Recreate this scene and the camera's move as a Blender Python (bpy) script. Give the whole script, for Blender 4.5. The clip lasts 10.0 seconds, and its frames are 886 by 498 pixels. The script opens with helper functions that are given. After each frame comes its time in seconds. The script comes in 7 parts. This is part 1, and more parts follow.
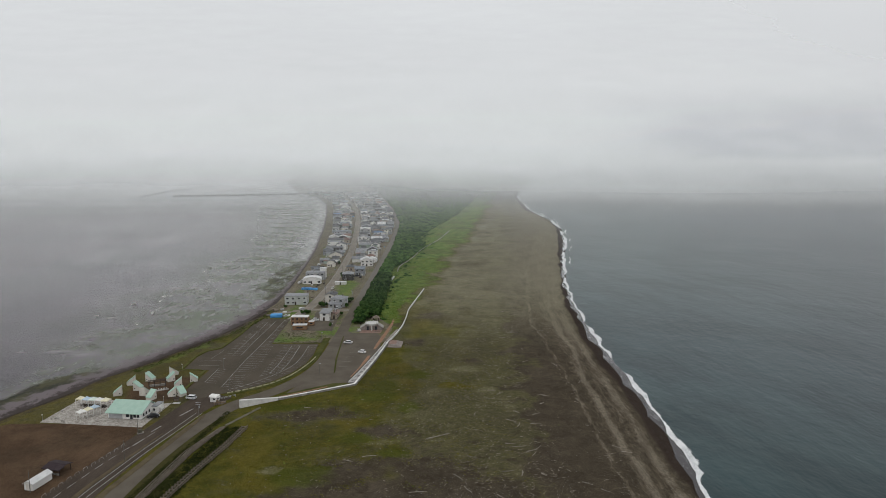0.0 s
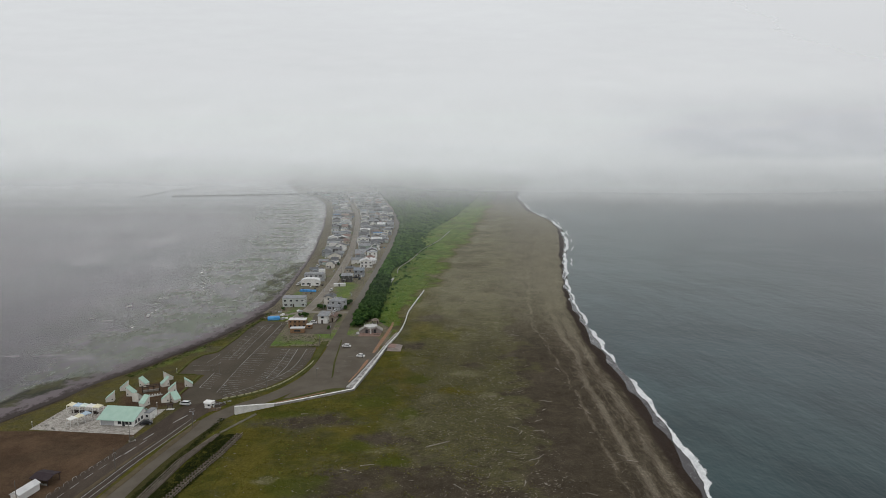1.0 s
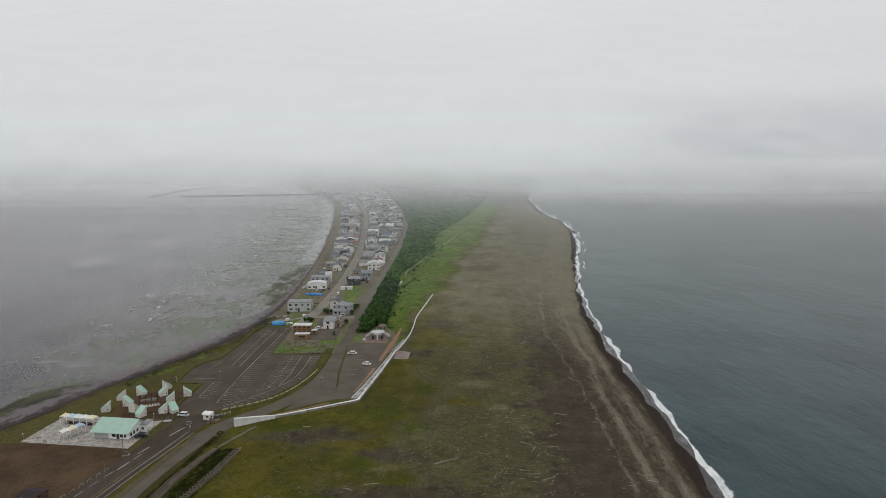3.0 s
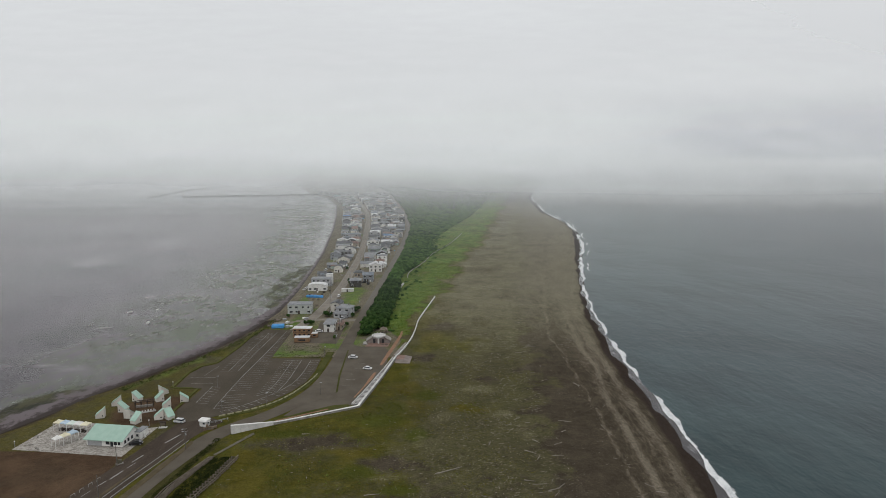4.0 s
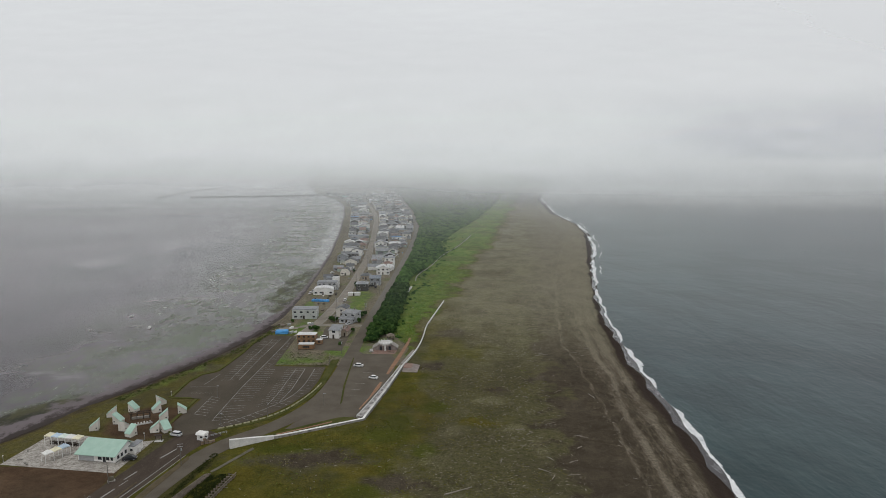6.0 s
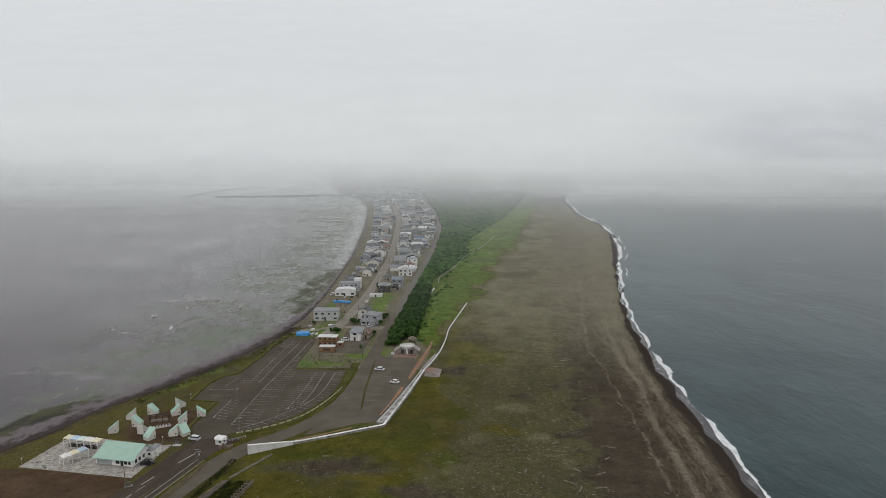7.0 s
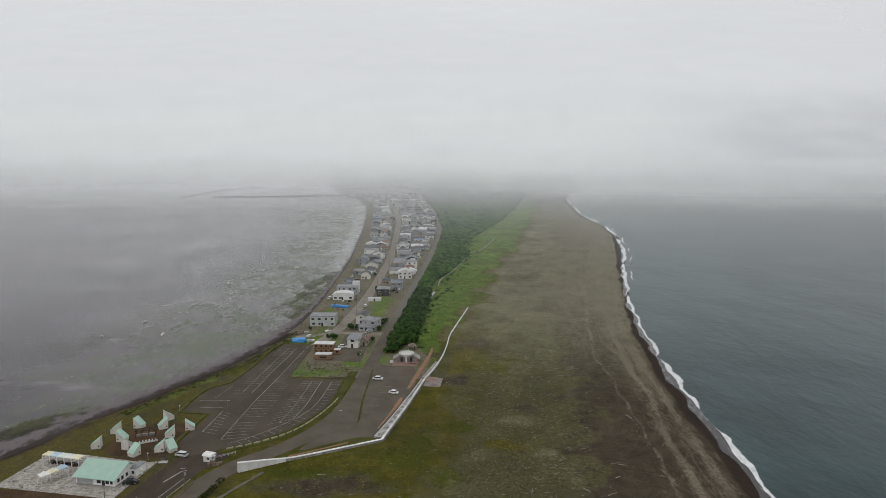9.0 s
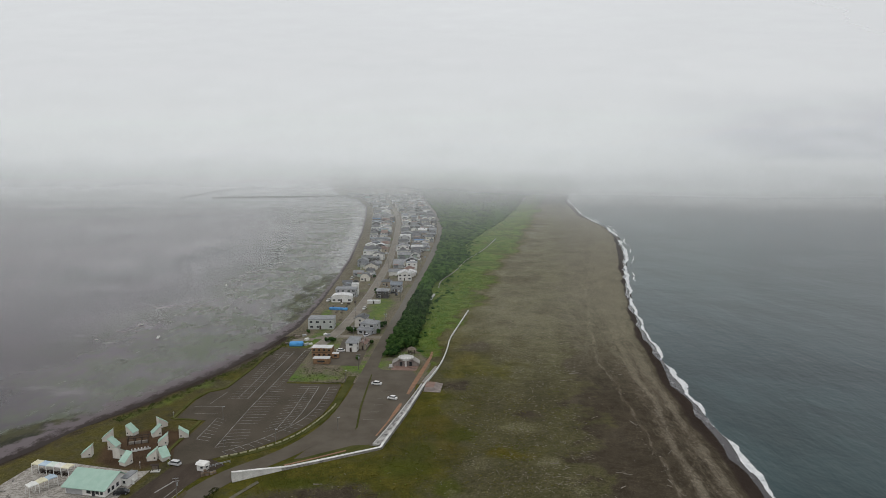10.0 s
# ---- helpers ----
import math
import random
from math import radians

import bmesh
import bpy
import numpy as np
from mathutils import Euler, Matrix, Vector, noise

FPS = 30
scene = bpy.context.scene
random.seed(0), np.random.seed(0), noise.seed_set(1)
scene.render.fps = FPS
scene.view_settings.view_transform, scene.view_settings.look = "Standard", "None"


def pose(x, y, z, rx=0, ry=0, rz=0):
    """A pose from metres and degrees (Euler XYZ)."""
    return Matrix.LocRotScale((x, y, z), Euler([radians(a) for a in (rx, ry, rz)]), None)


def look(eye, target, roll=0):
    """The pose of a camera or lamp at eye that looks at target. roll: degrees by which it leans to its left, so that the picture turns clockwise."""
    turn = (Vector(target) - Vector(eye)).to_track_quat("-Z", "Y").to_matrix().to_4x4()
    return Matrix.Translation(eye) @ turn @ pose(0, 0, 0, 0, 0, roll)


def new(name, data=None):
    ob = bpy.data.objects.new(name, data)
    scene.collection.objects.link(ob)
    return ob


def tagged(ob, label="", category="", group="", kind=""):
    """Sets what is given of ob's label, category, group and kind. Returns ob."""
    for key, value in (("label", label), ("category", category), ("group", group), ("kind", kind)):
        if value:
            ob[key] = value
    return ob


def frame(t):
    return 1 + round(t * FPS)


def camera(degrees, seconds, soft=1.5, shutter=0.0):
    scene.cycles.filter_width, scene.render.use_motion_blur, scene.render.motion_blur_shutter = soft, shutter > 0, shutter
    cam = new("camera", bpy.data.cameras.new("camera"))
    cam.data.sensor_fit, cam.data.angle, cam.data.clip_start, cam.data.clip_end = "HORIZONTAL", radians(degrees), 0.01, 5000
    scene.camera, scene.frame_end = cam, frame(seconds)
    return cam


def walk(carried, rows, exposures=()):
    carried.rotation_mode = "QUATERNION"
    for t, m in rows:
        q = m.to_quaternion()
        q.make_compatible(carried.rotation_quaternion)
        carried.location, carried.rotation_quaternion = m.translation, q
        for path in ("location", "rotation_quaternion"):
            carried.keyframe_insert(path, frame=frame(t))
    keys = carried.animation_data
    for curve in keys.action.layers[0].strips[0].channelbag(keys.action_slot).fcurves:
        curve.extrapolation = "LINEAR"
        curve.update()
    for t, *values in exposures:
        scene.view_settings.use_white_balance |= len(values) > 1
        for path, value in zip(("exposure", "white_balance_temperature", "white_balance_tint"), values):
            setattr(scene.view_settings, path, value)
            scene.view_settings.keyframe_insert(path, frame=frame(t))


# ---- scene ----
cam = camera(67.34, 10.0, soft=0.65)
# seconds, eastward, ahead, pitch, yaw; the drone holds 100 m
PATH = [
    (0.0, 0.00, 0.00, -8.863, 0.000),
    (0.5, 0.01, 3.23, -8.870, 0.011),
    (1.0, 0.00, 6.30, -8.868, 0.015),
    (1.5, 0.03, 9.36, -8.868, 0.030),
    (2.0, 0.08, 12.40, -8.870, 0.066),
    (2.25, 0.07, 13.88, -8.867, 0.130),
    (2.4, 0.06, 14.77, -8.864, 0.690),
    (2.5, 0.06, 15.38, -8.863, 0.720),
    (2.7, 0.06, 16.60, -8.861, 0.760),
    (4.0, 0.04, 24.55, -8.846, 1.059),
    (4.5, 0.01, 27.60, -8.835, 1.069),
    (5.0, -0.07, 30.51, -8.828, 1.081),
    (5.5, -0.27, 33.60, -8.828, 1.095),
    (7.0, -0.96, 43.13, -8.828, 3.785),
    (7.5, -1.30, 46.31, -8.841, 3.786),
    (8.0, -1.62, 49.36, -8.843, 3.778),
    (8.5, -1.90, 52.35, -8.839, 3.778),
    (9.0, -2.14, 55.43, -8.845, 3.788),
    (9.5, -2.36, 58.48, -8.841, 3.796),
    (10.0, -2.51, 61.28, -8.825, 3.806),
]
walk(cam, [(t, pose(x, y, 100.0, 90 + pitch, 0, yaw)) for t, x, y, pitch, yaw in PATH])

# ---- light: an overcast, foggy day ----
world = bpy.data.worlds.new("overcast_sky")
scene.world = world
world.use_nodes = True
wn, wl = world.node_tree.nodes, world.node_tree.links
wn.clear()
w_out = wn.new("ShaderNodeOutputWorld")
w_bg = wn.new("ShaderNodeBackground")
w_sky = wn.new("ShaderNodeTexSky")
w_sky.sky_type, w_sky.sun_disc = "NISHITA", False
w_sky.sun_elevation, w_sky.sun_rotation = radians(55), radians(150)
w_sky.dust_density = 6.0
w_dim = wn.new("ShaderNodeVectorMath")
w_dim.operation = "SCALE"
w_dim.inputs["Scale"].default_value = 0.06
w_co = wn.new("ShaderNodeTexCoord")
w_sep = wn.new("ShaderNodeSeparateXYZ")
w_ramp = wn.new("ShaderNodeValToRGB")
e = w_ramp.color_ramp.elements
e[0].position, e[0].color = 0.0, (0.40, 0.40, 0.41, 1)
e[1].position, e[1].color = 1.0, (0.63, 0.64, 0.652, 1)
for at, v in ((0.495, 0.42), (0.51, 0.53), (0.54, 0.675), (0.60, 0.755), (0.70, 0.69)):
    k = e.new(at)
    k.color = (v * 0.980, v * 0.997, v * 1.022, 1)
w_half = wn.new("ShaderNodeMath")
w_half.operation = "MULTIPLY_ADD"
w_half.inputs[1].default_value, w_half.inputs[2].default_value = 0.5, 0.5
w_map = wn.new("ShaderNodeMapping")
w_map.inputs["Scale"].default_value = (2.0, 2.0, 4.5)
w_noise = wn.new("ShaderNodeTexNoise")
w_noise.inputs["Scale"].default_value, w_noise.inputs["Detail"].default_value = 1.6, 6.0
w_cloud = wn.new("ShaderNodeMapRange")
w_cloud.inputs["From Min"].default_value, w_cloud.inputs["From Max"].default_value = 0.3, 0.7
w_cloud.inputs["To Min"].default_value, w_cloud.inputs["To Max"].default_value = 0.97, 1.03
w_mul = wn.new("ShaderNodeVectorMath")
w_mul.operation = "SCALE"
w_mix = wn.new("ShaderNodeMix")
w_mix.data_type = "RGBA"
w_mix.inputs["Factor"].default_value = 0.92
wl.new(w_co.outputs["Generated"], w_sep.inputs[0])
wl.new(w_sep.outputs["Z"], w_half.inputs[0])
wl.new(w_half.outputs[0], w_ramp.inputs[0])
wl.new(w_co.outputs["Generated"], w_map.inputs[0])
wl.new(w_map.outputs[0], w_noise.inputs["Vector"])
wl.new(w_noise.outputs["Fac"], w_cloud.inputs["Value"])
wl.new(w_ramp.outputs[0], w_mul.inputs[0])
wl.new(w_cloud.outputs[0], w_mul.inputs["Scale"])
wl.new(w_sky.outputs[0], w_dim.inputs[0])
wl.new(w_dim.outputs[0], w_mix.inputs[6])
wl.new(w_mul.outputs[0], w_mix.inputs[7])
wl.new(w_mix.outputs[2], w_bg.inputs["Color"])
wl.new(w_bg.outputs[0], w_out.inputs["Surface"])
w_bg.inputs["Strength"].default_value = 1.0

sun_data = bpy.data.lights.new("sun", "SUN")
sun_data.energy, sun_data.angle, sun_data.color = 0.5, radians(25), (1.0, 0.97, 0.93)
sun = new("sun", sun_data)
sun.matrix_world = look((-120, -160, 300), (0, 0, 0))


# ---- materials ----
class Nodes:
    """Short hand for one node material."""

    def __init__(self, name):
        self.m = bpy.data.materials.new(name)
        self.m.use_nodes = True
        self.t = self.m.node_tree
        self.t.nodes.clear()
        self.out = self.t.nodes.new("ShaderNodeOutputMaterial")
        self.pos = self.t.nodes.new("ShaderNodeNewGeometry").outputs["Position"]

    def put(self, socket, v):
        if hasattr(v, "node"):
            self.t.links.new(v, socket)
        elif v is not None:
            socket.default_value = v

    def noise(self, scale, detail=4.0, rough=0.55, stretch=None, vector=None):
        v = vector or self.pos
        if stretch:
            mp = self.t.nodes.new("ShaderNodeMapping")
            mp.inputs["Scale"].default_value = stretch
            self.put(mp.inputs[0], v)
            v = mp.outputs[0]
        n = self.t.nodes.new("ShaderNodeTexNoise")
        self.put(n.inputs["Vector"], v)
        n.inputs["Scale"].default_value, n.inputs["Detail"].default_value, n.inputs["Roughness"].default_value = scale, detail, rough
        return n.outputs["Fac"]

    def cells(self, scale, kind="F1"):
        n = self.t.nodes.new("ShaderNodeTexVoronoi")
        n.feature = kind
        self.put(n.inputs["Vector"], self.pos)
        n.inputs["Scale"].default_value = scale
        return n

    def ramp(self, v, lo, hi, a=0.0, b=1.0, smooth=True):
        n = self.t.nodes.new("ShaderNodeMapRange")
        n.interpolation_type = "SMOOTHSTEP" if smooth else "LINEAR"
        self.put(n.inputs["Value"], v)
        for key, x in (("From Min", lo), ("From Max", hi), ("To Min", a), ("To Max", b)):
            self.put(n.inputs[key], x)
        return n.outputs[0]

    def math(self, op, a, b=None, c=None):
        n = self.t.nodes.new("ShaderNodeMath")
        n.operation = op
        for s, v in zip(n.inputs, (a, b, c)):
            self.put(s, v)
        return n.outputs[0]

    def mix(self, f, a, b):
        n = self.t.nodes.new("ShaderNodeMix")
        n.data_type = "RGBA"
        self.put(n.inputs["Factor"], f)
        for s, v in ((n.inputs[6], a), (n.inputs[7], b)):
            self.put(s, (*v, 1) if isinstance(v, tuple) and len(v) == 3 else v)
        return n.outputs[2]

    def attribute(self, name):
        n = self.t.nodes.new("ShaderNodeAttribute")
        n.attribute_name = name
        s = self.t.nodes.new("ShaderNodeSeparateColor")
        self.t.links.new(n.outputs["Color"], s.inputs[0])
        return s.outputs[0], s.outputs[1], s.outputs[2]

    def random(self):
        return self.t.nodes.new("ShaderNodeObjectInfo").outputs["Random"]

    def island(self):
        return self.t.nodes.new("ShaderNodeNewGeometry").outputs["Random Per Island"]

    def bump(self, height, strength=0.4, distance=0.05):
        n = self.t.nodes.new("ShaderNodeBump")
        n.inputs["Strength"].default_value, n.inputs["Distance"].default_value = strength, distance
        self.put(n.inputs["Height"], height)
        return n.outputs[0]

    def surface(self, color, rough=0.8, normal=None, metal=0.0, spec=0.3, ior=1.45, alpha=None):
        p = self.t.nodes.new("ShaderNodeBsdfPrincipled")
        for key, v in (("Base Color", (*color, 1) if isinstance(color, tuple) else color), ("Roughness", rough), ("Metallic", metal), ("Specular IOR Level", spec), ("IOR", ior), ("Normal", normal), ("Alpha", alpha)):
            self.put(p.inputs[key], v)
        self.t.links.new(p.outputs[0], self.out.inputs["Surface"])
        return self.m


def plain(name, a, b, scale=0.6, fine=6.0, rough=0.75, spec=0.25, bump=0.3, vary=0.12, metal=0.0):
    """A surface of colours a to b, with stains and grain, and a shade of its own for each object."""
    n = Nodes(name)
    f = n.math("ADD", n.math("MULTIPLY", n.noise(scale), 0.65), n.math("MULTIPLY", n.noise(fine), 0.35))
    c = n.mix(n.ramp(f, 0.32, 0.68), a, b)
    hs = n.t.nodes.new("ShaderNodeHueSaturation")
    n.put(hs.inputs["Color"], c)
    n.put(hs.inputs["Value"], n.ramp(n.random(), 0, 1, 1 - vary, 1 + vary, False))
    return n.surface(hs.outputs[0], rough, n.bump(n.noise(fine * 2), bump, 0.03), metal, spec)


def leaf_material(name, a, b, c):
    n = Nodes(name)
    r = n.math("ADD", n.math("MULTIPLY", n.island(), 0.40), n.math("ADD", n.math("MULTIPLY", n.noise(0.16, 4.0, 0.6), 0.60), n.math("MULTIPLY", n.noise(0.045, 4.0, 0.6), 0.45)))
    col = n.mix(n.ramp(r, 0.48, 0.92), a, b)
    col = n.mix(n.ramp(n.noise(0.9), 0.5, 0.8), col, c)
    return n.surface(col, 0.9, None, 0.0, 0.05)


# the ground: dark volcanic sand, scrub, meadow, grass, gravel, soil
g = Nodes("ground_sand_and_grass")
scrub, meadow, lush = g.attribute("zone_a")
gravel, soil, wet = g.attribute("zone_b")
litter, dense, yellow = g.attribute("zone_c")
g_xyz = g.t.nodes.new("ShaderNodeSeparateXYZ")
g.put(g_xyz.inputs[0], g.pos)
lumpy = g.noise(0.055, 6, 0.62, (1.3, 0.8, 1.0))
big, mid, fine = g.noise(0.025, 5), g.noise(0.16, 5, 0.65), g.noise(1.1, 5, 0.7)
sandy = g.mix(g.ramp(mid, 0.3, 0.7), (0.050, 0.040, 0.027), (0.075, 0.061, 0.042))
sandy = g.mix(g.ramp(g.noise(2.6, 3), 0.55, 0.75, 0, 0.4), sandy, (0.15, 0.13, 0.10))


def spread(mask, a, b, soft=0.22):
    """Turns a smooth mask into ragged patches."""
    v = g.math("ADD", mask, g.math("MULTIPLY", g.math("SUBTRACT", a, 0.5), b))
    return g.ramp(v, 0.5 - soft, 0.5 + soft)


streak = g.math("ADD", g.math("MULTIPLY", g.noise(1.0, 6, 0.70, (0.34, 0.05, 0.1)), 0.5), g.math("MULTIPLY", g.noise(1.0, 7, 0.75, (0.9, 0.26, 0.5)), 0.5))
smear = g.math("MULTIPLY", g.ramp(g.noise(0.075, 5, 0.6, (1.0, 0.6, 1.0)), 0.54, 0.74), g.ramp(fine, 0.3, 0.7, 0.35, 0.7))
sandy = g.mix(smear, sandy, (0.112, 0.095, 0.071))
stones = g.mix(g.ramp(fine, 0.35, 0.7), (0.155, 0.132, 0.096), (0.295, 0.258, 0.200))
col = g.mix(g.math("MULTIPLY", spread(gravel, streak, 2.6, 0.34), 0.72), sandy, stones)
scrubby = g.mix(g.ramp(fine, 0.38, 0.62), (0.066, 0.064, 0.024), (0.108, 0.102, 0.050))
scrubby = g.mix(g.ramp(g.noise(0.35, 4), 0.52, 0.7, 0, 0.75), scrubby, (0.122, 0.112, 0.070))
col = g.mix(g.math("MULTIPLY", spread(scrub, mid, 1.3), 0.85), col, scrubby)
olive = g.mix(g.ramp(mid, 0.35, 0.65), (0.062, 0.062, 0.010), (0.116, 0.102, 0.018))
olive = g.mix(g.ramp(fine, 0.42, 0.7), olive, (0.056, 0.060, 0.014))
col = g.mix(spread(meadow, g.noise(0.07, 5, 0.6), 1.5, 0.25), col, olive)
yellowish = g.mix(g.ramp(fine, 0.4, 0.65), (0.084, 0.073, 0.012), (0.130, 0.108, 0.022))
col = g.mix(g.math("MULTIPLY", spread(yellow, mid, 1.2, 0.3), 0.8), col, yellowish)
col = g.mix(g.math("MULTIPLY", spread(dense, mid, 1.2, 0.3), 0.8), col, g.mix(fine, (0.044, 0.056, 0.008), (0.080, 0.090, 0.014)))
green = g.mix(g.ramp(mid, 0.35, 0.65), (0.082, 0.148, 0.030), (0.164, 0.226, 0.052))
green = g.mix(g.ramp(fine, 0.45, 0.75), green, (0.070, 0.112, 0.026))
green = g.mix(g.ramp(lumpy, 0.45, 0.62, 0.0, 0.75), green, g.mix(fine, (0.046, 0.104, 0.016), (0.092, 0.158, 0.026)))
green = g.mix(g.ramp(g.noise(0.10, 5, 0.65), 0.52, 0.70, 0.0, 0.7), green, (0.198, 0.205, 0.060))
col = g.mix(spread(lush, mid, 1.0, 0.3), col, green)
greyish = g.mix(g.ramp(g.noise(2.2, 5, 0.75), 0.45, 0.68), (0.114, 0.105, 0.050), (0.32, 0.30, 0.20))
col = g.mix(g.math("MULTIPLY", g.math("MULTIPLY", spread(litter, g.noise(0.22, 6, 0.7, (0.7, 1.3, 1.0)), 1.7, 0.3), g.ramp(lumpy, 0.36, 0.62, 0.35, 1.15)), 0.78), col, greyish)
# pale tone that grows with Y from 300 to 450, weaker on lush ground
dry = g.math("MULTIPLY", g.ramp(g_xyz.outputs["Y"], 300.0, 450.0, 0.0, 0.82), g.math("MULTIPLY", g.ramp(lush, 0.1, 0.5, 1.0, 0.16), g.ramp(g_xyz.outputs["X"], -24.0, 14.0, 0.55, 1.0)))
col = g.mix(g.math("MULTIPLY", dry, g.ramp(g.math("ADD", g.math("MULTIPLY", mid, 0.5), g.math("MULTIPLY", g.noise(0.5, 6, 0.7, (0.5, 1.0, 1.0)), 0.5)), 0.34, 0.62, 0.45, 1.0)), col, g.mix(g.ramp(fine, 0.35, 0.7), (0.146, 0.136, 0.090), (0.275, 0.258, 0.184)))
earth = g.mix(g.ramp(g.noise(0.06, 5, 0.6), 0.35, 0.65), (0.073, 0.046, 0.028), (0.108, 0.071, 0.044))
col = g.mix(spread(soil, mid, 0.5, 0.15), col, earth)
col = g.mix(g.ramp(wet, 0.2, 0.8), col, (0.035, 0.025, 0.019))
worn = g.math("MULTIPLY", g.ramp(big, 0.48, 0.62), g.ramp(scrub, 0.2, 0.7, 0.0, 0.30))
col = g.mix(worn, col, (0.058, 0.048, 0.032))
grain = g.t.nodes.new("ShaderNodeVectorMath")
grain.operation = "SCALE"
g.put(grain.inputs[0], col)
g.put(grain.inputs["Scale"], g.math("MULTIPLY", g.ramp(g.noise(2.6, 3, 0.6), 0.32, 0.68, 0.66, 1.36, False), g.ramp(g.math("ADD", g.math("MULTIPLY", g.noise(0.5, 3, 0.6), 0.5), g.math("MULTIPLY", lumpy, 0.5)), 0.32, 0.68, 0.74, 1.26, False)))
col = grain.outputs[0]
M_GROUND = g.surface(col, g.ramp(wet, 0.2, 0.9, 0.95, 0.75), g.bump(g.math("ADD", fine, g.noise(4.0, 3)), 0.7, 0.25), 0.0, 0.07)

# the open sea, ruffled
s = Nodes("sea_water")
sx = s.noise(0.010, 4, 0.6, (1, 0.35, 1))
turned = s.t.nodes.new("ShaderNodeMapping")
turned.inputs["Rotation"].default_value = (0, 0, -0.5)
s.put(turned.inputs[0], s.pos)
swell = s.noise(0.10, 5, 0.6, (1.0, 0.45, 1.0))
chop = s.noise(0.45, 4, 0.6, (1.0, 0.5, 1.0))
gusts = s.noise(0.024, 5, 0.62, (1.0, 0.55, 1.0), turned.outputs[0])
waves = s.math("ADD", swell, s.math("MULTIPLY", chop, 0.40))
s_xyz = s.t.nodes.new("ShaderNodeSeparateXYZ")
s.put(s_xyz.inputs[0], s.pos)
open_sea = s.mix(s.ramp(sx, 0.35, 0.65), (0.012, 0.024, 0.032), (0.018, 0.035, 0.044))
near_sea = s.mix(s.ramp(gusts, 0.36, 0.62), (0.012, 0.034, 0.037), (0.018, 0.049, 0.053))
sea = s.mix(s.ramp(s.math("ADD", s_xyz.outputs["X"], s.math("ADD", s.math("MULTIPLY", sx, 90.0), s.math("MULTIPLY", s_xyz.outputs["Y"], -0.20))), 70.0, 330.0), near_sea, open_sea)
M_SEA = s.surface(sea, 0.28, s.bump(waves, 0.45, 1.0), 0.0, s.ramp(gusts, 0.34, 0.64, 0.35, 0.45), 1.33)

# the sheltered lagoon with weed beds and mud by the shore
w = Nodes("lagoon_water")
tint, edge_near, bed = w.attribute("shore")
shore_sheen, flats, _ = w.attribute("shore_sheen")
film = w.noise(0.011, 6, 0.58, (0.8, 0.7, 1.0))
mottle = w.noise(0.035, 6, 0.66, (0.7, 1.0, 1.0))
fine_weed = w.noise(0.20, 4, 0.60, (1.1, 0.5, 1.0))
deep = w.mix(w.ramp(film, 0.36, 0.66), (0.050, 0.039, 0.047), (0.112, 0.091, 0.104))
veil = w.math("MULTIPLY", tint, w.ramp(w.math("ADD", w.math("MULTIPLY", mottle, 0.55), w.math("MULTIPLY", fine_weed, 0.45)), 0.38, 0.60, 0.06, 1.0))
col = w.mix(w.math("MULTIPLY", veil, 0.90), deep, (0.074, 0.100, 0.040))
streaks = w.math("MULTIPLY", w.ramp(w.noise(0.045, 6, 0.62, (0.7, 0.8, 1.0)), 0.60, 0.72), w.ramp(tint, 0.05, 0.4, 0.25, 1.0))
col = w.mix(w.math("MULTIPLY", streaks, 0.6), col, (0.034, 0.044, 0.018))
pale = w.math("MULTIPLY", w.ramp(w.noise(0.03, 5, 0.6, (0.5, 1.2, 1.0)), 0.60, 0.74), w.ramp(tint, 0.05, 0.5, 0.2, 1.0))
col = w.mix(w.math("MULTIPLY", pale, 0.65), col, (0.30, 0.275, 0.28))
w_xyz = w.t.nodes.new("ShaderNodeSeparateXYZ")
w.put(w_xyz.inputs[0], w.pos)


def ragged_patch(cx, cy, rx, ry):
    """A ragged patch of another tone on the water, 0 to 1."""
    u = w.math("DIVIDE", w.math("SUBTRACT", w_xyz.outputs["X"], cx), rx)
    v = w.math("DIVIDE", w.math("SUBTRACT", w_xyz.outputs["Y"], cy), ry)
    d = w.math("SQRT", w.math("ADD", w.math("MULTIPLY", u, u), w.math("MULTIPLY", v, v)))
    return w.ramp(w.math("ADD", d, w.math("MULTIPLY", w.math("SUBTRACT", w.noise(0.04, 4, 0.55, (1.0, 0.5, 1.0)), 0.5), 1.5)), 0.45, 1.15, 1.0, 0.0)


for patch_at, shade, much in (((-318, 602, 20, 44), (0.34, 0.325, 0.335), 0.32), ((-300, 720, 14, 60), (0.34, 0.325, 0.335), 0.25), ((-219, 478, 9, 9), (0.040, 0.040, 0.030), 0.5), ((-345, 893, 26, 12), (0.036, 0.034, 0.030), 0.6), ((-298, 873, 30, 10), (0.036, 0.034, 0.030), 0.5), ((-300, 1120, 50, 14), (0.036, 0.034, 0.030), 0.6), ((-330, 800, 60, 34), (0.046, 0.040, 0.038), 0.4)):
    col = w.mix(w.math("MULTIPLY", ragged_patch(*patch_at), much), col, shade)
# sky sheen off the village shore, mixed into the base colour as a pale tone
lit = w.ramp(w.math("ADD", shore_sheen, w.math("MULTIPLY", w.math("SUBTRACT", mottle, 0.5), 1.2)), 0.30, 0.75)
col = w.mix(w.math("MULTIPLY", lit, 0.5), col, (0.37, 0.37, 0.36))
clump = w.math("ADD", w.math("MULTIPLY", w.math("SUBTRACT", w.noise(0.09, 7, 0.7, (1.2, 0.5, 1.0)), 0.5), 1.7), flats)
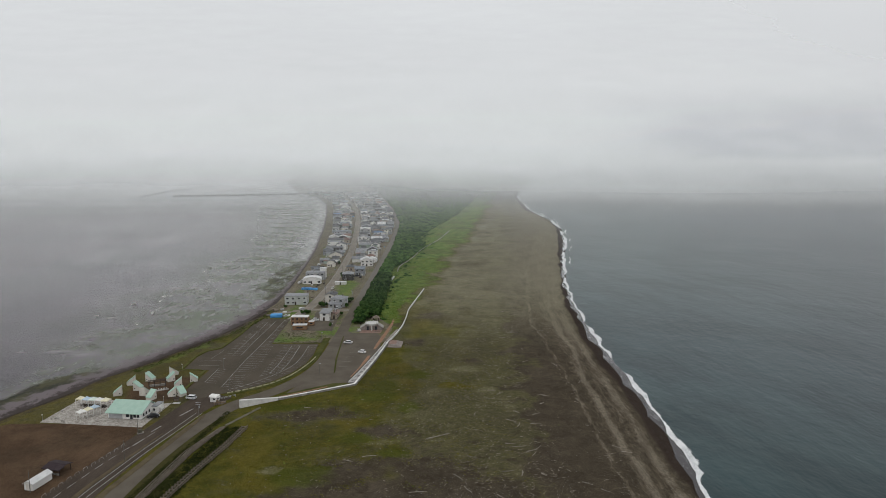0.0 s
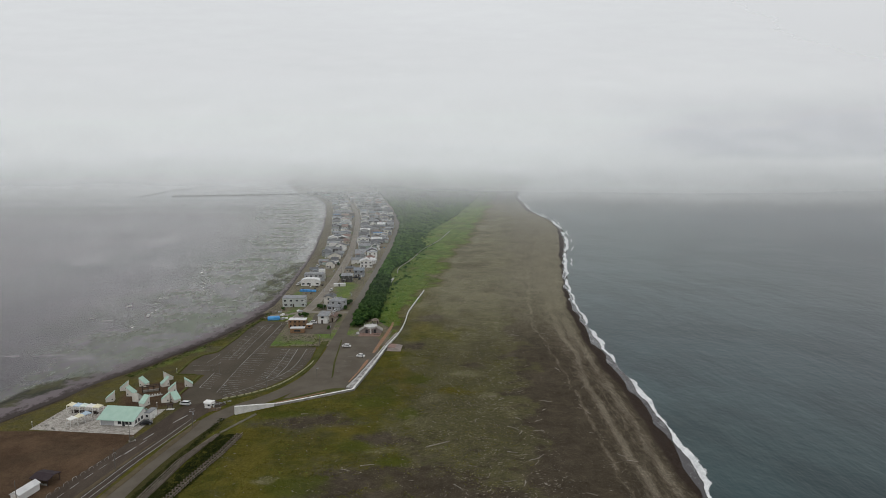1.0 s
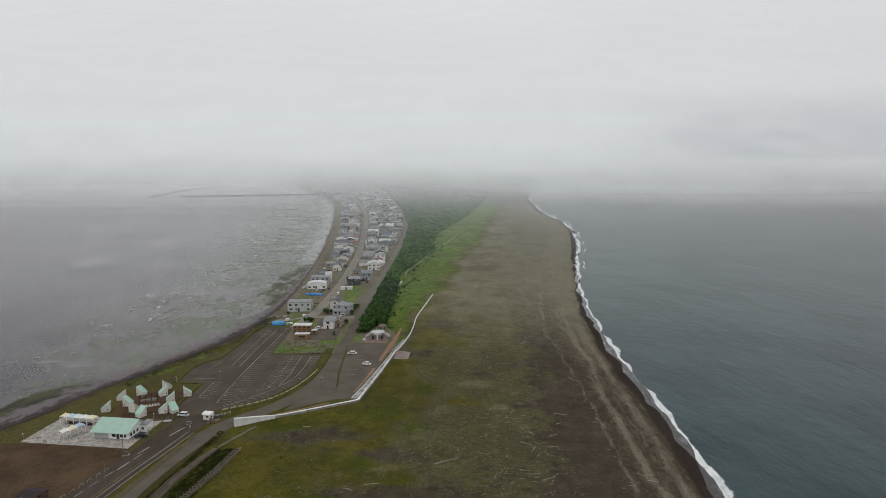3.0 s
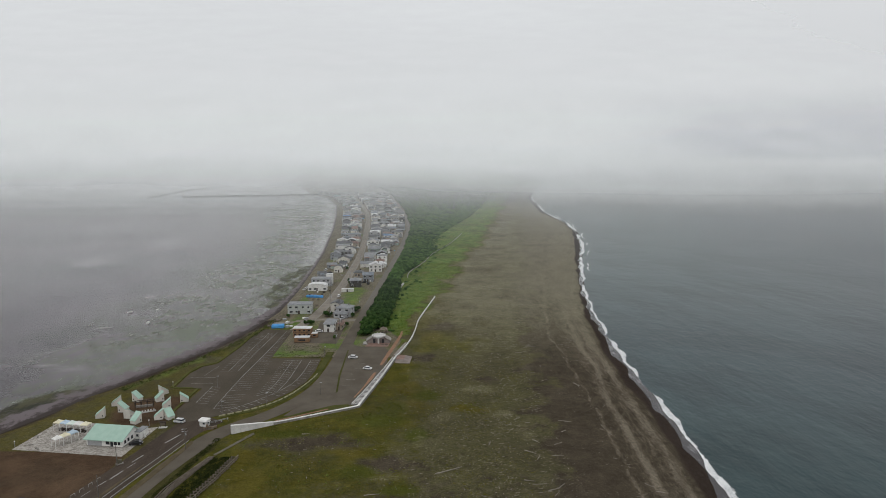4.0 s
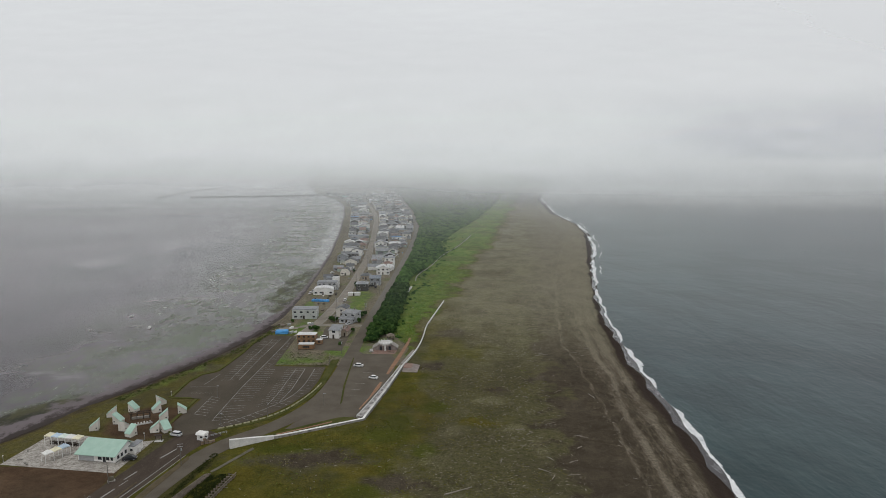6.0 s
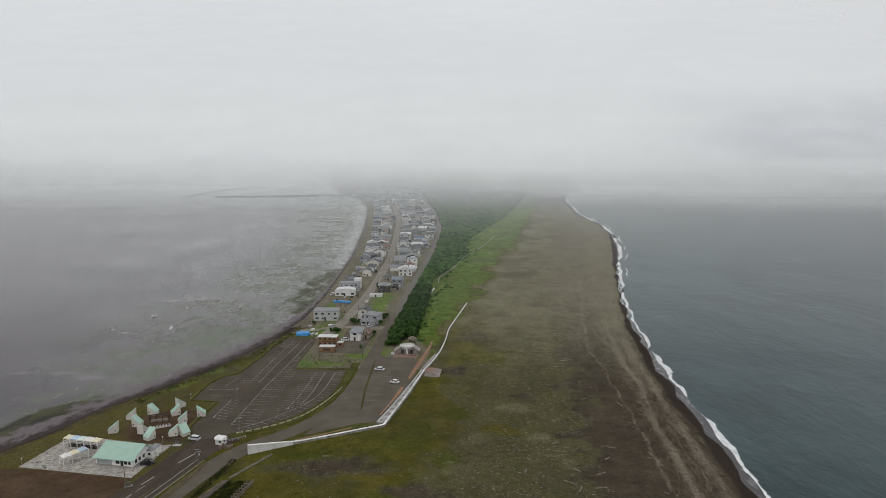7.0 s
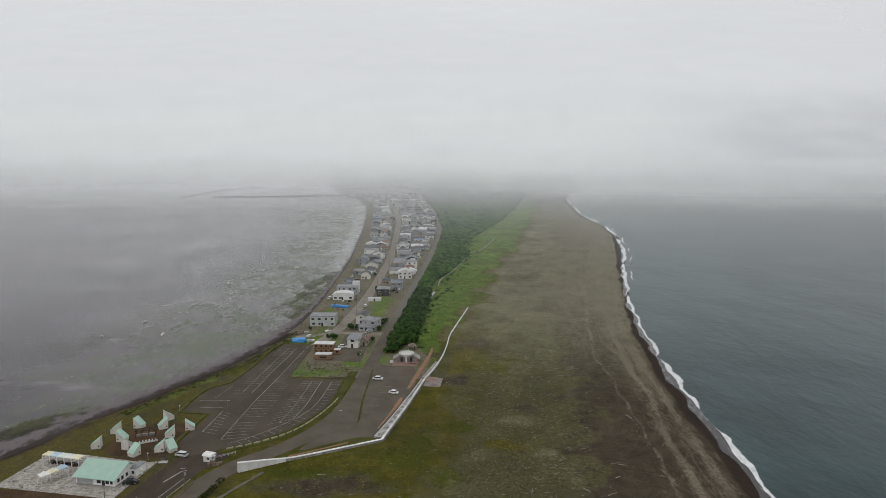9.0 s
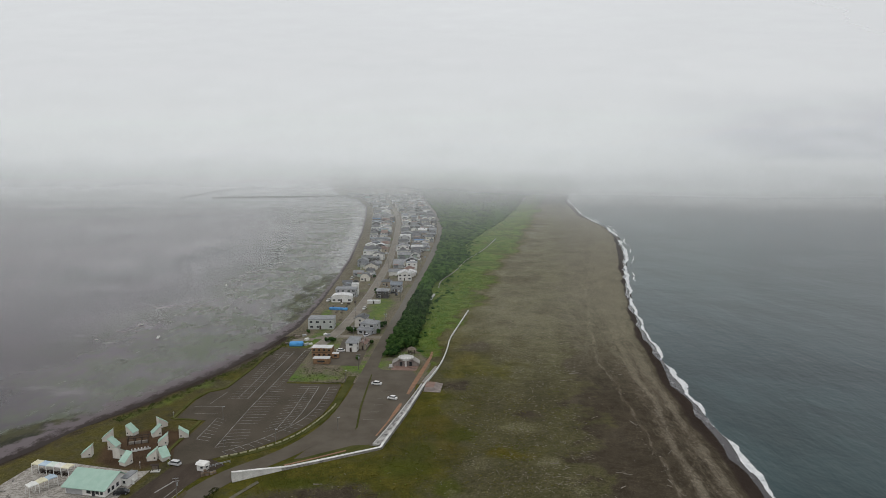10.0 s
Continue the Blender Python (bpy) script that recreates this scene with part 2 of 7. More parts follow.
green_flat = w.mix(w.ramp(fine_weed, 0.38, 0.62), (0.034, 0.036, 0.014), (0.088, 0.092, 0.040))
on = w.math("MULTIPLY", w.ramp(clump, 0.48, 0.74), w.ramp(w.noise(0.16, 6, 0.72, (1.1, 0.5, 1.0)), 0.36, 0.58, 0.25, 1.0))
col = w.mix(w.math("MULTIPLY", on, 0.85), col, green_flat)
weed = w.ramp(w.math("ADD", bed, w.math("MULTIPLY", w.math("SUBTRACT", w.noise(0.07, 7, 0.7), 0.5), 1.3)), 0.35, 0.7)
col = w.mix(w.math("MULTIPLY", weed, 0.95), col, w.mix(w.ramp(fine_weed, 0.38, 0.62), (0.018, 0.020, 0.008), (0.062, 0.060, 0.024)))
edge = w.ramp(w.math("ADD", edge_near, w.math("MULTIPLY", w.math("SUBTRACT", w.noise(0.12, 6, 0.7), 0.5), 1.1)), 0.42, 0.62)
rill = w.math("MULTIPLY", w.math("SUBTRACT", w.noise(0.30, 6, 0.7, (1.0, 0.6, 1.0)), 0.5), 0.9)
mud = w.mix(w.ramp(w.math("ADD", edge_near, rill), 0.68, 0.88), (0.15, 0.126, 0.132), (0.034, 0.024, 0.020))
col = w.mix(edge, col, mud)
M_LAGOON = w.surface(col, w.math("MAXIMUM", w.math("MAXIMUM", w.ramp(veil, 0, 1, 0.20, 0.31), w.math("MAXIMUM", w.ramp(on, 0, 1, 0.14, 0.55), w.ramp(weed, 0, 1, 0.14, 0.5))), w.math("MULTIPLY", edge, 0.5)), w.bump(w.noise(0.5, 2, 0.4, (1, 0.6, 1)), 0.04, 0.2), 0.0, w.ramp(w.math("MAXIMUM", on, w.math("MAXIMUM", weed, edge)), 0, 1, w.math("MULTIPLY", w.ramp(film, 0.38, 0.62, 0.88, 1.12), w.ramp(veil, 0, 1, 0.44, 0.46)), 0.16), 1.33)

f = Nodes("sea_foam")
f_body, _, _ = f.attribute("foam")
f_web = f.math("ADD", f.math("MULTIPLY", f.noise(0.55, 5, 0.7, (1.0, 0.5, 1.0)), 0.55), f.math("MULTIPLY", f.noise(2.4, 5, 0.7, (1.0, 0.5, 1.0)), 0.45))
M_FOAM = f.surface(f.mix(f.ramp(f_web, 0.4, 0.6), (0.62, 0.64, 0.65), (0.84, 0.85, 0.85)), 0.6, f.bump(f.noise(1.5), 0.6, 0.2), 0.0, 0.2, 1.33, f.ramp(f.math("ADD", f_body, f.math("MULTIPLY", f.math("SUBTRACT", f_web, 0.5), 2.6)), 0.30, 0.85))
f = Nodes("thin_wash")
f_body, _, _ = f.attribute("foam")
f_film = f.mix(f.ramp(f.noise(0.3, 6, 0.7, (1.0, 0.5, 1.0)), 0.54, 0.70, 0.0, 0.55), (0.050, 0.045, 0.047), (0.30, 0.30, 0.31))
M_WASH = f.surface(f_film, f.ramp(f.noise(0.2, 4), 0.35, 0.65, 0.10, 0.24), f.bump(f.noise(0.7), 0.05, 0.1), 0.0, 0.5, 1.33, f.ramp(f_body, 0.05, 0.35))

a = Nodes("worn_asphalt")
ac = a.mix(a.ramp(a.noise(0.09, 5, 0.6), 0.35, 0.65), (0.094, 0.079, 0.059), (0.131, 0.112, 0.087))
ac = a.mix(a.ramp(a.noise(3.0, 4), 0.45, 0.75), ac, (0.118, 0.107, 0.092))
a_xyz = a.t.nodes.new("ShaderNodeSeparateXYZ")
a.put(a_xyz.inputs[0], a.pos)
# paler along the village, blending in from y 370 to 470
ac = a.mix(a.ramp(a_xyz.outputs["Y"], 370.0, 470.0, 0.0, 0.7), ac, (0.20, 0.188, 0.165))
M_ASPHALT = a.surface(ac, 0.9, a.bump(a.noise(9.0), 0.35, 0.03), 0.0, 0.2)
a = Nodes("pale_asphalt")
ac = a.mix(a.ramp(a.noise(0.12, 5, 0.6), 0.35, 0.65), (0.205, 0.183, 0.152), (0.275, 0.248, 0.208))
M_ROAD = a.surface(a.mix(a.ramp(a.noise(3.0, 4), 0.5, 0.8), ac, (0.28, 0.265, 0.245)), 0.9, a.bump(a.noise(9.0), 0.35, 0.03), 0.0, 0.2)

a = Nodes("dusty_brown_asphalt")
ac = a.mix(a.ramp(a.noise(0.15, 6, 0.65, (1.0, 0.25, 1.0)), 0.35, 0.65), (0.052, 0.039, 0.029), (0.078, 0.060, 0.046))
M_DUSTY = a.surface(a.mix(a.ramp(a.noise(2.0, 5), 0.5, 0.8), ac, (0.105, 0.085, 0.068)), 0.9, a.bump(a.noise(9.0), 0.35, 0.03), 0.0, 0.2)

a = Nodes("brown_grey_car_park_asphalt")
ac = a.mix(a.ramp(a.noise(0.07, 6, 0.6), 0.35, 0.65), (0.060, 0.050, 0.036), (0.086, 0.072, 0.054))
M_LOT = a.surface(a.mix(a.ramp(a.noise(3.0, 4), 0.45, 0.75), ac, (0.114, 0.096, 0.073)), 0.9, a.bump(a.noise(9.0), 0.35, 0.03), 0.0, 0.2)

p = Nodes("weathered_pale_paving")
pc = p.mix(p.ramp(p.math("ADD", p.math("MULTIPLY", p.noise(0.5, 6, 0.75), 0.4), p.math("MULTIPLY", p.noise(1.7, 6, 0.75, (0.5, 1.0, 1.0)), 0.6)), 0.36, 0.62), (0.155, 0.134, 0.112), (0.50, 0.475, 0.435))
M_PAVING = p.surface(pc, 0.85, p.bump(p.noise(3.0), 0.3, 0.04), 0.0, 0.25)

M_PAINT = plain("worn_white_road_paint", (0.17, 0.165, 0.155), (0.40, 0.395, 0.38), 0.5, 3.0)
M_CONCRETE = plain("pale_concrete", (0.46, 0.455, 0.44), (0.68, 0.675, 0.65), 0.25, 3.0)
M_STAINED_SHADE = plain("stained_shaded_concrete", (0.13, 0.125, 0.112), (0.30, 0.29, 0.265), 0.5, 2.0)
M_BLOTCHED = plain("blotched_pale_concrete", (0.12, 0.115, 0.11), (0.56, 0.55, 0.52), 0.55, 1.4)
M_CONCRETE_OLD = plain("old_grey_concrete", (0.20, 0.19, 0.17), (0.36, 0.34, 0.31), 0.4, 3.0)
M_ORANGE = plain("orange_brown_gravel_path", (0.225, 0.118, 0.070), (0.33, 0.195, 0.122), 0.4, 4.0)
M_DRAIN = plain("mossy_concrete", (0.085, 0.078, 0.048), (0.18, 0.165, 0.125), 0.5, 3.0)
M_STEP = plain("pinkish_grey_step_stone", (0.20, 0.17, 0.155), (0.32, 0.28, 0.26), 0.6, 5.0)
M_BRICK_PAVE = plain("reddish_paving", (0.20, 0.125, 0.100), (0.30, 0.205, 0.170), 0.6, 5.0)
M_WHITE = plain("white_painted_wall", (0.72, 0.715, 0.69), (0.84, 0.835, 0.81), 0.35, 4.0)
M_CREAM = plain("cream_painted_board", (0.62, 0.59, 0.53), (0.74, 0.715, 0.66), 0.4, 4.0)
M_MINT = plain("mint_green_metal_roof", (0.33, 0.50, 0.415), (0.40, 0.56, 0.475), 0.5, 3.0, 0.5, 0.4)
M_GLASS = plain("dark_window_glass", (0.025, 0.03, 0.035), (0.05, 0.055, 0.06), 1.0, 3.0, 0.12, 0.5, 0.0)
M_DARKWOOD = plain("dark_stained_wood", (0.035, 0.026, 0.022), (0.075, 0.058, 0.048), 1.5, 9.0)
M_PLUM = plain("dark_plum_roof_sheet", (0.030, 0.020, 0.024), (0.050, 0.036, 0.040), 0.8, 4.0)
M_WEEDY = plain("weedy_brown_earth", (0.060, 0.046, 0.024), (0.112, 0.088, 0.048), 0.4, 2.5)
M_WOOD = plain("orange_brown_timber", (0.20, 0.115, 0.058), (0.33, 0.20, 0.11), 1.2, 9.0)
M_GREYWOOD = plain("sun_bleached_driftwood", (0.18, 0.158, 0.128), (0.33, 0.30, 0.26), 0.8, 7.0, vary=0.25)
M_TIMBER = plain("weathered_timber", (0.14, 0.115, 0.09), (0.26, 0.22, 0.18), 0.8, 7.0)
M_BLUE = plain("bright_blue_tarpaulin", (0.06, 0.26, 0.58), (0.10, 0.36, 0.70), 0.6, 4.0, 0.5)
M_METAL = plain("galvanised_steel", (0.30, 0.31, 0.32), (0.42, 0.43, 0.44), 0.8, 5.0, 0.45, 0.5)
M_POLE = plain("grey_brown_pole", (0.13, 0.12, 0.105), (0.21, 0.195, 0.175), 0.6, 5.0)
M_BLACK = plain("black_rubber", (0.015, 0.015, 0.015), (0.03, 0.03, 0.03), 1.0, 8.0)
M_ROCK = plain("grey_armour_rock", (0.14, 0.135, 0.13), (0.30, 0.29, 0.275), 0.5, 4.0, vary=0.25)
M_TENT_W = plain("white_tent_fabric", (0.70, 0.70, 0.67), (0.82, 0.815, 0.79), 0.7, 4.0)
M_TENT_Y = plain("pale_yellow_tent_fabric", (0.70, 0.66, 0.48), (0.80, 0.76, 0.58), 0.7, 4.0)
M_TENT_B = plain("light_blue_tent_fabric", (0.42, 0.54, 0.66), (0.54, 0.65, 0.74), 0.7, 4.0)
M_TENT_G = plain("pale_green_tent_fabric", (0.58, 0.66, 0.60), (0.68, 0.75, 0.70), 0.7, 4.0)
M_STOP = plain("pale_yellow_kerb_bar", (0.30, 0.28, 0.17), (0.44, 0.42, 0.28), 0.6, 4.0)
WALLS = [
    (M_WHITE, "white"),
    (M_CREAM, "cream"),
    (plain("light_grey_siding", (0.36, 0.37, 0.38), (0.46, 0.47, 0.48), 0.4, 4.0), "light grey"),
    (plain("blue_grey_siding", (0.23, 0.245, 0.265), (0.32, 0.335, 0.355), 0.4, 4.0), "blue-grey"),
    (plain("tan_siding", (0.34, 0.29, 0.23), (0.44, 0.385, 0.31), 0.4, 4.0), "tan"),
    (plain("dark_board_siding", (0.05, 0.048, 0.046), (0.095, 0.09, 0.085), 0.6, 5.0), "dark"),
    (plain("pale_green_siding", (0.36, 0.43, 0.38), (0.45, 0.51, 0.46), 0.4, 4.0), "pale green"),
    (plain("pale_grey_green_siding", (0.46, 0.49, 0.47), (0.56, 0.585, 0.565), 0.4, 4.0), "pale grey-green"),
]
ROOFS = [
    (plain("grey_metal_roof", (0.20, 0.21, 0.22), (0.30, 0.31, 0.32), 0.4, 3.0, 0.55), "grey"),
    (plain("dark_grey_metal_roof", (0.08, 0.085, 0.09), (0.14, 0.145, 0.15), 0.4, 3.0, 0.55), "dark grey"),
    (plain("slate_blue_metal_roof", (0.15, 0.175, 0.205), (0.23, 0.255, 0.285), 0.4, 3.0, 0.55), "slate blue"),
    (plain("white_metal_roof", (0.56, 0.565, 0.565), (0.70, 0.705, 0.70), 0.4, 3.0, 0.55), "white"),
    (plain("rust_brown_metal_roof", (0.16, 0.10, 0.08), (0.25, 0.17, 0.14), 0.4, 3.0, 0.55), "rust brown"),
    (plain("teal_metal_roof", (0.10, 0.22, 0.21), (0.16, 0.30, 0.28), 0.4, 3.0, 0.55), "teal"),
    (plain("blue_metal_roof", (0.06, 0.16, 0.34), (0.10, 0.24, 0.45), 0.4, 3.0, 0.55), "blue"),
]
M_LEAF = leaf_material("dense_green_foliage", (0.011, 0.031, 0.009), (0.050, 0.094, 0.025), (0.075, 0.122, 0.033))
M_LEAF_FAR = leaf_material("thicket_foliage", (0.012, 0.038, 0.011), (0.066, 0.128, 0.032), (0.102, 0.164, 0.045))
M_BARK = plain("grey_brown_bark", (0.07, 0.055, 0.042), (0.13, 0.105, 0.085), 1.0, 9.0)
M_TUFT = leaf_material("olive_grass_tufts", (0.066, 0.066, 0.012), (0.118, 0.106, 0.020), (0.146, 0.126, 0.034))
M_TUFT_G = leaf_material("green_grass_tufts", (0.080, 0.125, 0.020), (0.150, 0.200, 0.040), (0.18, 0.215, 0.052))
M_TUFT_Y = leaf_material("golden_grass_tufts", (0.080, 0.072, 0.010), (0.130, 0.112, 0.018), (0.156, 0.134, 0.032))
M_TUFT_D = leaf_material("deep_green_grass_tufts", (0.048, 0.056, 0.008), (0.090, 0.096, 0.016), (0.112, 0.112, 0.022))
M_ROUGH = leaf_material("rough_weedy_grass", (0.034, 0.050, 0.014), (0.074, 0.092, 0.026), (0.098, 0.104, 0.036))
M_SCRUB = leaf_material("dark_olive_scrub", (0.016, 0.022, 0.007), (0.040, 0.050, 0.014), (0.062, 0.066, 0.020))
M_PALE = leaf_material("pale_dry_stalks", (0.16, 0.146, 0.090), (0.28, 0.26, 0.18), (0.36, 0.34, 0.25))


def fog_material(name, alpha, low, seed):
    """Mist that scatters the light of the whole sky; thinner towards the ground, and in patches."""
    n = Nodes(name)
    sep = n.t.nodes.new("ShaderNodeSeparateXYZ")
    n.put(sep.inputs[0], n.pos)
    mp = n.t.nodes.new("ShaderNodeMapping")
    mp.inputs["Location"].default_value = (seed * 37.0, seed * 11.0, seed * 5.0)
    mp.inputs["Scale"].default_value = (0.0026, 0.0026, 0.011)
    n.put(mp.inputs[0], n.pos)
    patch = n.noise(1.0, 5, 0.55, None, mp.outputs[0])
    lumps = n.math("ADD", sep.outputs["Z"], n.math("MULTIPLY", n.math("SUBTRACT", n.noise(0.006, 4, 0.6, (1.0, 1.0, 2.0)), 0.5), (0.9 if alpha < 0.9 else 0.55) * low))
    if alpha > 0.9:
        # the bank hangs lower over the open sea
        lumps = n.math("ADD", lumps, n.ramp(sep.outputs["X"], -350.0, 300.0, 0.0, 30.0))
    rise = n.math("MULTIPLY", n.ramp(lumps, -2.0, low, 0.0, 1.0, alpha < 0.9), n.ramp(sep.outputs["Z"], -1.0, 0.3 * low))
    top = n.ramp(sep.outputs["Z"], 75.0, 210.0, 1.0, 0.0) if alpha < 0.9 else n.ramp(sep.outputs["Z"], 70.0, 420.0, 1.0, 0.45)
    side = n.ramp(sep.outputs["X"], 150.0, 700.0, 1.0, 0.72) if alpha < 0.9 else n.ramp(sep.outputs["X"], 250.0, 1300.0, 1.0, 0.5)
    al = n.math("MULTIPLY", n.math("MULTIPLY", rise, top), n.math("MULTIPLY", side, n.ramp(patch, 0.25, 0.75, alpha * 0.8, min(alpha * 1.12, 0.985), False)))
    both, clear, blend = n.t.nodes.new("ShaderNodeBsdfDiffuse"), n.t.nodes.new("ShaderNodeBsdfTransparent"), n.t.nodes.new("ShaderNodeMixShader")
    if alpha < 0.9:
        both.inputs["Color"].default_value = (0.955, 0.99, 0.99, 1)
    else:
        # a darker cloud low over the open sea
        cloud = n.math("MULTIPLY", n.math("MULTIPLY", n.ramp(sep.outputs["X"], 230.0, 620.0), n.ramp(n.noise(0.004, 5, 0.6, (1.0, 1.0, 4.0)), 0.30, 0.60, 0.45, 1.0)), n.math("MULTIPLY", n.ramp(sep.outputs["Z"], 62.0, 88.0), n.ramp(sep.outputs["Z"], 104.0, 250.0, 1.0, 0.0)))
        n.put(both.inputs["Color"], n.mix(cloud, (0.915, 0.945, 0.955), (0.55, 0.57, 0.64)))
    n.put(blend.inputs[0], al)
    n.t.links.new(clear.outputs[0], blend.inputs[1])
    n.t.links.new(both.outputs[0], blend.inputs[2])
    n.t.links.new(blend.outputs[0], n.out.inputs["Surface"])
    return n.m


# ---- building helpers ----
def part(name, bm, material, parent=None, label="", smooth=False):
    """Links a bmesh as one mesh object, under a thing or a part if one is given."""
    me = bpy.data.meshes.new(name)
    bm.normal_update()
    bm.to_mesh(me)
    bm.free()
    for m in material if isinstance(material, (list, tuple)) else [material]:
        me.materials.append(m)
    if smooth:
        me.shade_smooth()
    ob = new(name, me)
    ob.parent = parent
    return tagged(ob, label)


def piece(name, me, parent, m):
    """One more object on a mesh that alike pieces share."""
    ob = new(name, me)
    ob.parent = parent
    ob.matrix_basis = m
    return ob


def thing(name, m, label, category, group="", kind=""):
    ob = new(name)
    ob.empty_display_size = 0.5
    ob.matrix_world = m
    return tagged(ob, label, category, group, kind)


def box(bm, x0, x1, y0, y1, z0, z1, m=None, index=0, bevel=0.0):
    vs = [bm.verts.new((x, y, z)) for x in (x0, x1) for y in (y0, y1) for z in (z0, z1)]
    faces = [bm.faces.new([vs[i] for i in q]) for q in ((0, 1, 3, 2), (4, 6, 7, 5), (0, 4, 5, 1), (2, 3, 7, 6), (0, 2, 6, 4), (1, 5, 7, 3))]
    for q in faces:
        q.material_index = index
    if bevel:
        edges = list({ed for q in faces for ed in q.edges})
        made = bmesh.ops.bevel(bm, geom=edges, offset=bevel, segments=1, affect="EDGES")
        vs = list({v for q in made["faces"] for v in q.verts} | {v for v in vs if v.is_valid})
    if m is not None:
        bmesh.ops.transform(bm, matrix=m, verts=vs)
    return bm


def boxed(*a, **k):
    return box(bmesh.new(), *a, **k)


def prism(bm, outline, axis, a, b, index=0):
    """Pushes an outline (pairs) from a to b along an axis: 'y' takes pairs as x, z; 'x' as y, z; 'z' as x, y."""
    place = {"y": lambda u, v, t: (u, t, v), "x": lambda u, v, t: (t, u, v), "z": lambda u, v, t: (u, v, t)}[axis]
    lo, hi = ([bm.verts.new(place(u, v, t)) for u, v in outline] for t in (a, b))
    made = [bm.faces.new(lo), bm.faces.new(hi)]
    for i in range(len(outline)):
        j = (i + 1) % len(outline)
        made.append(bm.faces.new((lo[i], lo[j], hi[j], hi[i])))
    for q in made:
        q.material_index = index
    bmesh.ops.recalc_face_normals(bm, faces=made)
    return bm


def tube(bm, p0, p1, r0, r1=None, sides=8):
    """A tapered round bar between two points."""
    p0, p1 = Vector(p0), Vector(p1)
    r1 = r0 if r1 is None else r1
    q = (p1 - p0).to_track_quat("Z", "Y").to_matrix()
    rings = []
    for c, r in ((p0, r0), (p1, r1)):
        rings.append([bm.verts.new(c + q @ Vector((r * math.cos(2 * math.pi * i / sides), r * math.sin(2 * math.pi * i / sides), 0))) for i in range(sides)])
    for i in range(sides):
        j = (i + 1) % sides
        bm.faces.new((rings[0][i], rings[0][j], rings[1][j], rings[1][i]))
    bm.faces.new(rings[0][::-1])
    bm.faces.new(rings[1])
    return bm


def smooth_line(points, times=2):
    """Rounds the corners of a polyline."""
    pts = [Vector(q) for q in points]
    for _ in range(times):
        out = [pts[0]]
        for p0, p1 in zip(pts, pts[1:]):
            out += [p0.lerp(p1, 0.25), p0.lerp(p1, 0.75)]
        pts = out + [pts[-1]]
    return pts


def resample(points, step):
    pts = [Vector(q) for q in points]
    cum = [0.0]
    for p0, p1 in zip(pts, pts[1:]):
        cum.append(cum[-1] + (p1 - p0).length)
    n = max(1, round(cum[-1] / step))
    out, k = [], 0
    for i in range(n + 1):
        d = cum[-1] * i / n
        while k < len(pts) - 2 and cum[k + 1] < d:
            k += 1
        out.append(pts[k].lerp(pts[k + 1], (d - cum[k]) / max(cum[k + 1] - cum[k], 1e-6)))
    return out


def beside(points, off):
    """The polyline moved sideways by off (to its right)."""
    out = []
    for i, q in enumerate(points):
        d = (points[min(i + 1, len(points) - 1)] - points[max(i - 1, 0)]).normalized()
        out.append(q + Vector((d.y, -d.x)) * off)
    return out


def slab(name, left, right, z, material, label, category="road", depth=0.3, parent=None):
    """A sheet of paving between two edges, with a thickness."""
    n = max(len(left), len(right)) * 3
    def even(ps):
        total = sum((Vector(b) - Vector(a)).length for a, b in zip(ps, ps[1:]))
        return resample(ps, total / n)
    lft, rgt = even(left), even(right)
    bm = bmesh.new()
    rows = []
    for p0, p1 in zip(lft, rgt):
        rows.append([bm.verts.new((*q, h)) for q, h in ((p0, z - depth), (p0, z), (p1, z), (p1, z - depth))])
    for r0, r1 in zip(rows, rows[1:]):
        for i in range(3):
            bm.faces.new((r0[i], r0[i + 1], r1[i + 1], r1[i]))
    bm.faces.new(rows[0][::-1])
    bm.faces.new(rows[-1])
    bmesh.ops.recalc_face_normals(bm, faces=bm.faces)
    ob = part(name, bm, material, parent, label)
    return ob if parent else tagged(ob, category=category, kind="structure")


def lot(name, outline, z, material, label, category, depth=0.3):
    ob = part(name, prism(bmesh.new(), outline, "z", z - depth, z), material, None, label)
    return tagged(ob, category=category, kind="structure")


def course(table, y):
    """x at y along a table of (x, y), straight between and beyond its ends held."""
    return float(np.interp(y, [q[1] for q in table], [q[0] for q in table]))


def fractal(x, y, s, seed=0.0):
    return noise.fractal((x * s, y * s, seed), 1.0, 2.0, 4)

# ---- the spit: its shores and zones, as x at y ----
SHORE_W = [(-185, -400), (-182, 100), (-176, 200), (-165, 235), (-153, 263), (-149, 278), (-138.6, 300), (-128, 328), (-120, 347), (-113, 376), (-107.5, 419), (-110, 481), (-116.6, 565), (-124, 645), (-148, 830), (-176, 1010), (-203, 1160), (-253, 1331), (-300, 1400), (-420, 1800), (-560, 2600)]
SHORE_E = [(74, -400), (76, 177), (78.5, 190), (80.4, 207), (81.6, 240), (81.2, 260), (80.7, 326), (81.6, 364), (85.8, 427), (95.3, 503), (107.9, 580), (132, 704), (144.7, 802), (148, 908), (138, 1037), (146.6, 1287), (196, 1646), (260, 2000), (330, 2600)]
WALL = [(-78.4, 243.9), (-68.0, 250.8), (-55.9, 257.5), (-37.2, 268.4), (-32.0, 299.6), (-28.0, 329.5), (-24.7, 345.5), (-22.6, 361.3), (-21.5, 379.0), (-21.4, 396.5), (-18.6, 418.0), (-15.4, 442.0), (-13.3, 457.5)]
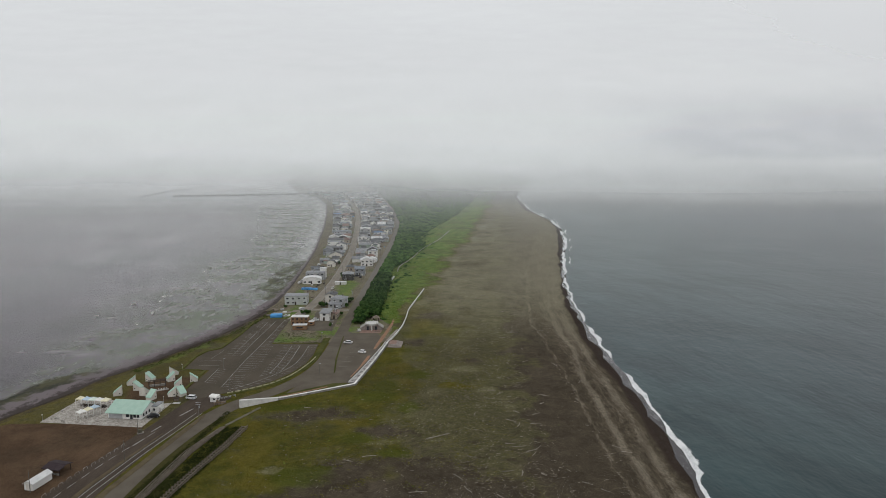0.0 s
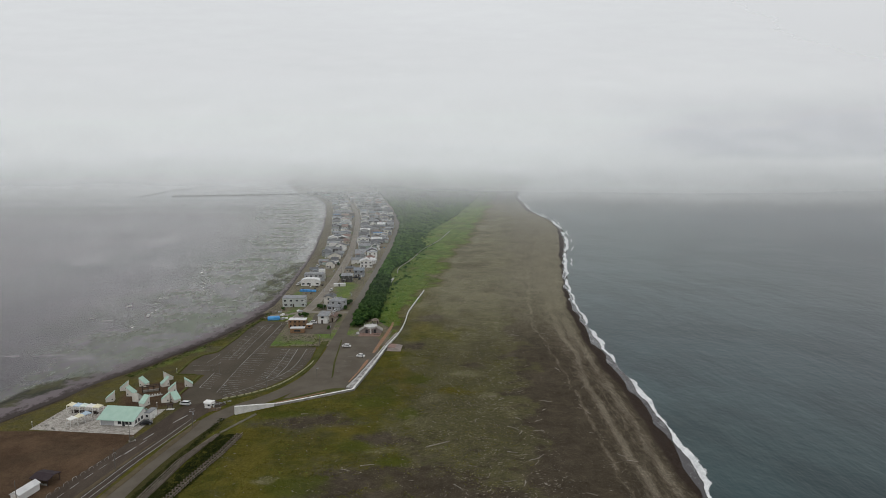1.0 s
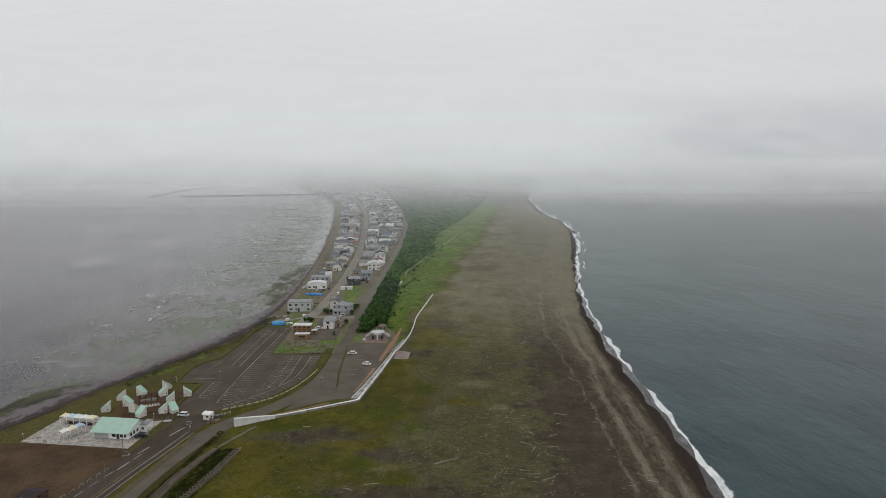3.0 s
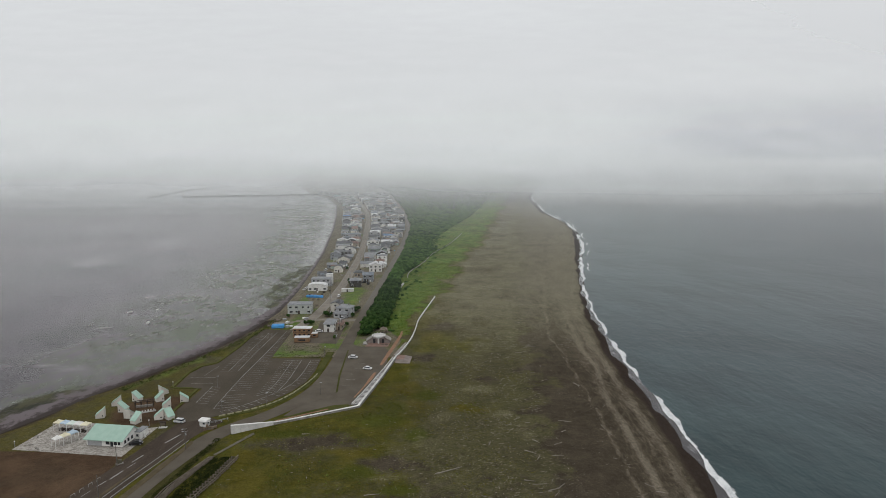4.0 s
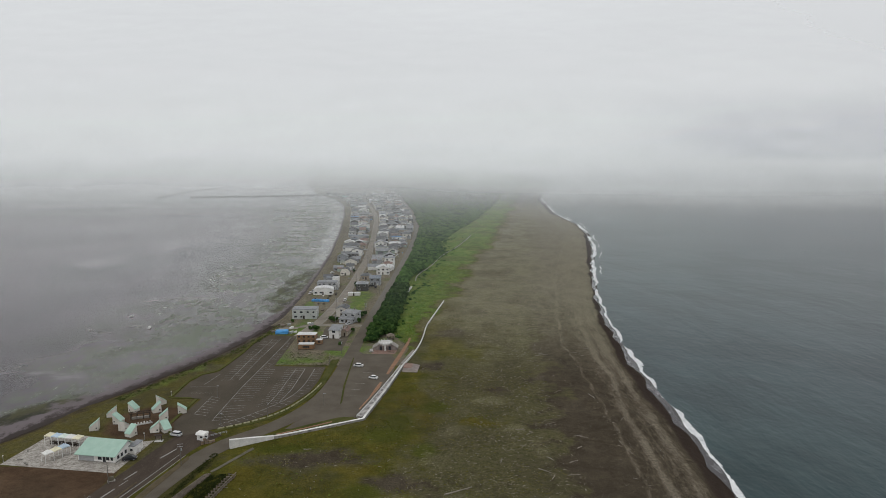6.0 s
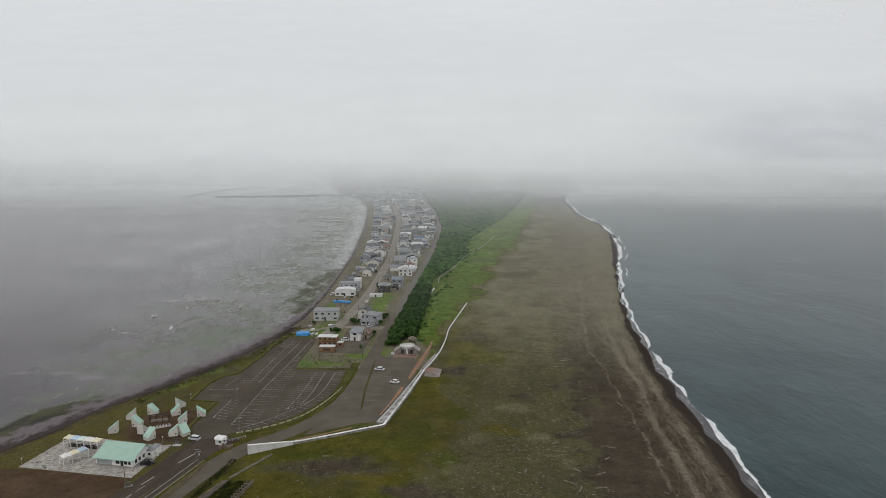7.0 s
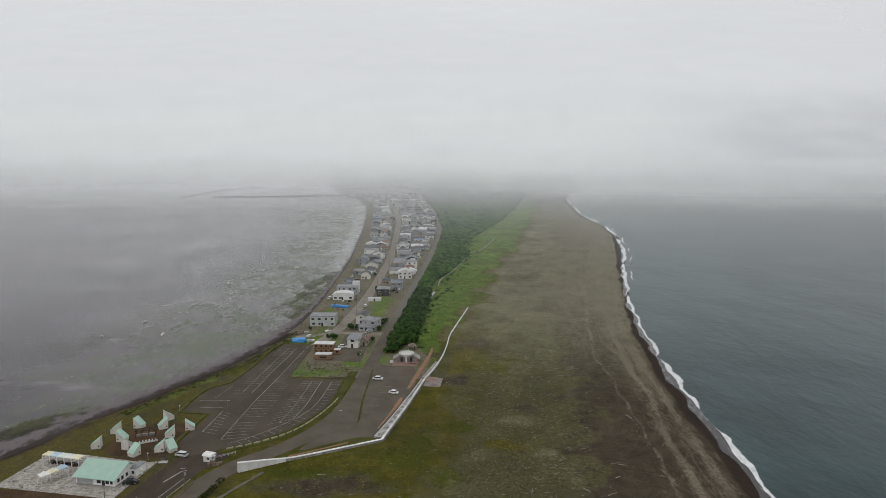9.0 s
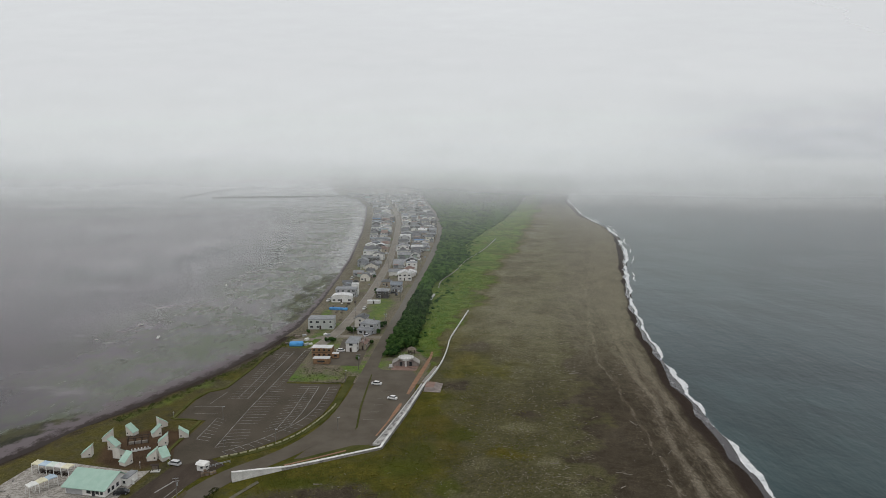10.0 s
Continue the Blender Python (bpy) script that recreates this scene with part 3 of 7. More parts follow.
BUILT = [(-82, -400), (-82, 225), (-76, 244), (-56, 257), (-37, 268), (-28, 336), (-28, 360), (-46, 400), (-44, 480), (-44, 640), (-48, 830), (-70, 1050), (-120, 1360), (-170, 1600), (-300, 2600)]
WOOD_E = [(-38, 364), (-38.7, 388), (-39.3, 483), (-37.3, 536), (-30.5, 568), (-16, 652), (-22, 720), (-5, 823), (22, 960), (46, 1129), (70, 1344), (110, 1600), (160, 2000)]
WOOD_W = [(-51, 364), (-50.4, 404), (-49.4, 481), (-47.8, 663), (-53, 850), (-76, 1050), (-124, 1361), (-165, 1560), (-260, 2000)]
LUSH_E = [(-27.8, 332), (-24.5, 346), (-22.2, 362), (-21.2, 380), (-20.6, 398), (-15.8, 442), (-5.8, 501), (5.5, 580), (27, 722), (53, 901), (80, 1152), (116, 1440), (170, 2000)]
SAND_W = [(38, -400), (38.5, 177), (38, 209), (35, 234), (34, 260), (35.5, 315), (40, 415), (48.5, 502), (55, 580), (72, 700), (88, 830), (90, 1000), (120, 1300), (170, 1700)]
BAND_W = [(52, -400), (52, 177), (51.6, 270), (53.5, 336), (58, 411), (66, 503), (86, 640), (112, 800), (112, 950), (125, 1250), (190, 1700)]
WET_W = [(72, -400), (72.5, 213), (73, 245), (74, 275), (72.6, 300), (72.5, 340), (75.5, 390), (78, 410), (85.5, 469), (97.5, 551), (120, 696), (138, 802), (142, 908), (129, 1037), (138, 1287), (190, 1646)]
# lines of wrack and shingle that storms left along the beach: course, half width, strength
WRACK = [
    ([(54, -400), (54.5, 213), (55, 234), (54.4, 260), (53.2, 285), (52.2, 305), (52.2, 340), (50.5, 363), (52.8, 400), (58, 450), (66, 516), (80, 600), (100, 700), (122, 800)], 0.8, 0.54),
    ([(61.2, -400), (61.5, 213), (61.6, 230), (61, 252), (62.4, 290), (63, 330), (65, 395), (70, 440), (77.8, 490), (90, 560), (111, 680), (130, 790)], 1.3, 0.58),
    ([(67.5, -400), (68.4, 213), (69, 227), (69.6, 256), (69.4, 308), (69.6, 375), (76.9, 456), (84, 500), (98, 570), (119, 680), (136, 790)], 1.9, 0.52),
]
LAGOON_Z, SEA_Z = -1.0, -1.0


def within(v, lo, hi, soft):
    """1 between lo and hi, fading over soft at both ends."""
    return max(0.0, min(1.0, (v - lo) / soft + 0.5)) * max(0.0, min(1.0, (hi - v) / soft + 0.5))


def blob(x, y, cx, cy, rx, ry):
    return max(0.0, 1.25 - math.hypot((x - cx) / rx, (y - cy) / ry))


def land_height(x, y):
    w, e = course(SHORE_W, y), course(SHORE_E, y)
    z = 0.0
    if x < w + 7:
        z = max(-4.0, -1.0 * (w + 7 - x) / 7)
    elif x > e - 12:
        z = max(-5.0, -1.05 * (x - e + 12) / 12)
    b = course(BUILT, y)
    if b + 3 < x < e - 8:
        z += (fractal(x, y, 0.05) * 0.35 + fractal(x, y, 0.25, 3.0) * 0.12) * min(1.0, (x - b - 3) / 8) * min(1.0, (e - 8 - x) / 5)
    return z


# patches on the dunes: middle x and y, half widths
DENSE = [(-27.5, 257, 11, 10), (-11, 281, 8, 8), (-16, 206, 7.5, 4.5), (-45, 190, 13, 8), (-38, 195, 6, 3), (-59, 244, 15, 4), (-13, 244, 6, 8), (-30, 217, 8, 6), (-24, 268, 8, 9)]
GOLDEN = [(-63, 206, 10, 19), (-34, 230, 10, 6), (-16, 272, 8, 7), (0.6, 269, 7, 4), (8, 266, 7, 4), (-56, 187, 10, 9), (-68, 226, 7, 10), (-12, 366, 8, 13), (-7, 432, 7, 10), (-20, 290, 8, 12)]
LITTERED = [(-4.6, 260, 10, 7), (-10, 237, 8, 8), (-21, 213.5, 10, 3.5), (-53, 194, 6, 4), (25.6, 246, 6, 12), (28.7, 210, 7, 12), (24, 193, 6, 5), (18.7, 263, 6, 6), (12, 290, 12, 10)]
BARE = [(-49, 235, 19, 7.5), (-31, 192, 17, 11), (-22, 222, 12, 6), (-6, 191, 20, 12), (-18, 178, 40, 12), (10, 180, 24, 12), (-6, 386, 12, 12), (14, 300, 10, 7), (-14, 330, 11, 9), (36, 198, 12, 16)]


def zones(x, y):
    """How far a place belongs to scrub, meadow, lush grass; gravel, bare soil, wet sand and other darkened ground."""
    w, e, b = course(SHORE_W, y), course(SHORE_E, y), course(BUILT, y)
    sw, bw, ww = course(SAND_W, y), course(BAND_W, y), course(WET_W, y)
    n = fractal(x, y, 0.03, 7.0)
    x2 = x + n * 12 + fractal(x, y, 0.10, 4.0) * 8
    scrub = meadow = lush = gravel = soil = 0.0
    wet = within(x + n * 2.5 + 0.8 * fractal(x, y, 0.1, 2.0), ww + 0.4, e + 60, 3.2)
    if x > b:
        far = min(1.0, max(0.0, (y - 290) / 260))
        scrub = within(x2, b - 20, sw - 1, 15.0 + 30 * far) * (0.62 + 0.38 * min(1.0, max(0.0, (y - 215) / 80)))
        gravel = 0.32 * within(x, bw + 4, ww + 1, 7.0) + 0.05 * within(x, sw, bw, 16.0)
        for k, (table, wide, much) in enumerate(WRACK):
            off = x - course(table, y) + n * 1.6 + 1.1 * fractal(x, y, 0.07, 8.0 + k)
            gravel += much * (0.75 + 0.6 * fractal(2.0 * k, y, 0.05, 3.0 + k)) * math.exp(-(off / wide) ** 2)
        # more of the pale gravel tone as Y goes from 300 to 500
        gravel += 0.50 * within(x, b + 22, ww - 1, 30.0) * min(1.0, max(0.0, (y - 300) / 200))
        # darkens the nearest ground, up to about y 272, through the same mask
        wet = max(wet, 0.24 * within(y + 14 * n, -400, 272, 110.0) * within(x, -26, 300, 26.0))
        if y < 330:
            meadow = within(x2, b - 30, -18 + 0.05 * (y - 180), 24.0) * 0.74
            meadow = max(meadow, 0.7 * blob(x, y, -16, 207, 9, 6), 0.7 * blob(x, y, -14, 278, 12, 20), 0.5 * blob(x, y, 8, 268, 16, 12), 0.75 * blob(x, y, -33, 245, 14, 14))
        else:
            meadow = 0.56 * within(x2, b, course(LUSH_E, y) + 40, 34.0) + 0.5 * blob(x, y, -10, 362, 9, 20)
        if y > 325:
            lush = within(x2, course(WOOD_W, y) - 6, course(LUSH_E, y), 9.0 if y < 440 else 24.0) * min(1.0, (y - 325) / 15)
            lush *= 0.80 + 0.20 * within(x2, course(WOOD_W, y) - 6, course(WOOD_E, y) + 10, 12.0)
    else:
        meadow = 0.62
        if x < -100 and y < 330:
            meadow, scrub = 0.30, 0.75
            soil = max(within(x, -160 + 0.2 * (230 - y), -107.5, 5) * within(y, 60, 229, 3), 1.1 * blob(x, y, -116, 264, 17, 19))
            lush = 0.42 * within(x + n * 4, w + 3, w + 13, 6) * within(y, 282, 420, 10)
        if -100 < x and y < 345:
            soil = 0.0
            meadow = 0.75
        if y >= 330:
            meadow, scrub, gravel = (0.22, 0.25, 0.75) if y > 392 or x > -90 else (0.6, 0.3, 0.1)
            lush = max(0.9 * blob(x, y, -68, 446, 8, 26), 0.9 * blob(x, y, -69, 472, 10, 24), 0.56 * blob(x, y, -74, 337, 15, 11), 0.7 * blob(x, y, -99, 440, 6, 26), 0.75 * blob(x, y, -62, 380, 4, 14), 0.8 * blob(x, y, -105, 765, 14, 12), 0.8 * blob(x, y, -72, 760, 10, 12), (0.34 if y < 400 else 0.14) + 0.6 * fractal(x, y, 0.05, 5.0))
            lush = min(lush, 0.68)
        if x < w + 9:
            gravel, meadow, lush = 0.62 if y > 400 else 0.18, meadow * within(x, w + 5, w + 90, 5), lush * within(x, w + 5, w + 90, 4)
            scrub = scrub * within(x, w + 5, w + 90, 5)
            wet = max(wet, (0.75 if y < 400 else 0.25) * within(x + n * 7, w - 90, w + 3.5, 4))
    litter = dense = yellow = 0.0
    if x > b:
        inner = within(x2, b + 26, sw - 2, 14.0 + 34 * min(1.0, max(0.0, (y - 290) / 260)))
        litter = inner * (0.20 + 0.62 * min(1.0, max(0.0, (y - 300) / 150)))
        litter = max([litter] + [0.75 * blob(x, y, *q) for q in LITTERED]) * (1 - wet) * (1 - min(1.0, 1.4 * lush))
        dense = max(0.95 * blob(x, y, *q) for q in DENSE)
        yellow = max(0.85 * blob(x, y, *q) for q in GOLDEN)
        if y > 380:
            yellow = max(yellow, 0.5 * within(x2, course(LUSH_E, y) - 4, course(LUSH_E, y) + 14, 14.0))
        open_sand = min(1.0, max(1.0 * blob(x + n * 6, y + n * 5, *q) for q in BARE))
        scrub, meadow, litter = scrub * (1 - 0.8 * open_sand), meadow * (1 - open_sand), litter * (1 - 0.9 * open_sand)
    elif -92 < x < -68 and y < 234:
        dense, yellow = 0.55, 0.10
        # same mask, here only to darken the strip beside the road
        wet = 0.5
    elif x < -104 and y < 320:
        yellow = 0.52
    return (scrub, meadow, lush), (gravel, soil, wet), (litter, dense, yellow)


def strip(name, ys, columns, height, material, attributes, label, category):
    """A sheet woven from rows at ys; columns(y) gives the x of each row."""
    verts, faces, colours = [], [], {k: [] for k in attributes}
    for y in ys:
        xs = columns(y)
        for x in xs:
            verts.append((x, y, height(x, y)))
            for k, fn in attributes.items():
                colours[k].append(fn(x, y))
    n = len(xs)
    for r in range(len(ys) - 1):
        for c in range(n - 1):
            i = r * n + c
            faces.append((i, i + 1, i + n + 1, i + n))
    me = bpy.data.meshes.new(name)
    me.from_pydata(verts, [], faces)
    for k, values in colours.items():
        at = me.attributes.new(k, "FLOAT_COLOR", "POINT")
        at.data.foreach_set("color", np.array([(*v, 1.0) for v in values], np.float32).ravel())
    me.materials.append(material)
    me.shade_smooth()
    return tagged(new(name, me), label, category, kind="structure")


ROWS_Y = [-400, -200, -50, 60, 120, 150] + list(np.arange(165, 430, 2.4)) + list(np.arange(430, 700, 5)) + list(np.arange(700, 1300, 14)) + list(range(1300, 2601, 60))


def land_columns(y):
    w, m, e = course(SHORE_W, y) - 45, course(SAND_W, y) - 6, course(SHORE_E, y)
    return [w + (m - w) * i / 160 for i in range(160)] + [m + (e + 3 - m) * i / 110 for i in range(110)] + [e + 3 + 37 * i / 6 for i in range(7)]


keep = {}


def zone_pair(x, y):
    if (x, y) not in keep:
        keep[(x, y)] = zones(x, y)
    return keep[(x, y)]


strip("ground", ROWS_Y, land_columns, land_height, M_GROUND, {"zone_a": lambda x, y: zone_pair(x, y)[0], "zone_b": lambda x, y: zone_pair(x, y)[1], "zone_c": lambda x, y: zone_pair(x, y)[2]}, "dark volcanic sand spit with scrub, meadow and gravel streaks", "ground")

FAR_Y = [-1500] + ROWS_Y[:6] + list(np.arange(165, 700, 9)) + list(range(700, 1400, 30)) + [1500, 1700, 2000, 2600, 3400, 4700]
OUT = [-25, -8, 0, 4, 9, 16, 25, 36, 50, 70, 95, 130, 180, 260, 420, 800, 1800, 4300]


def lagoon_near(x, y):
    """Weedy tint, mud at the waterline, and the thick weed bed beside the camp."""
    d = course(SHORE_W, y) - x
    wide = float(np.interp(y, [200, 280, 330, 400, 470, 600, 800, 1040, 1300], [18, 28, 56, 82, 92, 80, 92, 125, 100]))
    return (within(d + 30 * fractal(x, y, 0.012, 5.0), -60, wide, 0.9 * wide), math.exp(-max(0.0, d) / float(np.interp(y, [180, 250, 300, 410, 450, 560, 700], [22, 20, 17, 13, 7, 4, 3]))),
            within(d + 5 * fractal(x, y, 0.04, 2.0), 5, 24, 7) * within(y, 130, 292, 24))


def lagoon_flats(x, y):
    """Painted sky sheen along the village shore, and drying flats before it."""
    d = course(SHORE_W, y) - x
    return within(d, -20, float(np.interp(y, [520, 600, 750, 1000, 1300], [8, 14, 16, 18, 18])), 16) * within(y, 540, 1500, 60), within(d + 9 * fractal(x, y, 0.03, 8.0), -20, float(np.interp(y, [400, 440, 480, 540, 580], [8, 20, 30, 24, 16])), 18) * within(y, 395, 588, 40) * 0.85, 0.0


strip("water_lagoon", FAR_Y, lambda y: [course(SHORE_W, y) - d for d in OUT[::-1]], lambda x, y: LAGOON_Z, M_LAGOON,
      {"shore": lagoon_near, "shore_sheen": lagoon_flats}, "calm grey lagoon with olive weed beds by the shore", "lagoon")
OUT_E = [-20, 0, 20, 60, 150, 400, 1200, 4500]
strip("water_sea", FAR_Y, lambda y: [course(SHORE_E, y) + d for d in OUT_E], lambda x, y: SEA_Z, M_SEA, {}, "ruffled dark grey-green open sea", "sea")


def shore_sheet(name, y0, y1, edges, material, label, lift, rows=5):
    """A ragged sheet along the eastern shore between edges(y), lying on sand or sea."""
    verts, faces, body = [], [], []
    y = y0
    n = 0
    while y < y1:
        a, b, full = edges(y)
        for k in range(rows + 1):
            u = k / rows
            x = a + (b - a) * u
            verts.append((x, y, max(SEA_Z, land_height(x, y)) + lift * (1.0 + 1.5 * u)))
            body.append((min(1.0, full * 2.6 * min(1.0 - u, u + 0.32)), u, 0.0, 1.0))
        n += 1
        y += 0.8 if y < 500 else (1.8 if y < 900 else 4.0)
    w_ = rows + 1
    for r in range(n - 1):
        for k in range(rows):
            i = r * w_ + k
            faces.append((i, i + 1, i + w_ + 1, i + w_))
    me = bpy.data.meshes.new(name)
    me.from_pydata(verts, [], faces)
    at = me.attributes.new("foam", "FLOAT_COLOR", "POINT")
    at.data.foreach_set("color", np.array(body, np.float32).ravel())
    me.materials.append(material)
    me.shade_smooth()
    return tagged(new(name, me), label, "surf", kind="stuff")


def scallop(y, length, seed):
    """Cusps between runs of the swash, 0 to 1."""
    p = y / length + 0.35 * fractal(0, y, 0.02, seed)
    return abs(math.sin(math.pi * p))


def breaker(y):
    """Where the white water begins and ends, and how full it is."""
    e = course(SHORE_E, y)
    wave = 0.34 + 1.7 * fractal(0, y, 0.018, 4.0) + 0.4 * scallop(y, 62.0, 2.0) - 0.5 * within(y, 0, 193, 8)
    a = e - 1.3 + 2.2 * fractal(1, y, 0.016, 9.0) + 0.9 * scallop(y, 27.0, 5.0) + 0.35 * fractal(4, y, 0.22, 3.0)
    wide = 0.7 + 3.0 * max(0.0, min(1.0, wave)) + 0.6 * fractal(3, y, 0.25, 1.0)
    a -= 1.9 * min(1.0, max(0.0, (y - 420) / 60))
    if y > 520:
        wide += 2.2 * min(1.0, (y - 520) / 120) * (0.6 + 0.5 * fractal(5, y, 0.02, 2.0))
    return a, a + max(0.4, wide), max(0.0, min(1.0, 0.22 + 1.2 * wave))


def swash(y):
    a, b, _ = breaker(y)
    e = course(SHORE_E, y)
    edge = e - 4.3 + 2.0 * scallop(y, 34.0, 7.0) + 1.3 * fractal(7, y, 0.03, 6.0) + 0.3 * fractal(8, y, 0.3, 6.0)
    edge -= 0.6 * min(1.0, max(0.0, (y - 420) / 60))
    return min(edge, a - 0.3), a + 0.6, 1.0


shore_sheet("wash", 100, 1500, swash, M_WASH, "thin grey film of water running back over wet sand", 0.03)
shore_sheet("surf", 100, 1700, breaker, M_FOAM, "white breaking surf along the dark beach", 0.06)
# a second, broken line of white water further out, past the bend
shore_sheet("surf", 560, 1000, lambda y: (breaker(y)[0] + 6.5 + 2 * fractal(1, y, 0.02, 15.0), breaker(y)[0] + 8.4 + 2 * fractal(1, y, 0.02, 15.0), max(0.0, 0.45 + 1.0 * fractal(2, y, 0.02, 21.0))), M_FOAM, "broken outer line of white surf", 0.06)

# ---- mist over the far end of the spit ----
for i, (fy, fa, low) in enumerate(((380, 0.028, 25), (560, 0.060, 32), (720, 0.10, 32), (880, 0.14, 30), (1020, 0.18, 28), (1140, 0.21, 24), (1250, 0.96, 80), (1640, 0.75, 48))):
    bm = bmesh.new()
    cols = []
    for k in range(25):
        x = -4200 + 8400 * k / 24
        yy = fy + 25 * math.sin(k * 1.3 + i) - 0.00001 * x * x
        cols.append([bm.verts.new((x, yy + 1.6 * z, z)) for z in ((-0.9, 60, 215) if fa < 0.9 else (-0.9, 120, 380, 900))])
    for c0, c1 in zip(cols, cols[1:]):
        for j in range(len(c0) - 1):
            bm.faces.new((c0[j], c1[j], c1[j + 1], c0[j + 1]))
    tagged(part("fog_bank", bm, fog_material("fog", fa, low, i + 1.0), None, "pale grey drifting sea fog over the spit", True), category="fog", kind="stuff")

# ---- roads and paved places ----
M_GREEN = plain("mown_green_grass", (0.052, 0.060, 0.014), (0.100, 0.100, 0.032), 0.15, 1.6, 0.95, 0.1, 0.8)
V = lambda pts: [Vector(q) for q in pts]
ROAD2_W = smooth_line([(-100.5, 100), (-98.7, 177.4), (-97.5, 187.9), (-95.3, 206.6), (-93.0, 224.3), (-86.8, 247.6), (-71.1, 263.1), (-61.3, 283.9), (-58.3, 308.0), (-57.7, 358.2), (-57.7, 403.7), (-56.6, 487.7), (-55.1, 683.2), (-59.6, 861.0), (-84.5, 1055.7), (-130, 1330)])
ROAD2_E = smooth_line([(-93.5, 100), (-91.9, 177.4), (-91.2, 187.9), (-89.4, 206.6), (-85.3, 225.8), (-81.4, 238.6), (-76.2, 247.8), (-65.2, 260.0), (-55.2, 278.1), (-51.8, 299.6), (-51.7, 364.1), (-52.4, 403.7), (-51.2, 481.5), (-49.6, 663.5), (-55.2, 861.0), (-78.2, 1050.0), (-124, 1330)])
slab("road", ROAD2_W, ROAD2_E, 0.06, M_ASPHALT, "worn grey asphalt road beside the thicket")
slab("road", smooth_line([(-116.5, 100), (-115.7, 177.4), (-113.4, 190), (-106.5, 221.9), (-101.2, 250.8), (-98.0, 262)]), smooth_line([(-101.0, 100), (-100.3, 177.4), (-99.6, 187.9), (-97.4, 206.6), (-95.0, 222.0), (-90.2, 244.0), (-84.5, 254)]), 0.05, M_DUSTY, "two-lane asphalt road leading to the car park")
TOWN = smooth_line([(-88.5, 372), (-85.0, 392), (-82.0, 411.1), (-80.6, 481.5), (-83.9, 565.3), (-88.2, 644.9), (-107.2, 830.2), (-123.9, 968.3), (-148.7, 1105.5), (-190.3, 1287.2)])
slab("road", beside(TOWN, -3.1), beside(TOWN, 3.1), 0.05, M_ROAD, "pale concrete-grey village street")
slab("road", V([(-92, 397), (-80, 401), (-68, 402), (-57, 400)]), V([(-92, 392.5), (-80, 396.5), (-68, 397.5), (-57, 395.5)]), 0.035, M_ROAD, "narrow pale side street")
slab("road", V([(-104, 392), (-92, 395)]), V([(-104, 388), (-92, 390)]), 0.03, M_ROAD, "gravel yard by the shore")

car_park = lot("car_park", [(-104.6, 377.5), (-88.6, 375.9), (-87.2, 327.2), (-63.4, 327.4), (-62.6, 309.2), (-63.6, 295.6), (-67.5, 283.5), (-72.4, 274.0), (-79.0, 266.2), (-88.0, 259.6), (-91.9, 256.8), (-100.6, 251.5), (-106.0, 264.0), (-104.9, 287.2), (-116.6, 288.2), (-117.2, 306.0), (-115.1, 314.9), (-109.8, 318.4), (-107.4, 345), (-107.0, 368.3)], 0.075, M_LOT, "large empty asphalt car park with worn white bays", "car park")
lot("plaza", [(-64.0, 259.6), (-57.0, 261.0), (-52.0, 262.6), (-39.2, 271.2), (-34.9, 299.6), (-31.6, 322.0), (-32.0, 338.4), (-35.5, 347.1), (-48.5, 347.0), (-52.5, 352.0), (-53.8, 330.0), (-53.9, 300.0), (-56.5, 281.0), (-60.5, 270.0)], 0.045, M_ASPHALT, "asphalt forecourt with faded bays", "plaza")
lot("verge", [(-48.6, 283.0), (-48.1, 285.0), (-50.2, 304.0), (-52.4, 340.6), (-52.9, 340.6), (-51.0, 304.0), (-49.0, 287.0)], 0.12, M_GREEN, "thin grassy traffic island", "verge")
lot("verge", [(-74.0, 248.4), (-56.4, 258.7), (-39.8, 268.6), (-41.5, 271.2), (-47.0, 270.2), (-57.5, 263.0), (-68.5, 254.6)], 0.14, M_GREEN, "low grass verge inside the sea wall", "verge")
lot("verge", [(-89.2, 256.0), (-78.0, 262.6), (-70.4, 269.6), (-65.5, 278.8), (-61.4, 290.0), (-59.3, 303.1), (-58.9, 337.9), (-62.6, 337.6), (-61.9, 309.1), (-62.9, 295.7), (-66.8, 283.0), (-72.0, 272.8), (-78.8, 265.3), (-87.9, 258.9)], 0.13, M_GREEN, "curved strip of mown grass beside the car park", "verge")

lot("yard", [(-78.5, 352.5), (-60.5, 351.5), (-61.5, 394.5), (-77.0, 394.5), (-75.0, 366.0)], 0.055, M_ASPHALT, "grey gravel yard among the sheds", "yard")
lot("terrace", [(-147.3, 230.2), (-144.7, 252.0), (-133.4, 252.0), (-110.4, 247.9), (-106.4, 249.0), (-108.2, 225.8)], 0.05, M_PAVING, "pale mottled stone terrace beside the green-roofed hall", "terrace")

# painted lines, each a piece of the car park
LINE = bpy.data.meshes.new("parking_line")
tmp = boxed(-0.5, 0.5, -0.08, 0.08, 0.0, 0.006)
tmp.to_mesh(LINE)
tmp.free()
LINE.materials.append(M_PAINT)


def line(p0, p1, parent, z, wide=1.0):
    p0, p1 = Vector(p0), Vector(p1)
    d = p1 - p0
    m = Matrix.Translation((*((p0 + p1) / 2), z)) @ Matrix.Rotation(math.atan2(d.y, d.x), 4, "Z") @ Matrix.Diagonal((d.length, wide, 1, 1))
    piece("parking_line", LINE, parent, m)


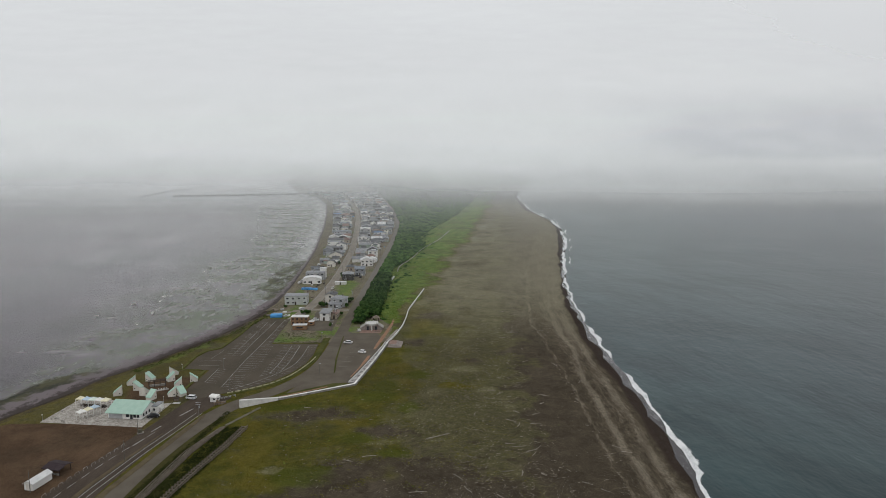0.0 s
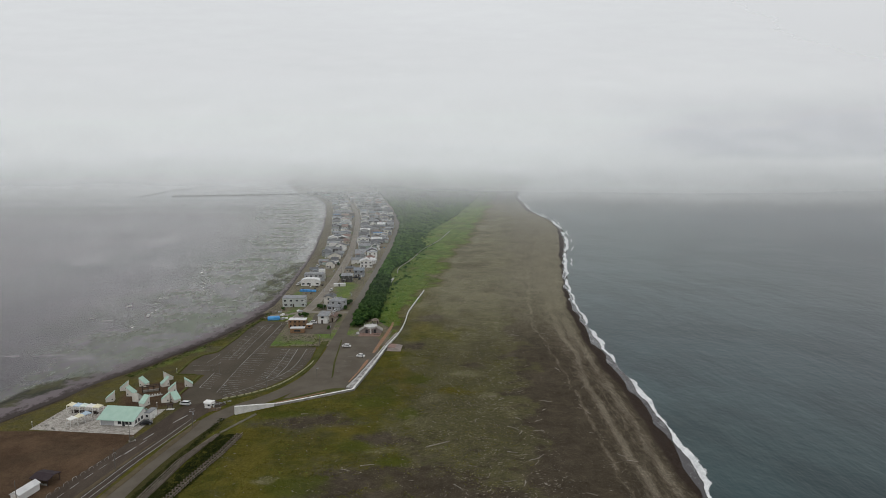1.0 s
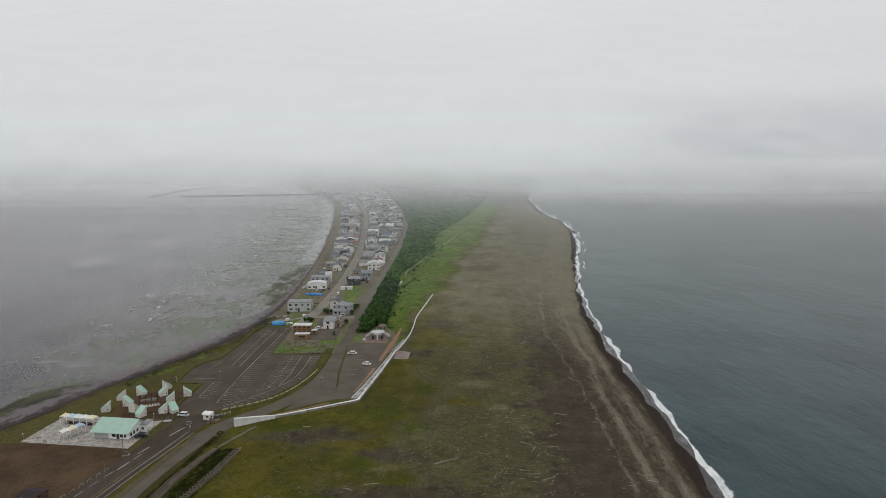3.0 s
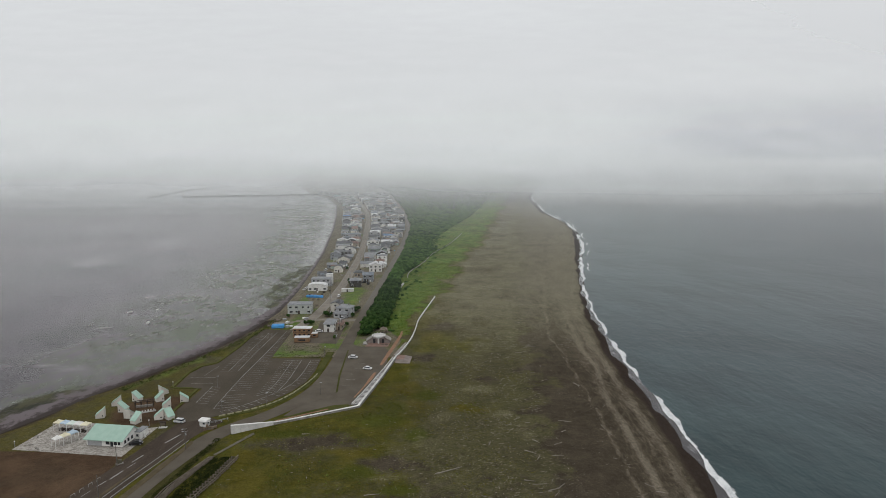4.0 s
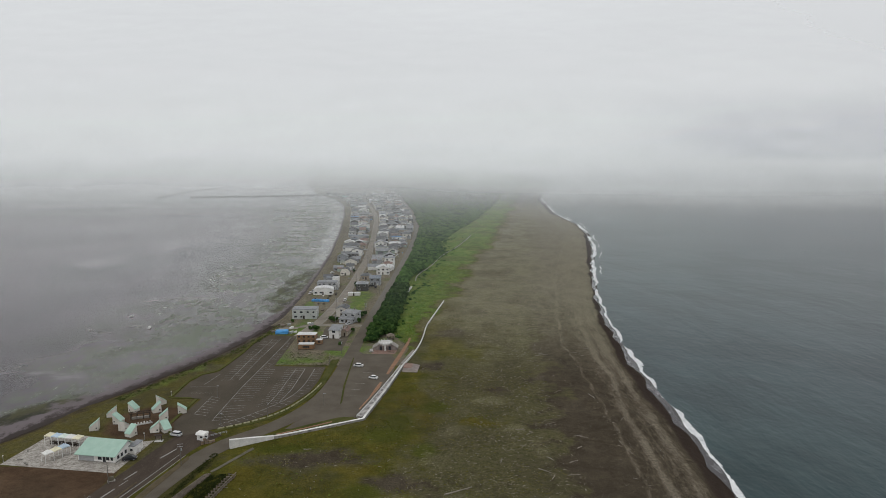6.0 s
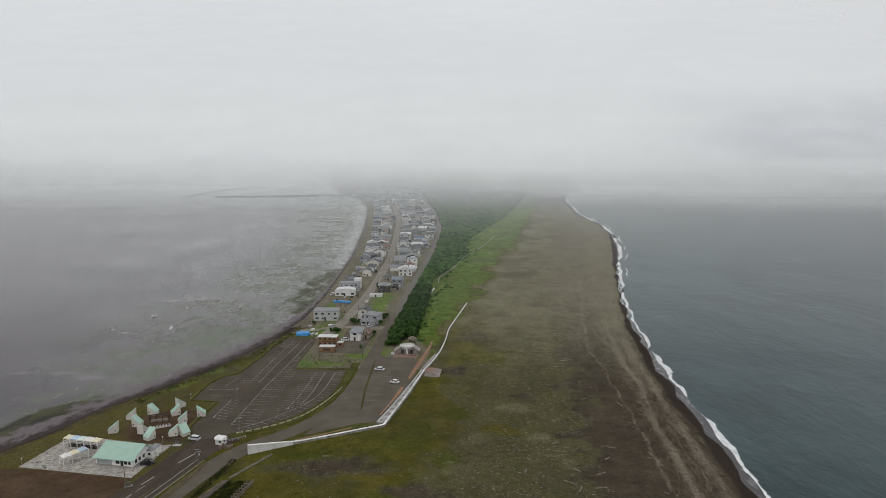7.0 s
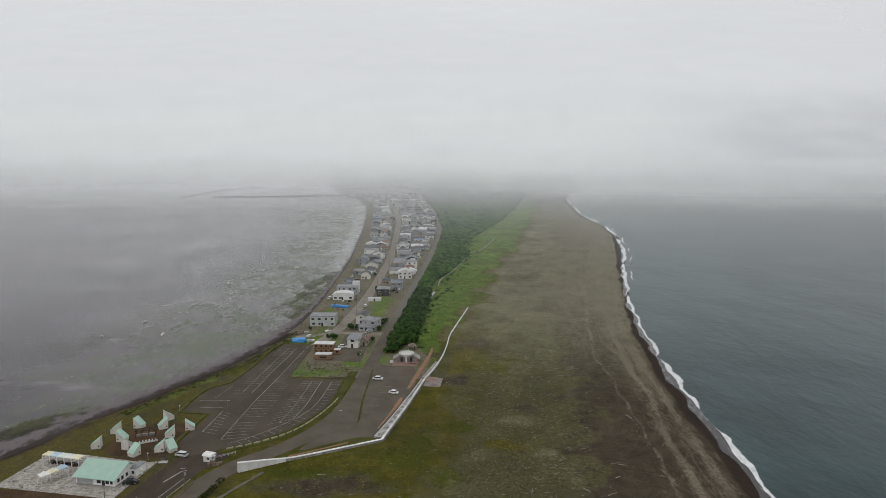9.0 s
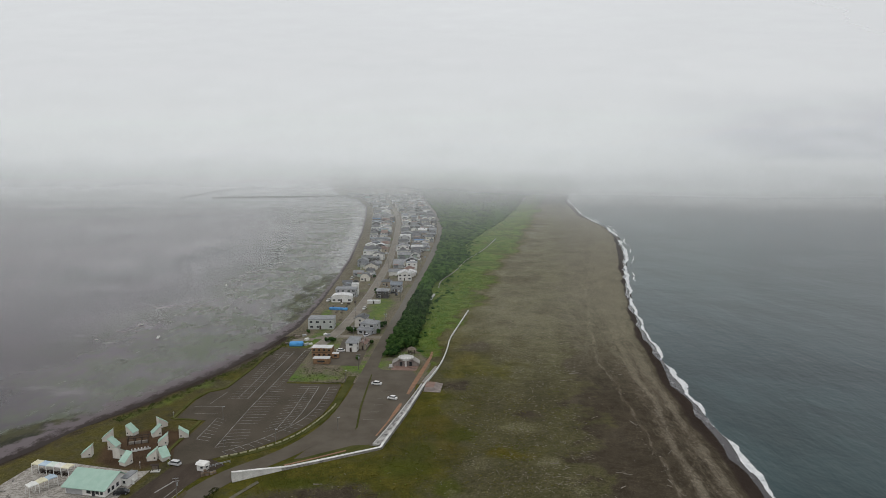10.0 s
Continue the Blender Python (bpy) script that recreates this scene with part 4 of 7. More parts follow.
def bays(left, right, step, sides, middle=False):
    """Rungs between two edges; sides: which edges carry a long line."""
    lft, rgt = resample(left, 1.0), resample(right, 1.0)
    n = max(2, round(sum((b - a).length for a, b in zip(lft, lft[1:])) / step))
    lf, rf = resample(left, sum((b - a).length for a, b in zip(lft, lft[1:])) / n), resample(right, sum((b - a).length for a, b in zip(rgt, rgt[1:])) / n)
    for p0, p1 in zip(lf, rf):
        if random.random() < 0.93:
            line(p0, p1, car_park, 0.078, 0.8)
    for edge in sides:
        ps = {"l": lf, "r": rf, "m": [p.lerp(q, 0.5) for p, q in zip(lf, rf)]}[edge]
        for p0, p1 in zip(ps, ps[1:]):
            line(p0, p1, car_park, 0.0795, 1.3 if edge != "m" else 0.9)


bays([(-105.2, 308.5), (-104.8, 335.1), (-104.0, 368.2)], [(-97.2, 309.0), (-97.1, 337.1), (-96.0, 370.6)], 2.7, "mr")
bays([(-92.7, 266.0), (-92.9, 283.1), (-93.0, 301.0), (-92.3, 322.8)], [(-85.0, 268.0), (-84.7, 285.8), (-84.4, 304.7), (-85.5, 322.8)], 2.7, "l")
bays([(-92.3, 322.8), (-91.9, 335.9), (-91.4, 372.9)], [(-88.2, 324.0), (-88.4, 344.2), (-89.2, 373.1)], 2.7, "l")
bays([(-80.7, 279.1), (-80.1, 294.6), (-80.2, 323.9)], [(-72.8, 285.0), (-71.6, 298.2), (-72.1, 324.4)], 2.7, "mr")
bays(smooth_line([(-89.1, 263.0), (-83.3, 268.0), (-76.1, 277.9), (-69.7, 289.6), (-67.4, 302.7), (-67.7, 324.0)]), smooth_line([(-86.4, 260.9), (-79.7, 266.6), (-72.9, 275.2), (-67.0, 286.8), (-64.1, 300.4), (-63.6, 324.3)]), 2.9, "l")
bays([(-101.7, 271.7), (-101.7, 289.7)], [(-96.6, 270.5), (-97.8, 287.7)], 2.6, "l")
for q in (((-112, 293), (-103, 293.4)), ((-115, 300), (-104, 300.5)), ((-110, 303), (-108, 316))):
    line(*q, car_park, 0.078)
main_road = bpy.data.objects["road.001"]
EDGE = smooth_line([(-106.0, 120), (-103.9, 177.4), (-102.0, 187.9), (-99.0, 206.6), (-95.5, 221.9), (-92.1, 238.6)])
for off, dash in ((-1.1, False), (1.1, False)):
    ps = resample(beside(EDGE, off), 4.0)
    for p0, p1 in zip(ps, ps[1:]):
        line(p0, p1, main_road, 0.055, 1.6)
ps = resample(smooth_line([(-114.0, 165), (-111.3, 180.6), (-109.0, 194.2), (-106.1, 206.6), (-103.8, 213.8), (-101.0, 224.0)]), 6.0)
for p0, p1 in zip(ps, ps[1:]):
    line(p0, p0.lerp(p1, 0.6), main_road, 0.055, 1.6)
for p0, p1 in (((-98.4, 236), (-95.8, 243)), ((-103, 222), (-101.6, 227)), ((-104.4, 211), (-103.0, 216.5))):
    line(p0, p1, main_road, 0.058, 3.2)
for k in range(5):
    line((-47.5 + k * 0.6, 292 + k * 7.0), (-43.5 + k * 0.6, 292.4 + k * 7.0), bpy.data.objects["plaza"], 0.05, 0.8)
street = bpy.data.objects["road.002"]
for off in (-2.6, 2.6):
    ps = resample(beside(TOWN, off)[:60], 9.0)
    for p0, p1 in zip(ps, ps[1:]):
        if p0.y < 900:
            line(p0, p1, street, 0.055, 1.5)

# kerb bars along the curved verge
kerb = thing("kerb_row", pose(0, 0, 0), "broken row of pale yellow kerb bars on the mown verge", "kerb")
KERB = bpy.data.meshes.new("kerb_bar")
tmp = boxed(-1.15, 1.15, -0.2, 0.2, -0.1, 0.42, bevel=0.06)
tmp.to_mesh(KERB)
tmp.free()
KERB.materials.append(M_STOP)
for p0, p1 in zip(*(lambda r: (r, r[1:]))(resample(smooth_line([(-88.2, 258.4), (-83.0, 261.4), (-76.6, 266.2), (-71.4, 271.2), (-65.9, 281.1), (-61.4, 298.8), (-60.7, 306)]), 3.1))):
    d = p1 - p0
    piece("kerb_bar", KERB, kerb, Matrix.Translation((*((p0 + p1) / 2), 0.13)) @ Matrix.Rotation(math.atan2(d.y, d.x), 4, "Z"))

# kerb strip between the two roads, and the low kerb by the camp
slab("kerb_strip", smooth_line([(-108.6, 120), (-107.2, 177.4), (-104.5, 192.5), (-101.6, 206.6), (-98.6, 220.5)]), smooth_line([(-107.2, 120), (-105.7, 177.4), (-102.9, 192.5), (-100.7, 206.6), (-98.2, 220.5)]), 0.11, M_WEEDY, "narrow strip of weedy brown earth between two lanes", "verge")
slab("kerb_strip", smooth_line([(-101.0, 120), (-100.2, 177.4), (-98.2, 187.9), (-95.4, 206.6), (-92.6, 222.0), (-90.0, 238)]), smooth_line([(-98.6, 120), (-97.9, 177.4), (-96.2, 187.9), (-93.2, 206.6), (-90.6, 222.0), (-88.8, 236)]), 0.14, M_WEEDY, "narrow weedy strip between two roads", "verge")
slab("kerb_strip", V([(-117.5, 288), (-107.4, 288), (-107.6, 262.0), (-102.8, 252.5)]), V([(-117.5, 287.3), (-106.2, 286.9), (-106.5, 262.0), (-101.9, 252.0)]), 0.30, M_GREEN, "low grassy bank round the camp ground", "kerb")
slab("kerb_strip", V([(-118.8, 288.0), (-119.1, 306.0), (-116.5, 316.9), (-111.1, 319.9), (-108.9, 345), (-108.5, 368.3), (-105.8, 379.4)]), V([(-117.5, 288.0), (-117.8, 306.0), (-115.4, 315.7), (-110.0, 318.9), (-107.6, 345), (-107.3, 368.3), (-104.9, 378.6)]), 0.30, M_GREEN, "low grassy bank along the shore side of the car park", "kerb")

# ---- the sea wall ----
wall_line = smooth_line(WALL[:3], 1)[:-1] + [Vector(q) for q in WALL[2:5]] + smooth_line(WALL[5:], 1)
sea_wall = thing("sea_wall", pose(0, 0, 0), "long bent white concrete sea wall above the beach", "sea wall")
ps = resample(wall_line[:wall_line.index(next(q for q in wall_line if (q - Vector(WALL[3])).length < 0.01)) + 1], 3.0)
ps += resample(wall_line[wall_line.index(next(q for q in wall_line if (q - Vector(WALL[3])).length < 0.01)):], 3.0)[1:]
for p0, p1 in zip(ps, ps[1:]):
    tops = [max(0.7, 3.0 - 0.14 * (p - ps[0]).length) if p.y < 270 else (0.9 if p.y < 331 else 0.7) for p in (p0, p1)]
    d = (p1 - p0).normalized()
    side = Vector((d.y, -d.x))
    bm = bmesh.new()
    ends = []
    for p, top in ((p0 + d * 0.012, tops[0]), (p1 - d * 0.012, tops[1])):
        thin = 1.0 if p.y < 331 else 0.42
        ends.append([bm.verts.new((*(p + side * u * thin), v)) for u, v in ((-0.45, -0.6), (0.75, -0.6), (0.45, top - 0.12), (0.38, top), (-0.32, top), (-0.40, top - 0.10))])
    n = len(ends[0])
    for i in range(n):
        bm.faces.new((ends[0][i], ends[0][(i + 1) % n], ends[1][(i + 1) % n], ends[1][i]))
    bm.faces.new(ends[0][::-1])
    bm.faces.new(ends[1])
    bmesh.ops.recalc_face_normals(bm, faces=bm.faces)
    lean = 1.0 if p0.y < 331 else 0.45
    # stains, and the wall's shaded face put into the panel colour below a pale top
    low = p0.y < 331 and (p0 - ps[0]).length > 13
    part("wall_panel", bm, M_STAINED_SHADE if low else M_CONCRETE, sea_wall, "stained panel, its shaded side painted grey" if low else "")
    bm = bmesh.new()
    ends = []
    for p, top in ((p0 + d * 0.012, tops[0]), (p1 - d * 0.012, tops[1])):
        ends.append([bm.verts.new((*(p + side * u), top + v)) for u, v in ((-0.40 * lean, 0.004), (0.46 * lean, 0.004), (0.46 * lean, 0.15), (-0.40 * lean, 0.15))])
    for i in range(4):
        bm.faces.new((ends[0][i], ends[0][(i + 1) % 4], ends[1][(i + 1) % 4], ends[1][i]))
    bm.faces.new(ends[0][::-1])
    bm.faces.new(ends[1])
    bmesh.ops.recalc_face_normals(bm, faces=bm.faces)
    part("coping", bm, M_WHITE if p0.y > 331 or p0.y < 270 else M_CONCRETE, sea_wall, "pale coping")
apron_e = V([(-37.9, 270.0), (-35.3, 283.0), (-32.7, 299.6), (-30.7, 313.0), (-28.6, 328.5)])
apron_w = V([(-39.9, 270.7), (-37.1, 283.1), (-34.1, 299.7), (-31.7, 313.1), (-29.2, 328.8)])
slab("apron", apron_w, apron_e, 0.55, M_BLOTCHED, "", parent=sea_wall, depth=0.8)
slab("parapet", beside(apron_w, -0.35), apron_w, 0.85, M_CONCRETE, "", parent=sea_wall, depth=1.0)
slab("apron", V([(-29.6, 332.5), (-26.9, 346.5), (-25.4, 353.5)]), V([(-28.2, 332.0), (-25.3, 346.0), (-24.3, 353.3)]), 0.3, M_CONCRETE_OLD, "", parent=sea_wall, depth=0.5)
for k in range(26):
    t = random.random()
    p0, p1 = resample(apron_w, 0.7), resample(apron_e, 0.7)
    i = int(t * (min(len(p0), len(p1)) - 1))
    q = p0[i].lerp(p1[i], random.uniform(0.2, 0.8))
    bm = bmesh.new()
    bmesh.ops.create_icosphere(bm, subdivisions=1, radius=random.uniform(0.2, 0.45))
    for v in bm.verts:
        v.co *= random.uniform(0.75, 1.2)
        v.co.z *= 0.6
    r = part("rubble_stone", bm, M_ROCK, sea_wall, "grey rubble stone")
    r.location = (*q, 0.66)
slab("footpath", V([(-40.6, 278.5), (-38.1, 291.6), (-37.4, 298.6), (-36.1, 308.0)]), V([(-40.0, 278.5), (-37.3, 292.3), (-35.4, 301.4), (-35.0, 308.1)]), 0.09, M_ORANGE, "orange gravel footpath inside the sea wall", "path")
slab("footpath", V([(-66.0, 255.1), (-57.0, 260.9), (-48.6, 266.6)]), V([(-65.6, 254.5), (-56.6, 260.2), (-48.2, 265.9)]), 0.19, M_ORANGE, "thin orange gravel path beside the sea wall", "path")
slab("footpath", V([(-34.6, 318.5), (-34.0, 326.8), (-32.9, 337.2), (-31.1, 352.3), (-29.4, 368.0), (-28.7, 382.0)]), V([(-33.4, 318.0), (-32.2, 326.9), (-30.7, 338.5), (-29.1, 354.5), (-28.0, 367.0), (-27.9, 382.0)]), 0.09, M_ORANGE, "orange gravel footpath inside the sea wall", "path")
# two low concrete wall tops, built like the footpaths
LOW_WALL = smooth_line([(-36.3, 523), (-37.2, 547), (-27.4, 585), (-21, 642), (-5.7, 696), (7.3, 780)])
slab("footpath", beside(LOW_WALL, -0.26), beside(LOW_WALL, 0.26), 0.45, M_CONCRETE_OLD, "thin pale low wall along the edge of the thicket", "path", 0.9)
slab("footpath", V([(-40.3, 473), (-39.4, 488), (-38.2, 502)]), V([(-39.1, 472.6), (-38.2, 487.4), (-37.0, 501)]), 0.7, M_CONCRETE, "short pale low wall in the thicket", "path", 1.0)

steps = thing("viewing_steps", pose(-27.5, 331.4, 0, 0, 0, -3), "stepped viewing platform with a reddish landing below the sea wall", "steps")
for k in range(5):
    part("step", boxed(0.1, 3.9 + 0.78 * k, -6.4 - 0.85 * k, 0.0 + 0.05 * k, -0.5, 0.86 - 0.17 * k, bevel=0.03), M_BRICK_PAVE if k == 0 else M_STEP, steps, "reddish paved landing" if k == 0 else "")
lot("drain_cover", [(-78.9, 227.8), (-77.9, 227.2), (-70.0, 243.6), (-70.9, 244.8)], 0.13, M_DRAIN, "strip of weathered mossy concrete slabs below the wall end", "paving")

# ---- things: makers ----
def window(parent, x, z, w, h, y, face, split=True, m=None):
    """A window with frame and panes, on the wall y = const of a house; face: turn about z of that wall."""
    t = Matrix.Rotation(face, 4, "Z") @ Matrix.Translation((x, y, z))
    if m is not None:
        t = m @ t
    bm = bmesh.new()
    for x0, x1, z0, z1 in ((-w / 2 - 0.07, w / 2 + 0.07, -0.08, 0.0), (-w / 2 - 0.07, w / 2 + 0.07, h, h + 0.07), (-w / 2 - 0.07, -w / 2, 0.0, h), (w / 2, w / 2 + 0.07, 0.0, h)):
        box(bm, x0, x1, -0.07, 0.02, z0, z1)
    fr = part("window", bm, M_WHITE, parent)
    fr.matrix_basis = t
    bm = boxed(-w / 2, w / 2, -0.03, 0.02, 0.0, h)
    part("pane", bm, M_GLASS, fr, "dark glass")
    return fr


FAR_WINDOW = bpy.data.meshes.new("window")
tmp = bmesh.new()
box(tmp, -0.85, 0.85, -0.05, 0.02, -0.07, 1.17, index=0)
box(tmp, -0.75, 0.75, -0.07, -0.04, 0.03, 1.07, index=1)
tmp.to_mesh(FAR_WINDOW)
tmp.free()
FAR_WINDOW.materials.append(M_WHITE)
FAR_WINDOW.materials.append(M_GLASS)


vill_details = random.Random(77)


def house(x, y, w, d, h, turn=0.0, roof="gable", rise=1.8, wall_m=WALLS[0], roof_m=ROOFS[0], storeys=1, along="x", near=False, extra="", group="village houses", name="house", category="house"):
    """A small Japanese village house; along: the way that the ridge runs."""
    shape = {"gable": "pitched", "flat": "flat", "hip": "hipped", "shed": "single-pitch", "barrel": "rounded"}[roof]
    tall = {1: "low", 2: "two-storey"}[storeys]
    root = thing(name, pose(x, y, 0, 0, 0, turn), "%s %s %s with a %s %s roof%s" % (tall, wall_m[1], category, shape, roof_m[1], extra), category, group)
    X, Y = w / 2, d / 2
    bm = bmesh.new()
    if roof == "gable" and along == "x":
        prism(bm, [(-Y, -0.3), (Y, -0.3), (Y, h), (0, h + rise), (-Y, h)], "x", -X, X)
    elif roof == "gable":
        prism(bm, [(-X, -0.3), (X, -0.3), (X, h), (0, h + rise), (-X, h)], "y", -Y, Y)
    elif roof == "barrel":
        prism(bm, [(-X, -0.3), (X, -0.3)] + [(X * math.cos(a), h + rise * math.sin(a)) for a in np.linspace(0.0, math.pi, 9)], "y", -Y, Y)
    elif roof == "shed":
        prism(bm, [(-Y, -0.3), (Y, -0.3), (Y, h + rise), (-Y, h)], "x", -X, X)
    else:
        box(bm, -X, X, -Y, Y, -0.3, h)
    part("wall", bm, wall_m[0], root)
    bm = bmesh.new()
    o, t = 0.45, 0.16
    if roof == "gable":
        half, run = (Y, X) if along == "x" else (X, Y)
        k = rise / half
        for s in (-1, 1):
            out = [(s * (half + o), h - o * k + 0.02), (0, h + rise + 0.02), (0, h + rise + t + 0.04), (s * (half + o), h - o * k + t + 0.02)]
            prism(bm, out, "x" if along == "x" else "y", -run - o, run + o)
    elif roof == "hip":
        base = [(-X - o, -Y - o), (X + o, -Y - o), (X + o, Y + o), (-X - o, Y + o)]
        r = max(0.3, X - Y) if X > Y else 0.3
        lo = [bm.verts.new((u, v, h + 0.0)) for u, v in base]
        lo2 = [bm.verts.new((u, v, h + t)) for u, v in base]
        a, b = bm.verts.new((-r, 0, h + rise + t)), bm.verts.new((r, 0, h + rise + t))
        bm.faces.new(lo[::-1])
        for i in range(4):
            bm.faces.new((lo[i], lo[(i + 1) % 4], lo2[(i + 1) % 4], lo2[i]))
        bm.faces.new((lo2[0], lo2[1], b, a))
        bm.faces.new((lo2[2], lo2[3], a, b))
        bm.faces.new((lo2[1], lo2[2], b))
        bm.faces.new((lo2[3], lo2[0], a))
        bmesh.ops.recalc_face_normals(bm, faces=bm.faces)
    elif roof == "barrel":
        arc = [((X + 0.15) * math.cos(a), h + (rise + 0.15) * math.sin(a)) for a in np.linspace(0.0, math.pi, 13)]
        inner = [(u * 0.985, h + (v - h) * 0.96 + 0.02) for u, v in arc]
        prism(bm, arc + inner[::-1], "y", -Y - 0.2, Y + 0.2)
    elif roof == "shed":
        k = rise / d
        prism(bm, [(-Y - o, h - o * k + 0.02), (Y + o, h + rise + o * k + 0.02), (Y + o, h + rise + o * k + 0.18), (-Y - o, h - o * k + 0.18)], "x", -X - o, X + o)
    else:
        box(bm, -X - 0.15, X + 0.15, -Y - 0.15, Y + 0.15, h, h + 0.22)
        box(bm, -X + 0.25, X - 0.25, -Y + 0.25, Y - 0.25, h + 0.22, h + 0.26)
    part("roof", bm, roof_m[0], root)
    for level in range(storeys):
        zz = 0.9 + level * min(2.7, h / storeys)
        if zz + 1.2 > h:
            continue
        n = max(1, int(w / 3.2))
        for i in range(n):
            u = -X + w * (i + 0.5) / n + random.uniform(-0.3, 0.3)
            if level == 0 and i == n // 2 and near:
                continue
            if near:
                window(root, u, zz, random.choice((1.2, 1.6, 1.8)), 1.1, -Y, 0)
            elif random.random() < 0.65:
                piece("window", FAR_WINDOW, root, Matrix.Translation((u, -Y, zz)))
        if w > 3:
            for i in range(max(1, int(d / 4))):
                u = -Y + d * (i + 0.5) / max(1, int(d / 4))
                m = Matrix.Rotation(math.pi / 2, 4, "Z") @ Matrix.Translation((u, -X, zz))
                if near:
                    window(root, u, zz, 1.3, 1.0, -X, math.pi / 2)
                elif random.random() < 0.65:
                    piece("window", FAR_WINDOW, root, m)
    if not near and w > 5 and vill_details.random() < 0.7:
        side, deep, high = vill_details.choice((-1, 1)), vill_details.uniform(1.6, 3.2), vill_details.uniform(2.0, 2.7)
        u0 = vill_details.uniform(-X, 0.0)
        an = part("annex", prism(bmesh.new(), [(-Y - deep, -0.3), (-Y - 0.02, -0.3), (-Y - 0.02, high + 0.5), (-Y - deep, high)], "x", u0, u0 + w * 0.45), vill_details.choice(WALLS)[0], root)
        part("annex_roof", prism(bmesh.new(), [(-Y - deep - 0.25, high + 0.01), (-Y - 0.02, high + 0.52), (-Y - 0.02, high + 0.66), (-Y - deep - 0.25, high + 0.15)], "x", u0 - 0.2, u0 + w * 0.45 + 0.2), vill_details.choice(ROOFS[:5])[0], an)
        tk = part("fuel_tank", boxed(-0.35, 0.35, -0.9, 0.9, 0.5, 1.7, bevel=0.08), M_METAL, root, "grey oil tank")
        tk.location = (side * (X + 0.5), vill_details.uniform(-Y + 1, Y - 1), 0)
        if roof != "flat" and vill_details.random() < 0.6:
            ch = part("chimney", boxed(-0.25, 0.25, -0.25, 0.25, 0.0, 1.3), M_CONCRETE_OLD, root)
            ch.location = (X * 0.4, 0.0, h + rise * 0.7)
    if near:
        bm = boxed(-0.5, 0.5, -0.06, 0.02, 0.0, 2.05)
        dr = part("door", bm, M_DARKWOOD, root, "dark entrance door")
        dr.location = (random.uniform(-0.4, 0.4), -Y, 0.05)
        hn = part("door_handle", boxed(-0.03, 0.03, -0.05, 0.0, 0.95, 1.1), M_METAL, dr)
        hn.location = (0.36, -0.06, 0)
        if roof in ("gable", "hip"):
            ch = part("chimney", boxed(-0.25, 0.25, -0.25, 0.25, 0.0, 1.3, bevel=0.03), M_CONCRETE_OLD, root)
            ch.location = (X * 0.5, 0.0, h + rise * 0.75)
    return root


def hut(x, y, fall, window_side=True):
    """A camp cabin with one steep mint roof that falls towards the angle fall."""
    root = thing("camp_cabin", pose(x, y, 0, 0, 0, fall) @ Matrix.Scale(0.75, 4), "small white cabin with one steep mint-green roof on bare soil", "cabin", "camp cabins")
    part("wall", prism(bmesh.new(), [(-2.0, -0.2), (2.0, -0.2), (2.0, 1.75), (-2.0, 4.9)], "y", -1.75, 1.75), M_CREAM, root)
    part("roof", prism(bmesh.new(), [(-2.12, 5.02), (2.2, 1.62), (2.24, 1.74), (-2.08, 5.14)], "y", -1.9, 1.9), M_MINT, root, "mint-green metal roof")
    part("plinth", boxed(-2.06, 2.06, -1.81, 1.81, -0.1, 0.18), M_CONCRETE_OLD, root)
    for s in (-1, 1):
        wn_ = part("window", boxed(-0.30, 0.30, -0.04, 0.04, 1.0, 1.6), M_GLASS, root, "small dark square window")
        wn_.location = (-1.2, s * 1.76, 0)
    dr = part("door", boxed(-0.04, 0.04, -0.42, 0.42, 0.18, 2.1), M_CREAM, root, "plain cream door")
    dr.location = (-2.02, 0, 0)
    return root


